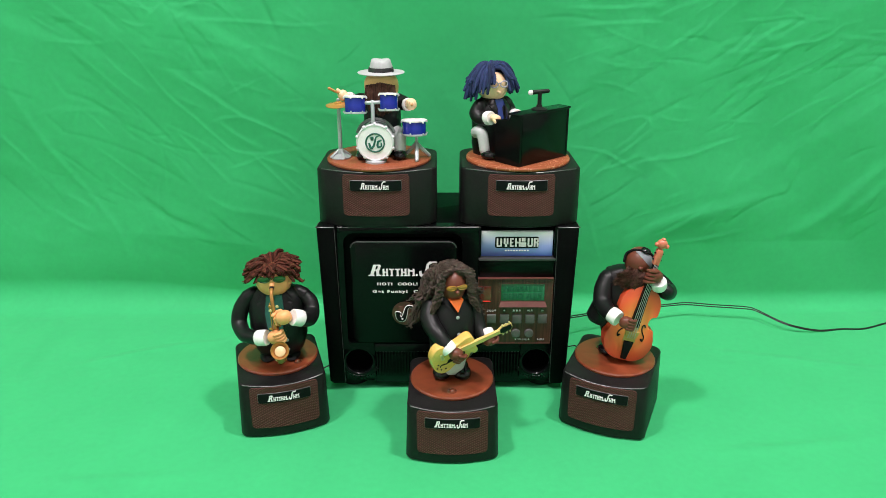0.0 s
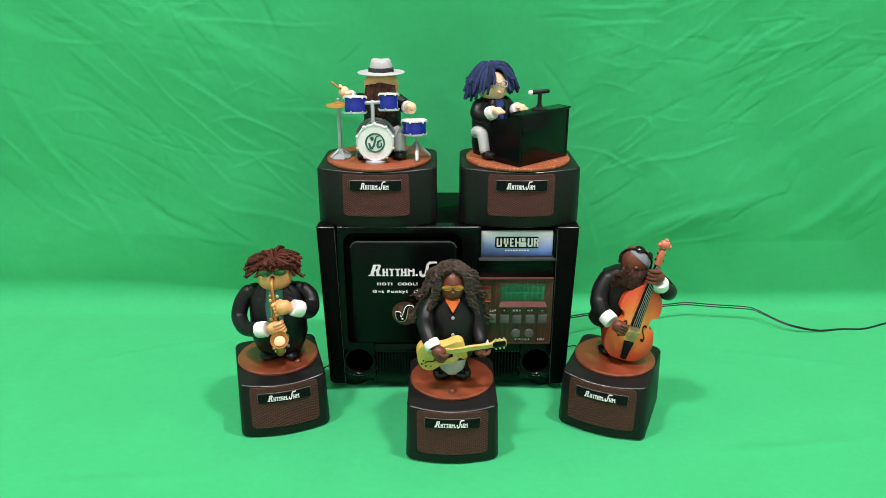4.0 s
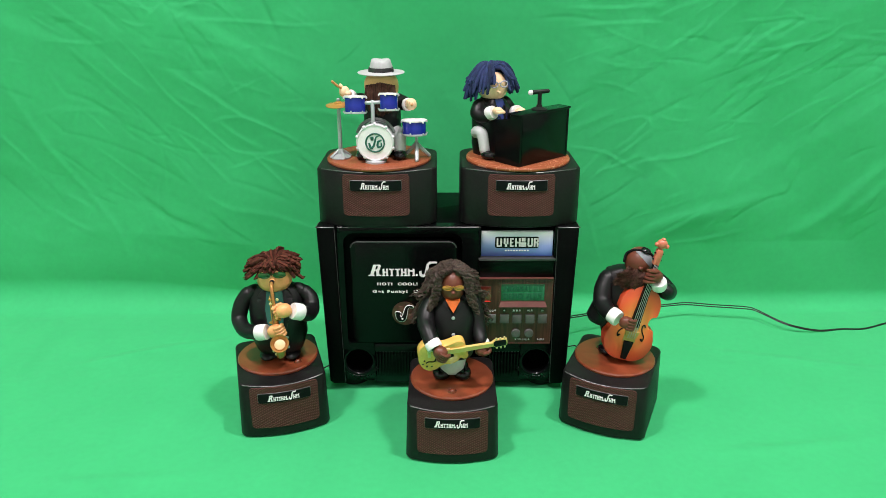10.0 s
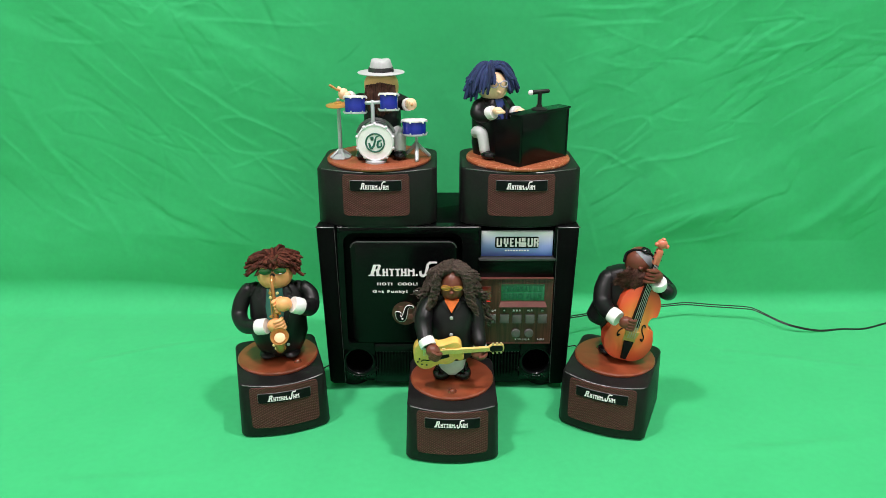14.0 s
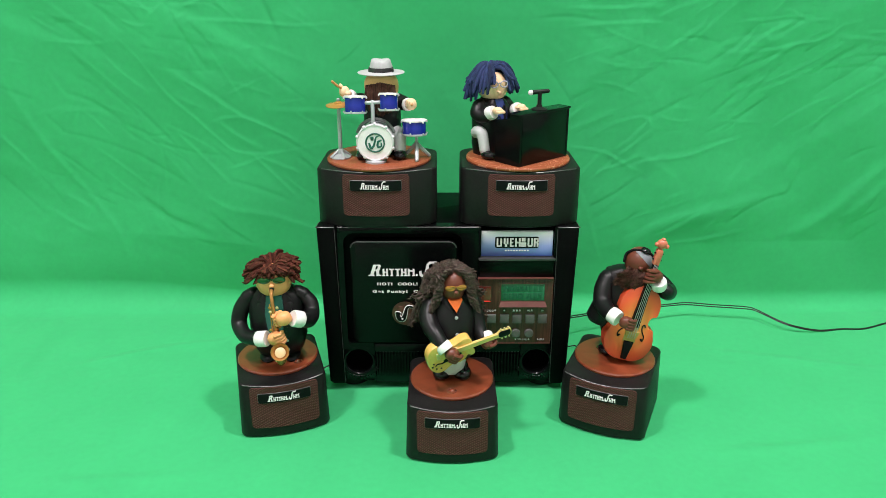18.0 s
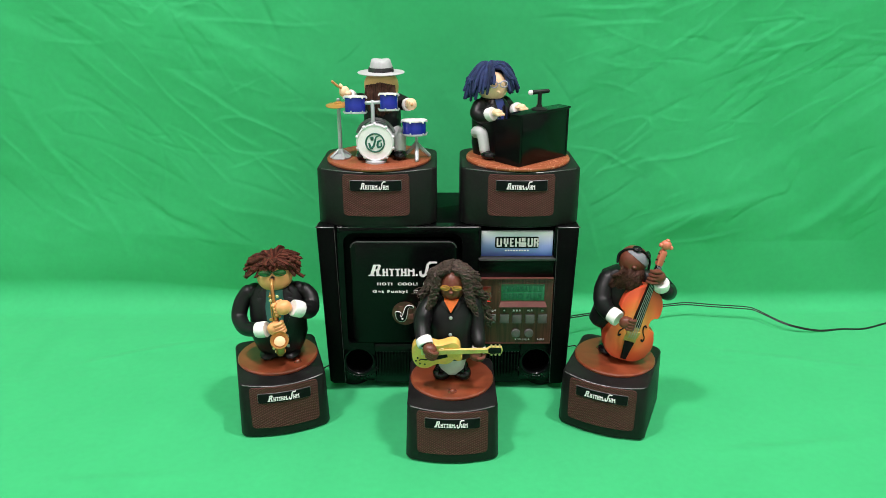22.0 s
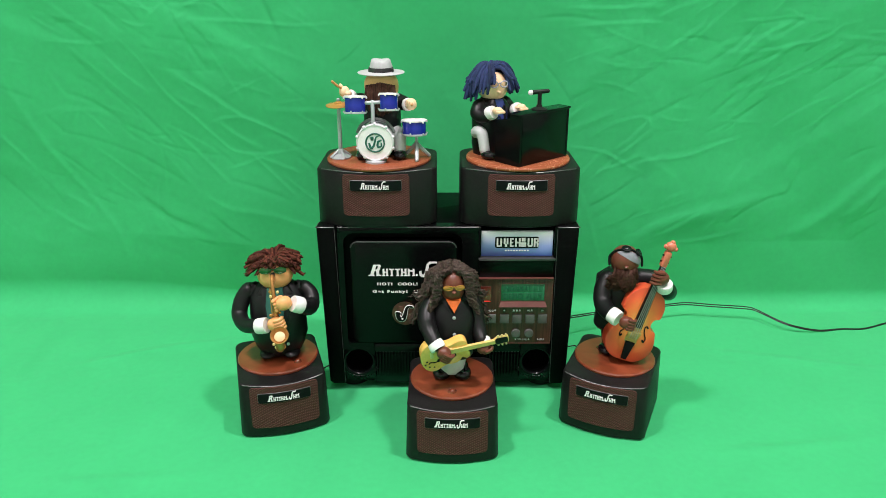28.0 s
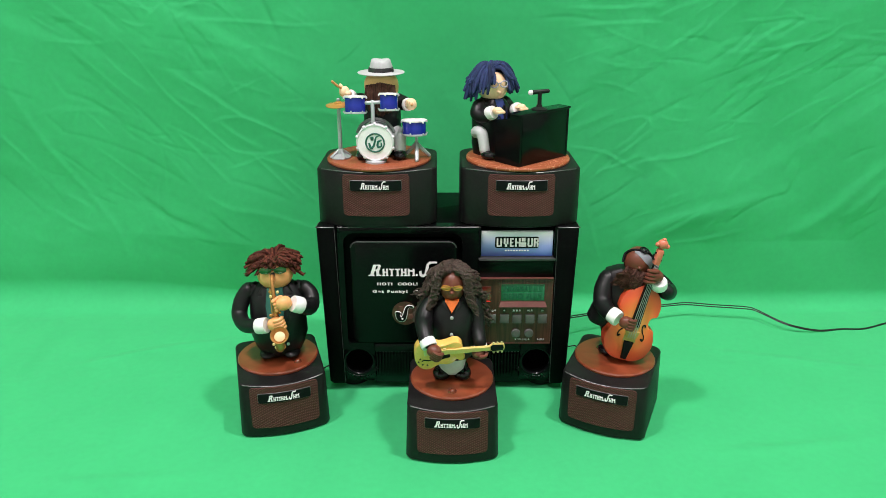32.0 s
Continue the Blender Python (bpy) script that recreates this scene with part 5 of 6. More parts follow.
        if i % 2:
            # frayed end
            for q in range(3):
                tube(bm, [(rim * 0.9 * math.cos(a + tw), rim * 0.82 * math.sin(a + tw) + 0.002, tip_z, 0.0009), (rim * math.cos(a + tw) * 1.07 + rnd.uniform(-0.002, 0.002), rim * 0.96 * math.sin(a + tw) + 0.002, tip_z + rnd.uniform(-0.003, 0.002), 0.0005)], 0, 4, 2, False)
    ball(bm, (0, 0.003, 0.1062), (0.0188, 0.0172, 0.0105), 0, 18)
    hair, bm = bm, main
    fig, at = figurine("saxophone_player", bm, mats, None, "toy saxophone player with spiky brown yarn hair and green glasses")
    part("hair", hair, HAIR_BROWN, fig, "short spiky dark brown yarn hair", kind="stuff")
    # arms carry the horn; all turn about the mouthpiece
    shift = Vector((0, -0.022, 0.096))
    arms = []
    bm = bmesh.new()
    tube(bm, [(-0.031, 0.002, 0.0755, 0.0088), (-0.039, -0.001, 0.064, 0.009), (-0.0422, -0.007, 0.049, 0.0088), (-0.034, -0.023, 0.0425, 0.0084), (-0.0185, -0.0365, 0.0458, 0.0078)], 0, 14)
    cuff(bm, (-0.019, -0.0365, 0.0455), (-0.0075, -0.0408, 0.048), 0.0088, 1)
    fist(bm, (0.0015, -0.0435, 0.05), 2, (0, -15, 12), 1.25)
    arms.append(repivot(part("arm", bm, [COAT, WHITE, LIGHT_SKIN], fig, "black sleeve with white cuff and tan hand"), shift))
    bm = bmesh.new()
    tube(bm, [(0.0305, 0.002, 0.0755, 0.0088), (0.0375, -0.002, 0.069, 0.009), (0.0395, -0.011, 0.0605, 0.0088), (0.037, -0.026, 0.0605, 0.0084), (0.0305, -0.036, 0.067, 0.008)], 0, 14)
    cuff(bm, (0.0312, -0.0355, 0.067), (0.0215, -0.0412, 0.0722), 0.0092, 1)
    fist(bm, (0.0125, -0.0435, 0.0738), 2, (0, 18, 190), 1.3)
    arms.append(repivot(part("arm", bm, [COAT, WHITE, LIGHT_SKIN], fig, "black sleeve with white cuff and tan hand"), shift))
    bm = bmesh.new()
    tube(bm, [(0.0, -0.0225, 0.0995, 0.0021), (0.0, -0.0285, 0.0995, 0.0023), (0.0005, -0.0345, 0.0955, 0.0019), (0.0015, -0.0385, 0.082, 0.0022), (0.003, -0.0395, 0.05, 0.0032), (0.004, -0.042, 0.031, 0.0042), (0.0055, -0.0485, 0.024, 0.0046), (0.007, -0.0545, 0.028, 0.005), (0.0075, -0.0575, 0.0345, 0.0052)], 0, 14)
    horn = repivot(part("saxophone", bm, HORN, fig, "brass-coloured toy saxophone"), shift)
    arms.append(horn)
    bm = bmesh.new()
    lathe(bm, [(0.0048, -0.008), (0.006, -0.002), (0.0088, 0.0042), (0.0099, 0.0056), (0.0097, 0.0064), (0.0086, 0.0056), (0.0076, 0.0026), (0.006, 0.001), (0.0, 0.001)], m=pose(*(Vector((0.0078, -0.061, 0.0418)) - shift), 48, 0, 4), seg=28)
    bell = part("bell", bm, HORN, horn, "flared brass bell")
    bm = bmesh.new()
    lathe(bm, [(0.0058, 0.0012), (0.0057, 0.0021), (0.005, 0.0025), (0.0, 0.0026)], m=pose(*(Vector((0.0078, -0.061, 0.0418)) - shift), 48, 0, 4), seg=24)
    part("bell_disc", bm, CREAM, bell, "pale cream disc in the bell")
    for k, (x, y, z) in enumerate(((0.007, -0.0395, 0.062), (0.0075, -0.0445, 0.0355), (0.001, -0.0475, 0.0335), (-0.0016, -0.0408, 0.0865), (-0.0014, -0.041, 0.0815), (0.0062, -0.041, 0.0862), (-0.0022, -0.0435, 0.0605), (0.0022, -0.0525, 0.0265), (-0.0008, -0.0485, 0.0285))):
        bm = bmesh.new()
        lathe(bm, [(0.0015, 0), (0.0017, 0.0006), (0.0012, 0.0011), (0, 0.0012)], m=pose(*(Vector((x, y, z)) - shift), 90, 0, 0), seg=12)
        part("key_cup", bm, PALE_GOLD if k % 3 else GOLD, horn)
    bm = bmesh.new()
    tube(bm, [(*(Vector(q) - shift), 0.0007) for q in ((-0.0015, -0.0405, 0.09), (-0.0012, -0.0418, 0.07), (0.0, -0.0425, 0.045), (0.001, -0.046, 0.031))], 0, 6, 4)
    part("key_rod", bm, GOLD, horn, "thin brass key rod")
    bm = bmesh.new()
    tube(bm, [(*(Vector(q) - shift), 0.0026) for q in ((0.0, -0.0195, 0.0992), (0.0, -0.0265, 0.1))], 0, 12, 2)
    part("mouthpiece", bm, PLATE, horn, "black mouthpiece")
    bm = bmesh.new()
    tube(bm, [(*(Vector(q) - shift), 0.0008) for q in ((0.0095, -0.0475, 0.0295), (0.0115, -0.0515, 0.0255), (0.0095, -0.056, 0.0255), (0.0085, -0.058, 0.03))], 0, 6, 4)
    part("key_guard", bm, GOLD, horn)
    return fig, arms


# ---- double bass player
BASS_BASE = pose(0.201, -0.037, 0.07)
BASS_FOOT = Vector((0.001, -0.0155, 0.006))
BASS_TOP = Vector((0.0455, -0.0075, 0.1418))


def bassist():
    bm = bmesh.new()
    # hips, legs and coat skirt that stay on the disc
    stack(bm, [(0.004, 0.013, 0.011, 0.014), (0.02, 0.0155, 0.0135, 0.014), (0.04, 0.0195, 0.016, 0.013), (0.055, 0.0195, 0.016, 0.012)], 0)
    for s in (-1, 1):
        ball(bm, (s * 0.0105 - 0.001, 0.006, 0.005), (0.0085, 0.0115, 0.0055), 1, 16)
    # resting arm behind the neck of the bass
    tube(bm, [(0.02, 0.012, 0.092, 0.0115), (0.039, 0.01, 0.09, 0.0116), (0.0508, 0.001, 0.0815, 0.0104), (0.0475, -0.0095, 0.0845, 0.0092), (0.0445, -0.0135, 0.0872, 0.0088)], 0, 14)
    fig, at = figurine("double_bass_player", bm, [COAT, SHOE], None, "toy double bass player, bearded, in a black coat")
    bm = bmesh.new()
    stack(bm, [(0.036, 0.028, 0.0185, 0.012), (0.04, 0.0305, 0.021, 0.012), (0.055, 0.027, 0.021, 0.012), (0.075, 0.0255, 0.021, 0.011), (0.09, 0.0245, 0.0185, 0.011), (0.1, 0.0225, 0.014, 0.011), (0.106, 0.012, 0.01, 0.01)], 0)
    whole, bm = bm, bmesh.new()
    mid, rad = Vector((0.0085, 0.003, 0.1178)), 0.0164
    ball(bm, mid, (rad * 0.98, rad, rad), 1, 24, power=0.95)

    def on_head(u, v, k=1.0):
        """A place on the bowed head: u across, v up the brow."""
        w = math.sqrt(max(0.01, 1 - u * u - v * v))
        return mid + rad * k * (u * Vector((1, 0, 0)) + v * Vector((0, 0.37, 0.93)) + w * Vector((0, -0.93, 0.37)))
    ball(bm, on_head(-0.13, -0.5, 1.02), (0.0026, 0.0026, 0.002), 1, 10)
    # grey cloth band across the brow
    shell = []
    for g, k in ((0.0, 0.97), (0.0, 1.03), (0.25, 1.04), (0.5, 1.045), (0.75, 1.04), (1.0, 1.03), (1.0, 0.97)):
        row = []
        for q in range(15):
            f = q / 14
            lo, hi = 0.44 - 0.8 * f - 0.1 * math.sin(math.pi * f), 0.52 - 0.35 * f + 0.2 * math.sin(math.pi * f)
            row.append(on_head(-0.64 + 1.5 * f, lo + (hi - lo) * g, k))
        shell.append(row)
    rings(bm, shell, 2, False, False)
    # goggles pushed up over the band, their strap round the head
    for u, v in ((-0.1, 0.66), (0.66, 0.44)):
        at = on_head(u, v, 1.07)
        turn = tuple(math.degrees(a) for a in (at - mid).to_track_quat("Z", "Y").to_euler())
        ball(bm, at, (0.0047, 0.0036, 0.0022), 3, 14, turn)
        ring = [at + (at - mid).normalized() * 0.0008 + pose(0, 0, 0, *turn).to_3x3() @ Vector((0.0047 * math.cos(a), 0.0037 * math.sin(a), 0)) for a in [2 * math.pi * q / 14 for q in range(15)]]
        tube(bm, [(*p, 0.0009) for p in ring], 5, 6, 1, False)
    for line in (((0.14, 0.62), (0.28, 0.62), (0.42, 0.54)), ((-0.36, 0.66), (-0.78, 0.52), (-1.03, 0.2), (-1.04, -0.3)), ((0.9, 0.36), (1.06, 0.08), (1.06, -0.38))):
        tube(bm, [(*on_head(u, v, 1.04), 0.0014) for u, v in line], 5, 8, 4)
    bmesh.ops.rotate(bm, verts=bm.verts, cent=mid, matrix=Matrix.Rotation(radians(9), 3, "Y"))
    tmp = bpy.data.meshes.new("head")
    bm.to_mesh(tmp)
    bm.free()
    whole.from_mesh(tmp)
    bpy.data.meshes.remove(tmp)
    bm = whole
    # beard of loose fibre
    rnd = random.Random(3)
    for lock in range(64):
        a, q = rnd.uniform(-1.2, 1.0), rnd.random()
        drop, sp = rnd.uniform(0.009, 0.023) * (1 - 0.35 * abs(a) / 1.2), rnd.uniform(-0.004, 0.003) + 0.002 * math.sin(a)
        ph, w, turns = rnd.uniform(0, 6.28), rnd.uniform(0.0014, 0.003), rnd.uniform(4.5, 8.0)
        for i in range(32):
            b = a + rnd.gauss(0, 0.07)
            p0 = mid + Vector((-0.0015 + 0.014 * math.sin(b), 0.001 - 0.0152 * math.cos(b), -0.0055 - 0.008 * q + rnd.gauss(0, 0.0012)))
            p2 = p0 + Vector((sp - 0.0055 + rnd.gauss(0, 0.0009), -0.002 + 0.002 * rnd.random(), -drop * rnd.uniform(0.85, 1.05)))
            line = []
            for n in range(7):
                f = n / 6
                line.append((p0.x + (p2.x - p0.x) * f + w * math.sin(ph + turns * f) * f ** 0.6, p0.y + (p2.y - p0.y) * f - 0.005 * math.sin(math.pi * f) - w * 0.8 * abs(math.cos(ph + turns * f)), p0.z + (p2.z - p0.z) * f, 0.00036 if n < 6 else 0.00015))
            tube(bm, line, 4, 3, 1, False)
    torso = repivot(part("torso", bm, [COAT, DARK_SKIN, GREY_CAP, SHOE, BEARD, PLATE], fig, "black coat, brown head with full beard"), (0.003, 0.011, 0.068))
    # plucking arm
    bm = bmesh.new()
    tube(bm, [(-0.0145, 0.008, 0.094, 0.0108), (-0.0205, 0.001, 0.083, 0.0108), (-0.0225, -0.009, 0.071, 0.0102), (-0.0195, -0.024, 0.067, 0.009), (-0.0165, -0.031, 0.0675, 0.0082)], 0, 14)
    cuff(bm, (-0.0178, -0.0295, 0.0678), (-0.0108, -0.0372, 0.0648), 0.009, 1)
    fist(bm, (-0.003, -0.041, 0.0625), 2, (0, 15, 8), 1.15)
    arm = repivot(part("plucking_arm", bm, [COAT, WHITE, DARK_SKIN], fig, "black sleeve with white cuff"), (-0.016, 0.008, 0.092))
    # the bass, its own origin at the foot
    axis = (BASS_TOP - BASS_FOOT).normalized()
    front = Vector((-0.05, -1.0, 0.0))
    front = (front - axis * front.dot(axis)).normalized()
    side = axis.cross(front)
    rot = Matrix((side, -front, axis)).transposed().to_4x4()
    base = Matrix.Translation(BASS_FOOT) @ rot
    bass = new("double_bass")
    bass.empty_display_size = 0.01
    bass.parent = fig
    bass.matrix_basis = base
    tagged(bass, "orange sunburst toy double bass")
    half = [(0.0, 0.0), (0.0125, 0.0008), (0.0235, 0.0075), (0.0292, 0.0195), (0.0288, 0.03), (0.0258, 0.0385), (0.0246, 0.0415), (0.0195, 0.043), (0.0165, 0.0475), (0.0163, 0.0525), (0.019, 0.0575), (0.0238, 0.0595), (0.0245, 0.0645), (0.0238, 0.0725), (0.0195, 0.0815), (0.0125, 0.0875), (0.005, 0.0905)]
    pts = [(v.x, v.z) for v, r in smooth_line([(x, 0, z, 0) for x, z in half], 3)]
    pts = [(x * 0.94, z) for x, z in pts]
    outline = pts + [(-x, z) for x, z in pts[::-1]][:-1]
    bm = bmesh.new()
    slab(bm, [(x, z - 0.0455) for x, z in outline][::-1], -0.0085, 0.0085, 0.0025)
    part("body", bm, BASS_WOOD, bass, "orange sunburst body", Matrix.Translation((0, 0, 0.0455)))
    bm = bmesh.new()
    rings(bm, [[(x * k, y, z) for x, y in ((-0.0032, -0.0125), (0.0032, -0.0125), (0.0034, -0.009), (0.0, -0.004), (-0.0034, -0.009))] for z, k in ((0.0435, 1.55), (0.09, 1.15), (0.118, 0.95))])
    part("fingerboard", bm, PLATE, bass, "black fingerboard")
    for k in range(4):
        bm = bmesh.new()
        s = (k - 1.5)
        tube(bm, [(s * 0.0024, -0.0128, 0.03, 0.0004), (s * 0.0022, -0.0138, 0.045, 0.0004), (s * 0.0013, -0.0132, 0.118, 0.00035)], 0, 5, 2)
        part("string", bm, STRING, bass)
    bm = bmesh.new()
    slab(bm, [(-0.0065, 0.0315), (0.0065, 0.0315), (0.0078, 0.0385), (0.003, 0.0378), (-0.003, 0.0378), (-0.0078, 0.0385)], -0.0122, -0.008, 0.0005)
    part("bridge", bm, BRIDGE, bass, "tan bridge")
    bm = bmesh.new()
    slab(bm, [(-0.0068, 0.0235), (0.0068, 0.0235), (0.0068, 0.046), (-0.0068, 0.046)], -0.0092, -0.0082, 0.0002)
    part("bridge_patch", bm, BRIDGE, bass)
    bm = bmesh.new()
    slab(bm, [(-0.0028, 0.003), (0.0028, 0.003), (0.0054, 0.0245), (-0.0054, 0.0245)], -0.0112, -0.008, 0.0006)
    part("tailpiece", bm, PLATE, bass, "black tapered tailpiece")
    for s in (-1, 1):
        bm = bmesh.new()
        tube(bm, [(s * 0.0125, -0.0088, 0.0295, 0.0012), (s * 0.0142, -0.0088, 0.028, 0.0008), (s * 0.0146, -0.0088, 0.033, 0.0007), (s * 0.0112, -0.0088, 0.0385, 0.0007), (s * 0.0096, -0.0088, 0.0445, 0.0007), (s * 0.0112, -0.0088, 0.047, 0.0008), (s * 0.0126, -0.0088, 0.0455, 0.001)], 0, 6)
        part("sound_hole", bm, PLATE, bass, "black f-shaped sound hole")
    bm = bmesh.new()
    box(bm, (0, -0.0085, 0.1262), (0.0066, 0.0074, 0.0185), 0.0012)
    part("peg_box", bm, BASS_NECK, bass, "salmon-coloured peg box")
    bm = bmesh.new()
    ball(bm, (0, -0.0085, 0.1412), (0.006, 0.0052, 0.0056), 0, 16)
    ball(bm, (0.0056, -0.0095, 0.14), (0.0026, 0.0028, 0.0026), 0, 10)
    ball(bm, (-0.0056, -0.0095, 0.14), (0.0026, 0.0028, 0.0026), 0, 10)
    ball(bm, (0, -0.009, 0.1464), (0.0026, 0.0026, 0.0022), 0, 10)
    part("scroll", bm, BASS_NECK, bass, "knobbed salmon-coloured scroll")
    for s, z in ((-1, 0.1232), (-1, 0.1302), (1, 0.1232), (1, 0.1302)):
        bm = bmesh.new()
        ball(bm, (s * 0.0042, -0.0085, z), (0.0013, 0.001, 0.0011), 0, 8)
        part("tuning_peg", bm, PLATE, bass)
    bm = bmesh.new()
    ball(bm, (0.002, -0.0135, 0.1062), (0.0088, 0.0074, 0.008), 0, 16, (0, 25, 0), 0.85)
    for k in range(4):
        z = 0.1122 - 0.0042 * k
        tube(bm, [(0.002, -0.0185, z + 0.001, 0.0019), (-0.004, -0.0193, z - 0.0003, 0.0019), (-0.0078, -0.0155, z - 0.001, 0.0018)], 0, 7, 3)
    cuff(bm, (0.0085, -0.012, 0.1012), (0.0125, -0.007, 0.0935), 0.0088, 1)
    part("fingering_hand", bm, [DARK_SKIN, WHITE], bass, "brown hand with white cuff round the neck")
    return fig, torso, arm, bass, base


# ---- drummer and kit
DRUM_BASE = DRUM_AT @ Matrix.Translation((0, 0, 0.0704))


def drummer():
    bm = bmesh.new()
    y = 0.015
    stack(bm, [(0.006, 0.02, 0.016, y), (0.02, 0.0222, 0.0185, y), (0.04, 0.0215, 0.018, y), (0.056, 0.0215, 0.017, y), (0.066, 0.019, 0.014, y), (0.071, 0.012, 0.01, y)], 0)
    stack(bm, [(0.0, 0.018, 0.014, y + 0.002), (0.008, 0.019, 0.015, y + 0.002)], 5)
    ball(bm, (0, y - 0.001, 0.0795), (0.0198, 0.0185, 0.0168), 1, 24, power=0.8)
    # full beard of strands
    rnd = random.Random(9)
    for i in range(150):
        x = rnd.uniform(-0.0158, 0.0158)
        yy = y - 0.0185 * math.sqrt(max(0.05, 1 - (x / 0.0215) ** 2))
        z0, z1 = 0.0862 - 0.25 * abs(x) - 0.002 * rnd.random(), 0.048 + 0.35 * abs(x) + 0.004 * rnd.random()
        j = rnd.uniform(-0.0015, 0.0015)
        tube(bm, [(x, yy, z0, 0.0016), (x + j, yy - 0.0035, (z0 + z1) / 2, 0.0018), (x * 0.85 + j, yy - 0.0015, z1, 0.001)], 2, 5, 3, False)
    # hat
    m = Matrix.Translation((0, y, 0.0925))
    for mi, prof in ((3, [(0.0262, 0.0016), (0.027, 0.0024), (0.0263, 0.0031), (0.019, 0.0032), (0.0152, 0.0038), (0.0152, 0.0026), (0.019, 0.0014)]), (4, [(0.0148, 0.0028), (0.0141, 0.0082), (0.013, 0.0084), (0.013, 0.0028)])):
        lathe(bm, prof, seg=36, mi=mi, m=m @ Matrix.Diagonal((1, 1.1, 1, 1)))
    loops = []
    for z, rx, ry, dip in ((0.003, 0.0153, 0.0168, 0), (0.0085, 0.0147, 0.0162, 0), (0.0125, 0.0133, 0.015, 0), (0.0162, 0.0122, 0.0138, 0.0006), (0.0176, 0.0102, 0.012, 0.0015), (0.0172, 0.006, 0.0075, 0.002), (0.017, 0.001, 0.001, 0.0024)):
        loops.append([m @ Vector((rx * math.cos(2 * math.pi * k / 32), ry * math.sin(2 * math.pi * k / 32), z - dip * (1 - abs(math.cos(2 * math.pi * k / 32))))) for k in range(32)])
    loops = [[Vector((v.x * 0.9, y + (v.y - y) * 0.92, v.z)) for v in lp] for lp in loops]
    rings(bm, loops, 3)
    # flat bow of the band
    for dz in (-0.001, 0.0015):
        box(bm, (0.0128, y - 0.0075, 0.0972 + dz), (0.0035, 0.005, 0.0032), 0.0005, 4)
    # leg and shoe seen beside the drum
    for s in (-1, 1):
        tube(bm, [(s * 0.013, y - 0.004, 0.028, 0.009), (s * 0.02, y - 0.017, 0.026, 0.0082), (s * 0.021, y - 0.022, 0.014, 0.0072), (s * 0.0212, y - 0.022, 0.008, 0.007)], 6, 14)
        ball(bm, (s * 0.0215, y - 0.0275, 0.0052), (0.0078, 0.0125, 0.006), 5, 16)
    bmesh.ops.translate(bm, verts=bm.verts, vec=(0.004, 0, -0.001))
    fig, at = figurine("drummer", bm, [COAT, SHADED_SKIN, BEARD, HAT, BAND, SHOE, GREYPANT], None, "toy drummer with white hat and long brown beard")
    bm = bmesh.new()
    tube(bm, [(0.0215, y, 0.062, 0.0085), (0.0285, y - 0.003, 0.0575, 0.0085), (0.033, y - 0.008, 0.0555, 0.0073)], 0, 14)
    cuff(bm, (0.0325, y - 0.0078, 0.0556), (0.0352, y - 0.0125, 0.0547), 0.0074, 1)
    ball(bm, (0.0378, y - 0.0165, 0.055), (0.0066, 0.0066, 0.0068), 2, 18, power=0.9)
    for q in range(3):
        ball(bm, (0.0352 + 0.0026 * q, y - 0.022, 0.0575 - 0.0012 * q), (0.0015, 0.0018, 0.0026), 2, 8)
    tube(bm, [(0.0382, y - 0.018, 0.0545, 0.0014), (0.0388, y - 0.022, 0.0542, 0.0014), (0.0392, y - 0.0262, 0.054, 0.0014)], 3, 6)
    left = repivot(part("snare_arm", bm, [COAT, WHITE, PALE_SKIN, STICK], fig, "black sleeve, pale hand with drumstick"), (0.02, y, 0.062))
    bm = bmesh.new()
    tube(bm, [(-0.0195, y, 0.062, 0.0088), (-0.026, y - 0.002, 0.062, 0.0085), (-0.0305, y - 0.006, 0.066, 0.0074)], 0, 14)
    cuff(bm, (-0.0298, y - 0.0052, 0.0657), (-0.0332, y - 0.0088, 0.0697), 0.0077, 1)
    ball(bm, (-0.0376, y - 0.0115, 0.0738), (0.006, 0.0058, 0.0064), 2, 18, power=0.9)
    ball(bm, (-0.0405, y - 0.013, 0.0795), (0.0022, 0.0022, 0.004), 2, 10, (0, -25, 0))
    ball(bm, (-0.033, y - 0.015, 0.0722), (0.0042, 0.004, 0.0035), 2, 12)
    tube(bm, [(-0.0385, y - 0.013, 0.0765, 0.0013), (-0.0435, y - 0.017, 0.0805, 0.0013), (-0.0495, y - 0.02, 0.0862, 0.0016)], 3, 6)
    right = repivot(part("cymbal_arm", bm, [COAT, WHITE, PALE_SKIN, STICK], fig, "black sleeve, pale hand with drumstick"), (-0.02, y, 0.062))
    return fig, left, right


def small_drum(parent, c, r, h, tilt=0.0):
    """A toy tom: blue shell, pale hoops with lugs and a white head."""
    at = pose(*c, tilt, 0, 0)
    bm = bmesh.new()
    lathe(bm, [(r, -h / 2), (r, h / 2)], seg=32)
    shell = part("drum_shell", bm, BLUE_DRUM, parent, "glossy blue drum shell", at)
    for z, top in ((h / 2, True), (-h / 2, False)):
        bm = bmesh.new()
        s = 1 if top else -1
        prof = [(r - 0.0004, z - s * 0.0006), (r + 0.0009, z - s * 0.0004), (r + 0.001, z + s * 0.0012), (r + 0.0006, z + s * 0.0017), (r - 0.0006, z + s * 0.0016)]
        lathe(bm, prof + [(r - 0.001, z + s * 0.0017), (0.0, z + s * 0.002)] if top else prof + [(0.0, z + s * 0.0012)], seg=32)
        for k in range(6):
            a = 2 * math.pi * (k + 0.25) / 6
            ball(bm, ((r + 0.0012) * math.cos(a), (r + 0.0012) * math.sin(a), z - s * 0.0006), (0.001, 0.001, 0.0015), 0, 8)
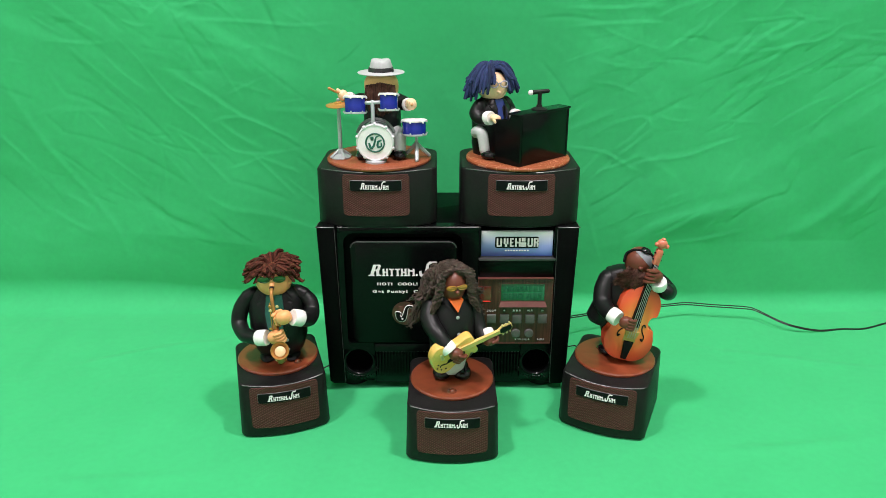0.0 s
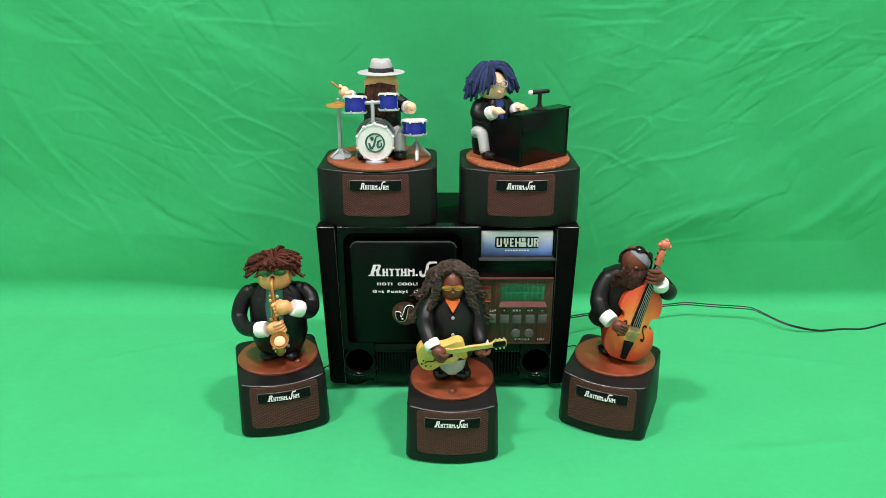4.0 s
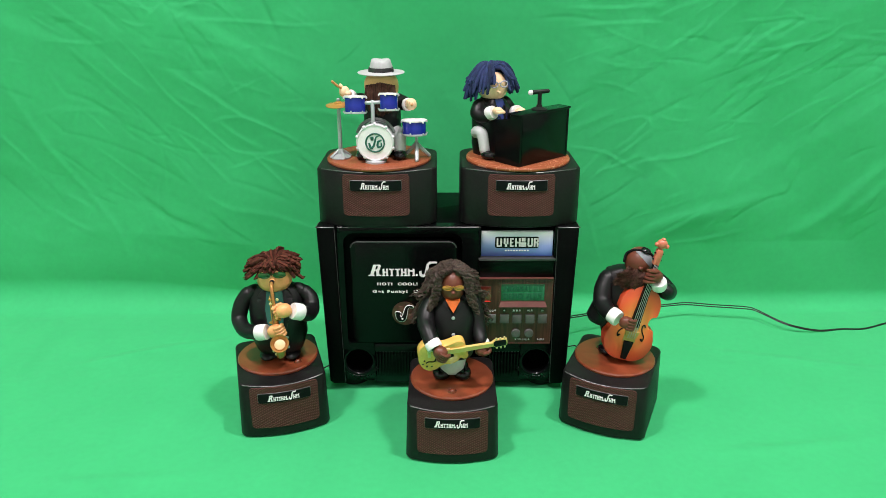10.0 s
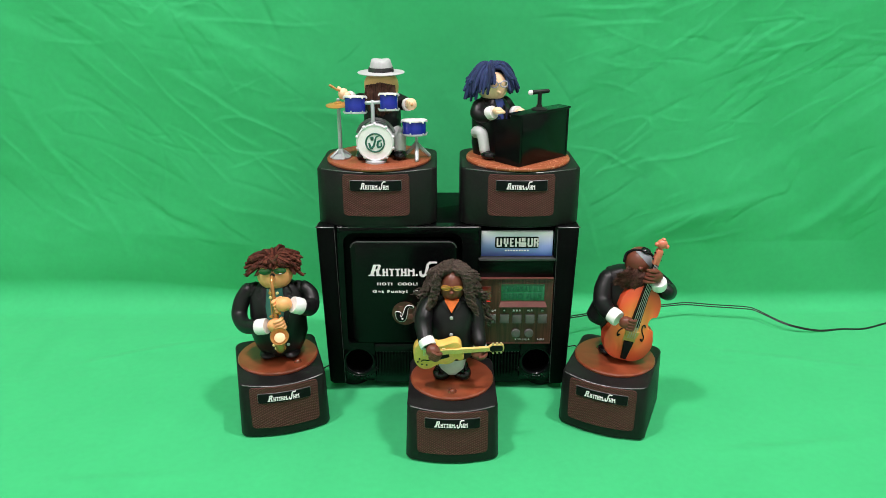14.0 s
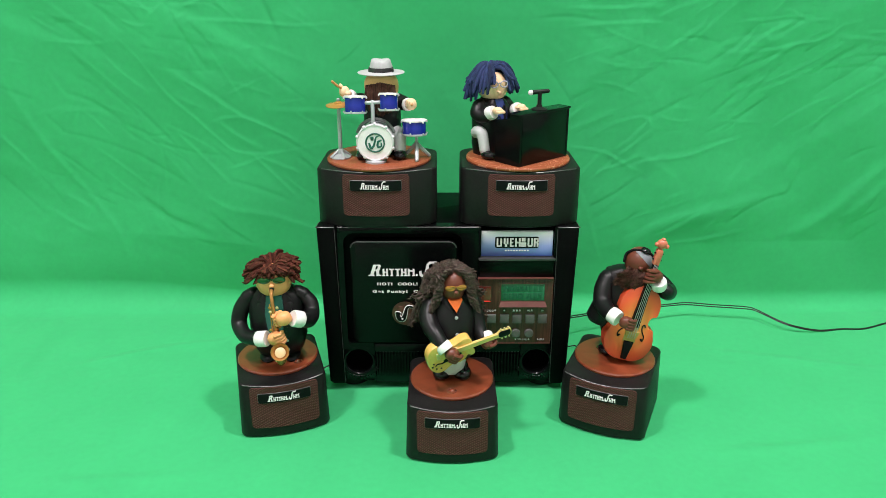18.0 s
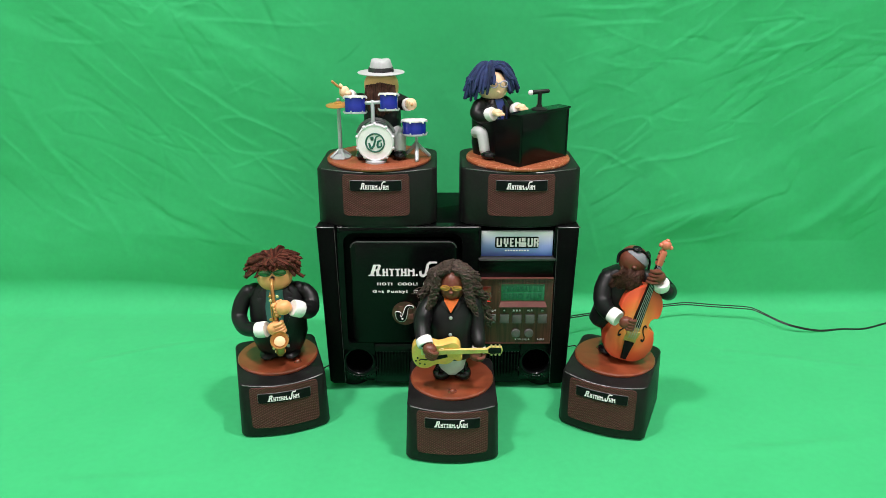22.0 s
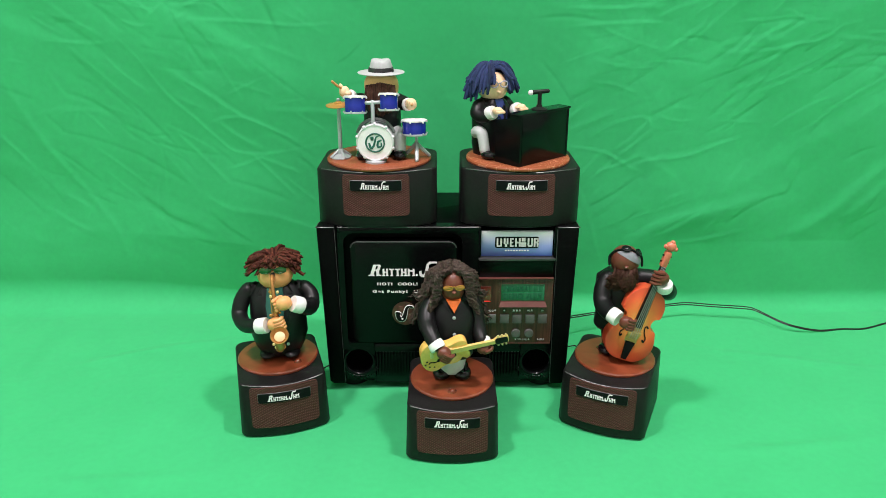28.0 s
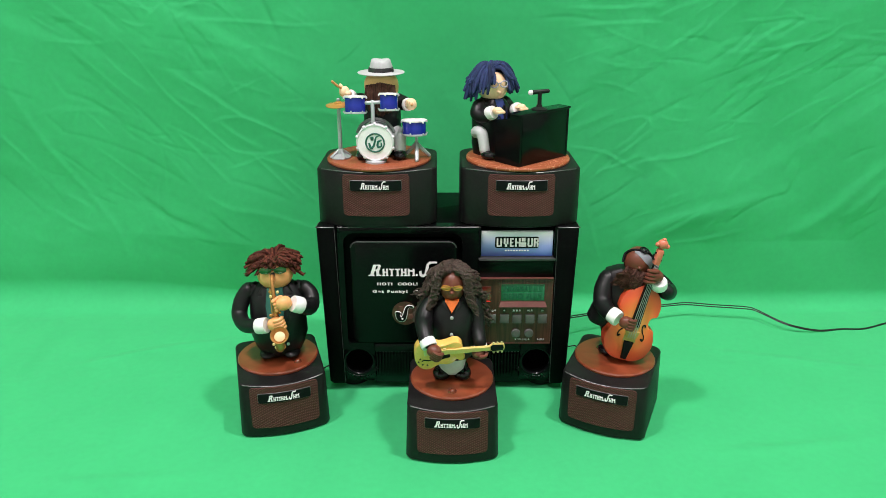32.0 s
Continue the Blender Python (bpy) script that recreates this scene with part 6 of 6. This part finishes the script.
        part("hoop" if not top else "drum_head", bm, SILVER if not top else DRUM_HEAD, shell, "pale lugged hoop" if not top else "white head and hoop")
    return shell


def drum_kit():
    kick = thing("bass_drum", DRUM_BASE, "toy bass drum with white front head and two blue toms", "drum", "toy drum kit")
    m = pose(-0.0008, -0.0265, 0.0238, 90, 0, 0)
    bm = bmesh.new()
    lathe(bm, [(0.0192, -0.022), (0.0195, 0.008)], seg=40, m=m)
    part("drum_shell", bm, SILVER, kick, "silver-grey shell")
    bm = bmesh.new()
    lathe(bm, [(0.0, 0.0085), (0.0194, 0.0085), (0.0194, 0.0101), (0.0, 0.0101)], seg=48, m=m)
    head = part("front_head", bm, DRUM_HEAD, kick, "white front head")
    bm = bmesh.new()
    lathe(bm, [(0.0185, 0.0055), (0.0208, 0.0055), (0.0212, 0.0085), (0.0206, 0.0103), (0.0196, 0.0107), (0.0191, 0.0103), (0.0191, 0.009)], seg=48, m=m)
    for k in range(10):
        a = 2 * math.pi * (k + 0.5) / 10
        v = m @ Vector((0.0207 * math.cos(a), 0.0207 * math.sin(a), 0.0078))
        ball(bm, v, (0.0021, 0.0034, 0.0021), 0, 10)
    part("front_hoop", bm, PALE_GREY, kick, "pale grey lugged hoop")
    bm = bmesh.new()
    f = m @ Vector((0, 0, 0.0102))
    ring = [(f.x + 0.0102 * math.cos(a), f.y, f.z + 0.0102 * math.sin(a)) for a in [2 * math.pi * k / 32 for k in range(33)]]
    tube(bm, [(*q, 0.001) for q in ring], 0, 6, 1, False)
    part("emblem_ring", bm, TEAL, head, "dark teal ring")
    bm = bmesh.new()
    tube(bm, [(f.x - 0.0065, f.y, f.z - 0.001, 0.0011), (f.x - 0.0045, f.y, f.z - 0.006, 0.0016), (f.x - 0.0015, f.y, f.z - 0.003, 0.0013), (f.x + 0.001, f.y, f.z + 0.0055, 0.001), (f.x + 0.004, f.y, f.z + 0.0075, 0.0007)], 0, 6)
    tube(bm, [(f.x + 0.0068, f.y, f.z + 0.0028, 0.001), (f.x + 0.0035, f.y, f.z + 0.001, 0.0012), (f.x + 0.003, f.y, f.z - 0.0045, 0.0013), (f.x + 0.0068, f.y, f.z - 0.0038, 0.001), (f.x + 0.007, f.y, f.z - 0.001, 0.001)], 0, 6)
    box(bm, (f.x - 0.0032, f.y, f.z + 0.0045), (0.0034, 0.001, 0.0042), 0.0003)
    part("emblem", bm, TEAL, head, "dark teal curled mark")
    bm = bmesh.new()
    lathe(bm, [(0.012, 0.0), (0.012, 0.0022), (0.009, 0.0035), (0.007, 0.006)], (-0.0012, -0.029, 0.0), 24)
    part("drum_foot", bm, SILVER, kick)
    bm = bmesh.new()
    tube(bm, [(-0.003, -0.027, 0.043, 0.0022), (-0.0035, -0.024, 0.067, 0.0022)], 0, 10, 2)
    tube(bm, [(-0.0135, -0.024, 0.0655, 0.0021), (0.008, -0.024, 0.0665, 0.0021)], 0, 10, 2)
    arc = [(-0.0012 + 0.0218 * math.sin(a), -0.02, 0.0252 + 0.0218 * math.cos(a)) for a in [radians(-70 + 10 * k) for k in range(15)]]
    part("tom_mount", bm, SILVER, kick, "silver-grey tom holder")
    bm = bmesh.new()
    tube(bm, [(*q, 0.0019) for q in arc], 0, 8, 2)
    part("shell_hoop", bm, DARK_SILVER, kick, "dark grey hoop behind the head")
    small_drum(kick, (-0.0228, -0.023, 0.0635), 0.0115, 0.0165, -9)
    small_drum(kick, (0.0146, -0.0225, 0.0665), 0.01, 0.0165, -9)
    snare = thing("snare_drum", DRUM_BASE @ Matrix.Translation((0.0445, -0.0125, 0)), "toy blue snare drum on a grey tripod", "drum", "toy drum kit")
    small_drum(snare, (-0.0025, 0, 0.0362), 0.0135, 0.0145, -5)
    bm = bmesh.new()
    tube(bm, [(0, 0, 0.028, 0.0018), (0, 0, 0.008, 0.002)], 0, 10, 2)
    part("stand_post", bm, SILVER, snare)
    for k in range(3):
        a = radians(-88 + 120 * k)
        bm = bmesh.new()
        tube(bm, [(0, 0, 0.0175, 0.0026), (0.008 * math.cos(a), 0.008 * math.sin(a), 0.0098, 0.0024), (0.0165 * math.cos(a), 0.0165 * math.sin(a), 0.0022, 0.0022)], 0, 8, 3)
        part("leg", bm, SILVER, snare)
    stand = thing("cymbal_stand", DRUM_BASE @ Matrix.Translation((-0.0435, -0.008, 0)), "toy gold cymbal on a silver-grey stand", "cymbal", "toy drum kit")
    bm = bmesh.new()
    lathe(bm, [(0.0118, 0), (0.0118, 0.0012), (0.0085, 0.0035), (0.0042, 0.0055), (0.0038, 0.0098), (0.003, 0.0104), (0.0, 0.0105)], seg=26)
    for k in range(4):
        a = radians(30 + 90 * k)
        tube(bm, [(0.003 * math.cos(a), 0.003 * math.sin(a), 0.0085, 0.0016), (0.0115 * math.cos(a), 0.0115 * math.sin(a), 0.0016, 0.0018)], 0, 8, 2)
    part("base", bm, SILVER, stand)
    bm = bmesh.new()
    tube(bm, [(0, 0, 0.008, 0.0023), (0, 0, 0.035, 0.0023), (0, 0, 0.061, 0.002)], 0, 12, 2)
    part("pole", bm, SILVER, stand)
    bm = bmesh.new()
    lathe(bm, [(0.0142, 0.0), (0.0143, 0.0004), (0.009, 0.0016), (0.0045, 0.0024), (0.0038, 0.0038), (0.0012, 0.0045), (0.0012, 0.0022), (0.0085, 0.0008)], seg=32, m=pose(0, 0, 0.0605, 6, -2, 0))
    part("cymbal", bm, GOLD, stand, "thin gold cymbal")
    bm = bmesh.new()
    lathe(bm, [(0.0011, 0), (0.0011, 0.0035), (0.0019, 0.004), (0.0017, 0.006), (0, 0.0065)], (0, 0, 0.062), 12)
    part("wing_nut", bm, SILVER, stand)


# ---- keyboard player and keyboard
KEYS_BASE = KEYS_AT @ Matrix.Translation((0, 0, 0.0704))


def keyboard_player():
    mats = [COAT, PALE_SKIN, HAIR_BLUE, BLUE_SHIRT, CLEAR_FRAME, SHOE, GREYPANT, SILVER]
    bm = bmesh.new()
    torso = [(0.0, 0.0195, 0.018, 0.002), (0.012, 0.0215, 0.02, 0.002), (0.03, 0.0225, 0.02, 0.001), (0.045, 0.0235, 0.0195, 0.001), (0.055, 0.0225, 0.017, 0.001), (0.062, 0.0165, 0.0135, 0.001), (0.067, 0.011, 0.01, 0.001)]
    stack(bm, torso, 0)
    rings(bm, [[(x * k, yy + d, z) for x, yy, z in ((-0.006, -0.0115, 0.0645), (0.006, -0.0115, 0.0645), (0.007, -0.0188, 0.05), (0.005, -0.0198, 0.034), (-0.005, -0.0198, 0.034), (-0.007, -0.0188, 0.05))] for d, k in ((0.003, 1), (-0.0008, 0.96))], 3)
    lapels(bm, torso, ((0.066, 0.005, 0.0085), (0.0605, 0.006, 0.0138), (0.059, 0.006, 0.0112), (0.058, 0.0058, 0.0138), (0.048, 0.0042, 0.009), (0.04, 0.0004, 0.002)), 0, 0.0017)
    lathe(bm, [(0.0018, 0), (0.0018, 0.0006), (0, 0.001)], m=pose(0.0085, -0.0185, 0.039, 90, 0, 0), seg=12, mi=7)
    # legs: the near one folded on the stool
    for s in (-1, 1):
        tube(bm, [(s * 0.021, 0.002, 0.0265, 0.007), (s * 0.0242, -0.0065, 0.0295, 0.007), (s * 0.0242, -0.013, 0.0262, 0.0064), (s * 0.0238, -0.0175, 0.009, 0.006)], 6, 14)
        ball(bm, (s * 0.0238, -0.0235, 0.0048), (0.0066, 0.0112, 0.0052), 5, 16)
    fig, at = figurine("keyboard_player", bm, mats, None, "toy keyboard player with navy yarn locks and spectacles")
    bm = bmesh.new()
    ball(bm, (0, 0, 0.0785), (0.0175, 0.0175, 0.0165), 0, 24, power=0.85)
    ball(bm, (0, -0.018, 0.0735), (0.0024, 0.0026, 0.002), 0, 10)
    glasses(bm, (0, -0.0185, 0.0825), 0.0062, 0.0047, 2, None, 0, 0.75)
    main, bm = bm, bmesh.new()
    rnd = random.Random(21)
    for i in range(215):
        a = rnd.uniform(-math.pi, math.pi)
        ca, sa = math.cos(a), math.sin(a)
        da = abs(((a + math.pi / 2 + math.pi) % (2 * math.pi)) - math.pi)
        if da < (0.5 if ca < 0 else 0.68):
            continue
        r0 = 0.001 + 0.006 * rnd.random()
        q = rnd.random()
        out = (0.0225 + 0.0075 * q) * (0.86 if da < 1.05 else 1.0) * (0.92 if ca > 0 else 0.98)
        low = rnd.uniform(0.0635, 0.088) if ca < 0 else rnd.uniform(0.0685, 0.09)
        if da < 0.95 and ca < 0:
            low += 0.005
        tw = rnd.uniform(-0.28, 0.28)
        cb, sb = math.cos(a + tw), math.sin(a + tw)
        up = 0.001 + 0.0035 * rnd.random()
        tube(bm, [(r0 * ca, r0 * sa + 0.001, 0.0975 + 0.002 * q, 0.0015), (out * 0.5 * ca, out * 0.5 * sa, 0.1 - 0.001 * q + up, 0.0022), (out * 0.86 * cb, out * 0.86 * sb, 0.0905 - 0.003 * q + up, 0.0023), (out * (1.0 + 0.18 * rnd.random()) * cb, out * 1.05 * sb, low, 0.0015)], 0, 7, 4)
    # short fringe parted over the forehead
    for i in range(14):
        s = -1 if i % 2 else 1
        q = rnd.random()
        x1 = s * (0.0075 + 0.0085 * q)
        tube(bm, [(s * 0.001, -0.002, 0.0985, 0.0015), (0.55 * x1, -0.0115, 0.0985 + 0.001 * rnd.random(), 0.002), (x1, -0.0178 + 0.004 * q, 0.0925 - 0.002 * q, 0.002), (x1 * 1.12 + s * 0.002, -0.0182 + 0.006 * q, 0.0905 - 0.006 * q, 0.0012)], 0, 7, 4)
    ball(bm, (0, 0.0062, 0.085), (0.0182, 0.0158, 0.0138), 0, 18)
    hair, bm = bm, main
    head = repivot(part("head", bm, [PALE_SKIN, HAIR_BLUE, CLEAR_FRAME], fig, "round pale head with spectacles"), (0, 0, 0.066))
    locks = part("hair", hair, HAIR_BLUE, head, "navy blue yarn locks", kind="stuff")
    locks.matrix_basis = Matrix.Translation((0, 0, -0.066))
    arms = []
    for s in (-1, 1):
        bm = bmesh.new()
        tube(bm, [(s * 0.0185, 0.0, 0.0575, 0.0085), (s * 0.024, -0.003, 0.05, 0.0085), (s * 0.0225, -0.0125, 0.0475, 0.0078), (s * 0.02, -0.019, 0.0505, 0.0072)], 0, 14)
        cuff(bm, (s * 0.0199, -0.0175, 0.0505), (s * 0.0183, -0.0255, 0.0538), 0.0078, 1)
        ball(bm, (s * 0.0175, -0.0305, 0.0562), (0.0056, 0.0062, 0.0042), 2, 14, (-8, 0, s * 6))
        for q in range(4):
            ball(bm, (s * 0.0172 + 0.0027 * (q - 1.5), -0.0365 + 0.0006 * abs(q - 1.2), 0.0552), (0.0015, 0.0042, 0.0018), 2, 8, (8, 0, 0))
        ball(bm, (s * 0.0118, -0.0305, 0.0565), (0.0015, 0.0036, 0.0017), 2, 8, (0, 0, s * 12))
        arms.append(repivot(part("near_arm" if s < 0 else "far_arm", bm, [COAT, WHITE, PALE_SKIN], fig, "black sleeve with white cuff and pale hand"), (s * 0.02, 0.0, 0.0535)))
    return fig, head, arms


def keyboard():
    """An upright stage keyboard: gloss black case, sloping top, key shelf on the player's side."""
    turn = math.degrees(math.atan2(0.0544, 0.0607))
    k = thing("stage_keyboard", KEYS_BASE @ pose(0.0265, -0.027, 0, 0, 0, turn), "glossy black toy stage keyboard with a tall case", "keyboard")
    L, D, H = 0.0815, 0.0375, 0.056
    bm = bmesh.new()
    box(bm, (0, 0.0025, H / 2), (L - 0.003, 0.005, H), 0.0008)
    part("front_panel", bm, GLOSS, k, "tall glossy front panel")
    for s in (-1, 1):
        bm = bmesh.new()
        ln = [(0.0, 0.0), (D, 0.0), (D, H * 0.86), (D * 0.45, H * 0.9), (D * 0.4, H), (0.0, H)]
        rings(bm, [[(s * (L / 2 - o), yy, z) for yy, z in ln] for o in (0.004, 0.0004, 0.0)])
        part("side_panel", bm, GLOSS, k, "glossy side panel")
    bm = bmesh.new()
    box(bm, (0, D * 0.21, H + 0.0008), (L + 0.003, D * 0.48, 0.0026), 0.0008)
    part("top", bm, GLOSS, k)
    bm = bmesh.new()
    box(bm, (0, D * 0.69, H * 0.69), (L - 0.009, D * 0.56, 0.004), 0.0005)
    part("key_shelf", bm, GLOSS, k)
    n = 18
    for i in range(n):
        bm = bmesh.new()
        w = (L - 0.011) / n
        box(bm, (-(L - 0.011) / 2 + w * (i + 0.5), D * 0.72, H * 0.75 - 0.0005), (w * 0.9, D * 0.46, 0.0024), 0.0003)
        part("piano_key", bm, WHITE, k)
    mic = thing("microphone", KEYS_BASE @ pose(0.0195, -0.022, H + 0.0021, 0, 0, 0), "small black microphone with white tip on a stand", "microphone")
    bm = bmesh.new()
    lathe(bm, [(0.0088, 0), (0.0088, 0.001), (0.0062, 0.0021), (0.0036, 0.0032), (0.003, 0.0055)], seg=22)
    part("base", bm, BLACK, mic)
    bm = bmesh.new()
    tube(bm, [(0, 0, 0.002, 0.0024), (0, 0, 0.0185, 0.0024)], 0, 12, 2)
    part("post", bm, BLACK, mic)
    bm = bmesh.new()
    tube(bm, [(-0.008, 0, 0.0188, 0.0026), (0.009, 0.001, 0.0202, 0.0023)], 0, 12, 3)
    part("barrel", bm, BLACK, mic)
    bm = bmesh.new()
    ball(bm, (-0.0098, 0, 0.0186), (0.0033, 0.003, 0.003), 0, 14)
    part("tip", bm, WHITE, mic, "white tip")


guitar_fig, strum_arm, guitar_part, guitar_home = guitarist()
sax_fig, sax_arms = saxophonist()
bass_fig, bass_torso, pluck_arm, bass_part, bass_home = bassist()
drum_fig, snare_arm, cymbal_arm = drummer()
drum_kit()
key_fig, key_head, key_arms = keyboard_player()
keyboard()


# ---------------------------------------------------------------- what moves
def eased(values, step=0.5):
    return [(i * step, v) for i, v in enumerate(values)]


def taps(strikes, rest=0.0, rise=0.13):
    """Rows of (seconds, amount): at rest between strikes of (seconds, amount)."""
    rows = [(0.0, rest)]
    for t, v in strikes:
        if t - rise > rows[-1][0] + 0.03:
            rows.append((t - rise, rest))
        if t > rows[-1][0]:
            rows.append((t, v))
        else:
            rows[-1] = (t, v)
        rows.append((t + rise, rest))
    rows = [r for r in rows if r[0] < 31.97]
    return rows + [(32.0, rest)]


def motions():
    # how far the guitar player has turned, every half second
    g = [1, .87, .6, .34, 0, 0, 0, .05, .3, .55, .72, .9, 1, .6, .35, .14, .1, 0, 0, 0, .35, .9, 1, 1, 1, .72, .38, .24, .1, 0, 0, 0, .07,
         .21, .38, .58, .8, .92, 1, .7, .45, .24, .14, .1, 0, 0, .21, .7, .9, 1, 1, 1, 1, .85, .6, .5, .48, .14, 0, 0, .5, .9, 1, .7, .14]
    walk(guitar_fig, [(t, GUITAR_AT @ pose(0, 0, 0.07, 0, 0, -5 + 21 * p)) for t, p in eased(g)])
    walk(guitar_part, [(t, pose(0.0055 * p, 0, 0.0) @ guitar_home @ pose(0, 0, 0, 0, -13 * p, 5 * p)) for t, p in eased(g)])
    j = strum_arm.matrix_basis.copy()
    walk(strum_arm, [(t, j @ pose(0, 0, 0, 11 * p, 0, 17 * p)) for t, p in eased(g)])
    # how far the saxophone player leans forward
    s = [.86, .18, .06, .67, .92, .98, .67, .06, .3, .8, .97, .98, .43, 0, .24, .92, .95, .92, .24, .06, .49, .49, .49, .98, .98, .92, .37, .06, .12, .67, .92, .9, .5,
         .06, .12, .8, .93, .98, .31, 0, .24, .92, .93, .8, .31, 0, .49, .92, .92, .67, .06, .12, .6, .92, .95, .67, .06, 0, .18, .61, .98, .98, .98, .61, .06]
    walk(sax_fig, [(t, SAX_BASE @ pose(0, 0.012, 0.004, -5 + 10 * p, 0, 0) @ Matrix.Translation((0, -0.012, -0.004))) for t, p in eased(s)])
    for held in sax_arms:
        j2 = held.matrix_basis.copy()
        walk(held, [(t, pose(0, 0, 0.0042 - 0.0055 * p) @ j2) for t, p in eased(s)])
    # how far the double bass player leans away from the neck
    b = [0, .56, .88, 1.02, .92, .43, .07, 0, .3, .8, .98, .74, .19, 0, .25, .74, .93, .98, .68, .25, 0, 0, .5, .87, .98, .98, .62, .13, 0, 0, .3, .75, 1,
         .92, .56, 0, 0, .19, .8, .98, .98, .68, .13, 0, .43, .92, 1.03, .8, .13, 0, 0, .5, .8, 1, 1.03, 1.03, .98, .92, .37, 0, .19, .87, .98, .74, .07]
    walk(bass_fig, [(0.0, BASS_BASE), (32.0, BASS_BASE)])
    j3 = bass_torso.matrix_basis.copy()
    walk(bass_torso, [(t, j3 @ pose(0, 0, 0, 0, 10 - 19 * p, 0)) for t, p in eased(b)])
    walk(bass_part, [(t, bass_home @ pose(0, 0, 0, 0, 4.2 * p - 4.4, 0)) for t, p in eased(b)])
    j4 = pluck_arm.matrix_basis.copy()
    pl = [(0.1, .9), (0.7, .5), (1.1, .8), (1.2, .7), (2.4, .6), (3.1, .7), (4.0, .8), (4.7, .8), (5.5, 1), (6.2, .5), (7.2, .6), (8.5, .6), (9.4, .5), (10.5, .45), (12.0, .3), (13.2, .7), (14.2, .6), (15.1, .8), (16.0, .7),
          (17.0, .75), (18.2, .6), (19.0, .55), (19.5, 1), (20.3, .5), (21.0, .3), (21.8, .6), (22.5, 1), (23.6, .5), (24.3, .6), (25.3, .6), (26.2, .8), (27.0, .7), (28.3, .6), (29.5, .75), (30.0, .45), (30.7, .6), (31.5, .2)]
    walk(pluck_arm, [(t, j4 @ pose(0, 0, 0, 7 * v, 9 * v, -4 * v)) for t, v in taps(pl)])
    # drummer: the snare hand strikes, the cymbal hand rides
    j5 = snare_arm.matrix_basis.copy()
    sn = [(0.4, .6), (0.9, .9), (2.0, .7), (2.9, .6), (3.95, .8), (4.9, .8), (5.3, .8), (6.3, 1), (7.4, .6), (7.9, 1), (9.0, 1), (10.5, 1), (11.6, .8), (12.6, .9), (13.7, .8), (14.7, .9), (15.8, .9), (16.7, .8), (17.8, 0.8), (18.6, .8),
          (19.5, .5), (20.4, .8), (21.5, .9), (23.0, .85), (24.3, .8), (25.3, .8), (26.4, .9), (27.4, .9), (28.4, .8), (29.4, .8), (30.0, .75), (31.4, .8)]
    walk(snare_arm, [(t, j5 @ pose(0, 0, 0, 18 * v - 9, 18 * v - 9, 0)) for t, v in taps(sn)])
    j6 = cymbal_arm.matrix_basis.copy()
    cy = [(0.0, 1), (0.9, .8), (1.15, .7), (2.0, 1), (2.6, .6), (3.3, .8), (4.1, .8), (4.9, .8), (5.7, .8), (6.1, .9), (7.05, 1), (7.6, .5), (8.1, .5), (9.0, .8), (9.6, .7), (10.3, .8), (11.4, .8), (12.2, .8), (13.0, .5), (14.0, .6), (14.9, .8), (15.6, .8),
          (16.4, .8), (17.3, .8), (18.3, .8), (19.3, .8), (20.5, .9), (21.4, .8), (22.4, .8), (23.0, .4), (23.7, .8), (24.6, .8), (25.4, .8), (26.2, .8), (27.0, .8), (28.4, .8), (29.3, .8), (30.0, .4), (30.5, .8), (31.0, .4), (31.6, .8)]
    walk(cymbal_arm, [(t, j6 @ pose(0, 0, 0, 3 * v, -11 * v, 0)) for t, v in taps(cy)])
    # keyboard player: hands dip to the keys, the head nods a little
    j7, j8, j9 = key_arms[0].matrix_basis.copy(), key_arms[1].matrix_basis.copy(), key_head.matrix_basis.copy()
    ne = [(0.0, 1), (2.0, .7), (3.4, .4), (4.2, .8), (5.1, .8), (6.0, .5), (6.3, 1), (7.1, 1), (8.2, .8), (9.3, .4), (10.4, .3), (11.3, .7), (12.5, .7), (13.4, .4), (14.3, .6), (15.2, .8), (16.2, .8), (17.3, .6), (18.4, .6), (19.5, .9), (20.6, .5),
          (22.0, .25), (23.3, .5), (24.2, .4), (25.0, .25), (25.5, .4), (26.4, .8), (27.2, .8), (28.4, .6), (29.5, .6), (30.6, .6), (31.5, .5)]
    walk(key_arms[0], [(t, j7 @ pose(0, 0, 0, 15 * v, 0, -6 * v)) for t, v in taps(ne)])
    fa = [(0.0, 1), (1.1, .4), (2.0, 1), (3.0, .3), (4.4, .7), (5.3, .7), (6.3, 1), (7.1, .8), (8.25, .7), (9.6, .5), (10.0, .4), (11.0, .5), (12.5, .7), (14.0, .5), (15.4, .7), (16.3, .7), (17.5, .5), (19.0, .5), (19.5, .9), (21.2, .5), (23.0, .5), (24.4, .5), (25.4, .5), (26.6, .7), (27.4, .7), (28.6, .5), (29.6, .5), (31.0, .5)]
    walk(key_arms[1], [(t, j8 @ pose(0, 0, 0, 20 * v, 0, 0)) for t, v in taps(fa)])
    walk(key_head, [(t, j9 @ pose(0, 0, 0, 0, 0, -15 + 2.0 * math.sin(t * 5.6) * math.sin(t * 0.9))) for t in [0.5 * i for i in range(65)]])


for fig_, at_ in ((drum_fig, DRUM_BASE), (key_fig, KEYS_BASE @ pose(-0.0305, 0.0165, 0, 0, 0, 36))):
    fig_.matrix_world = at_
motions()
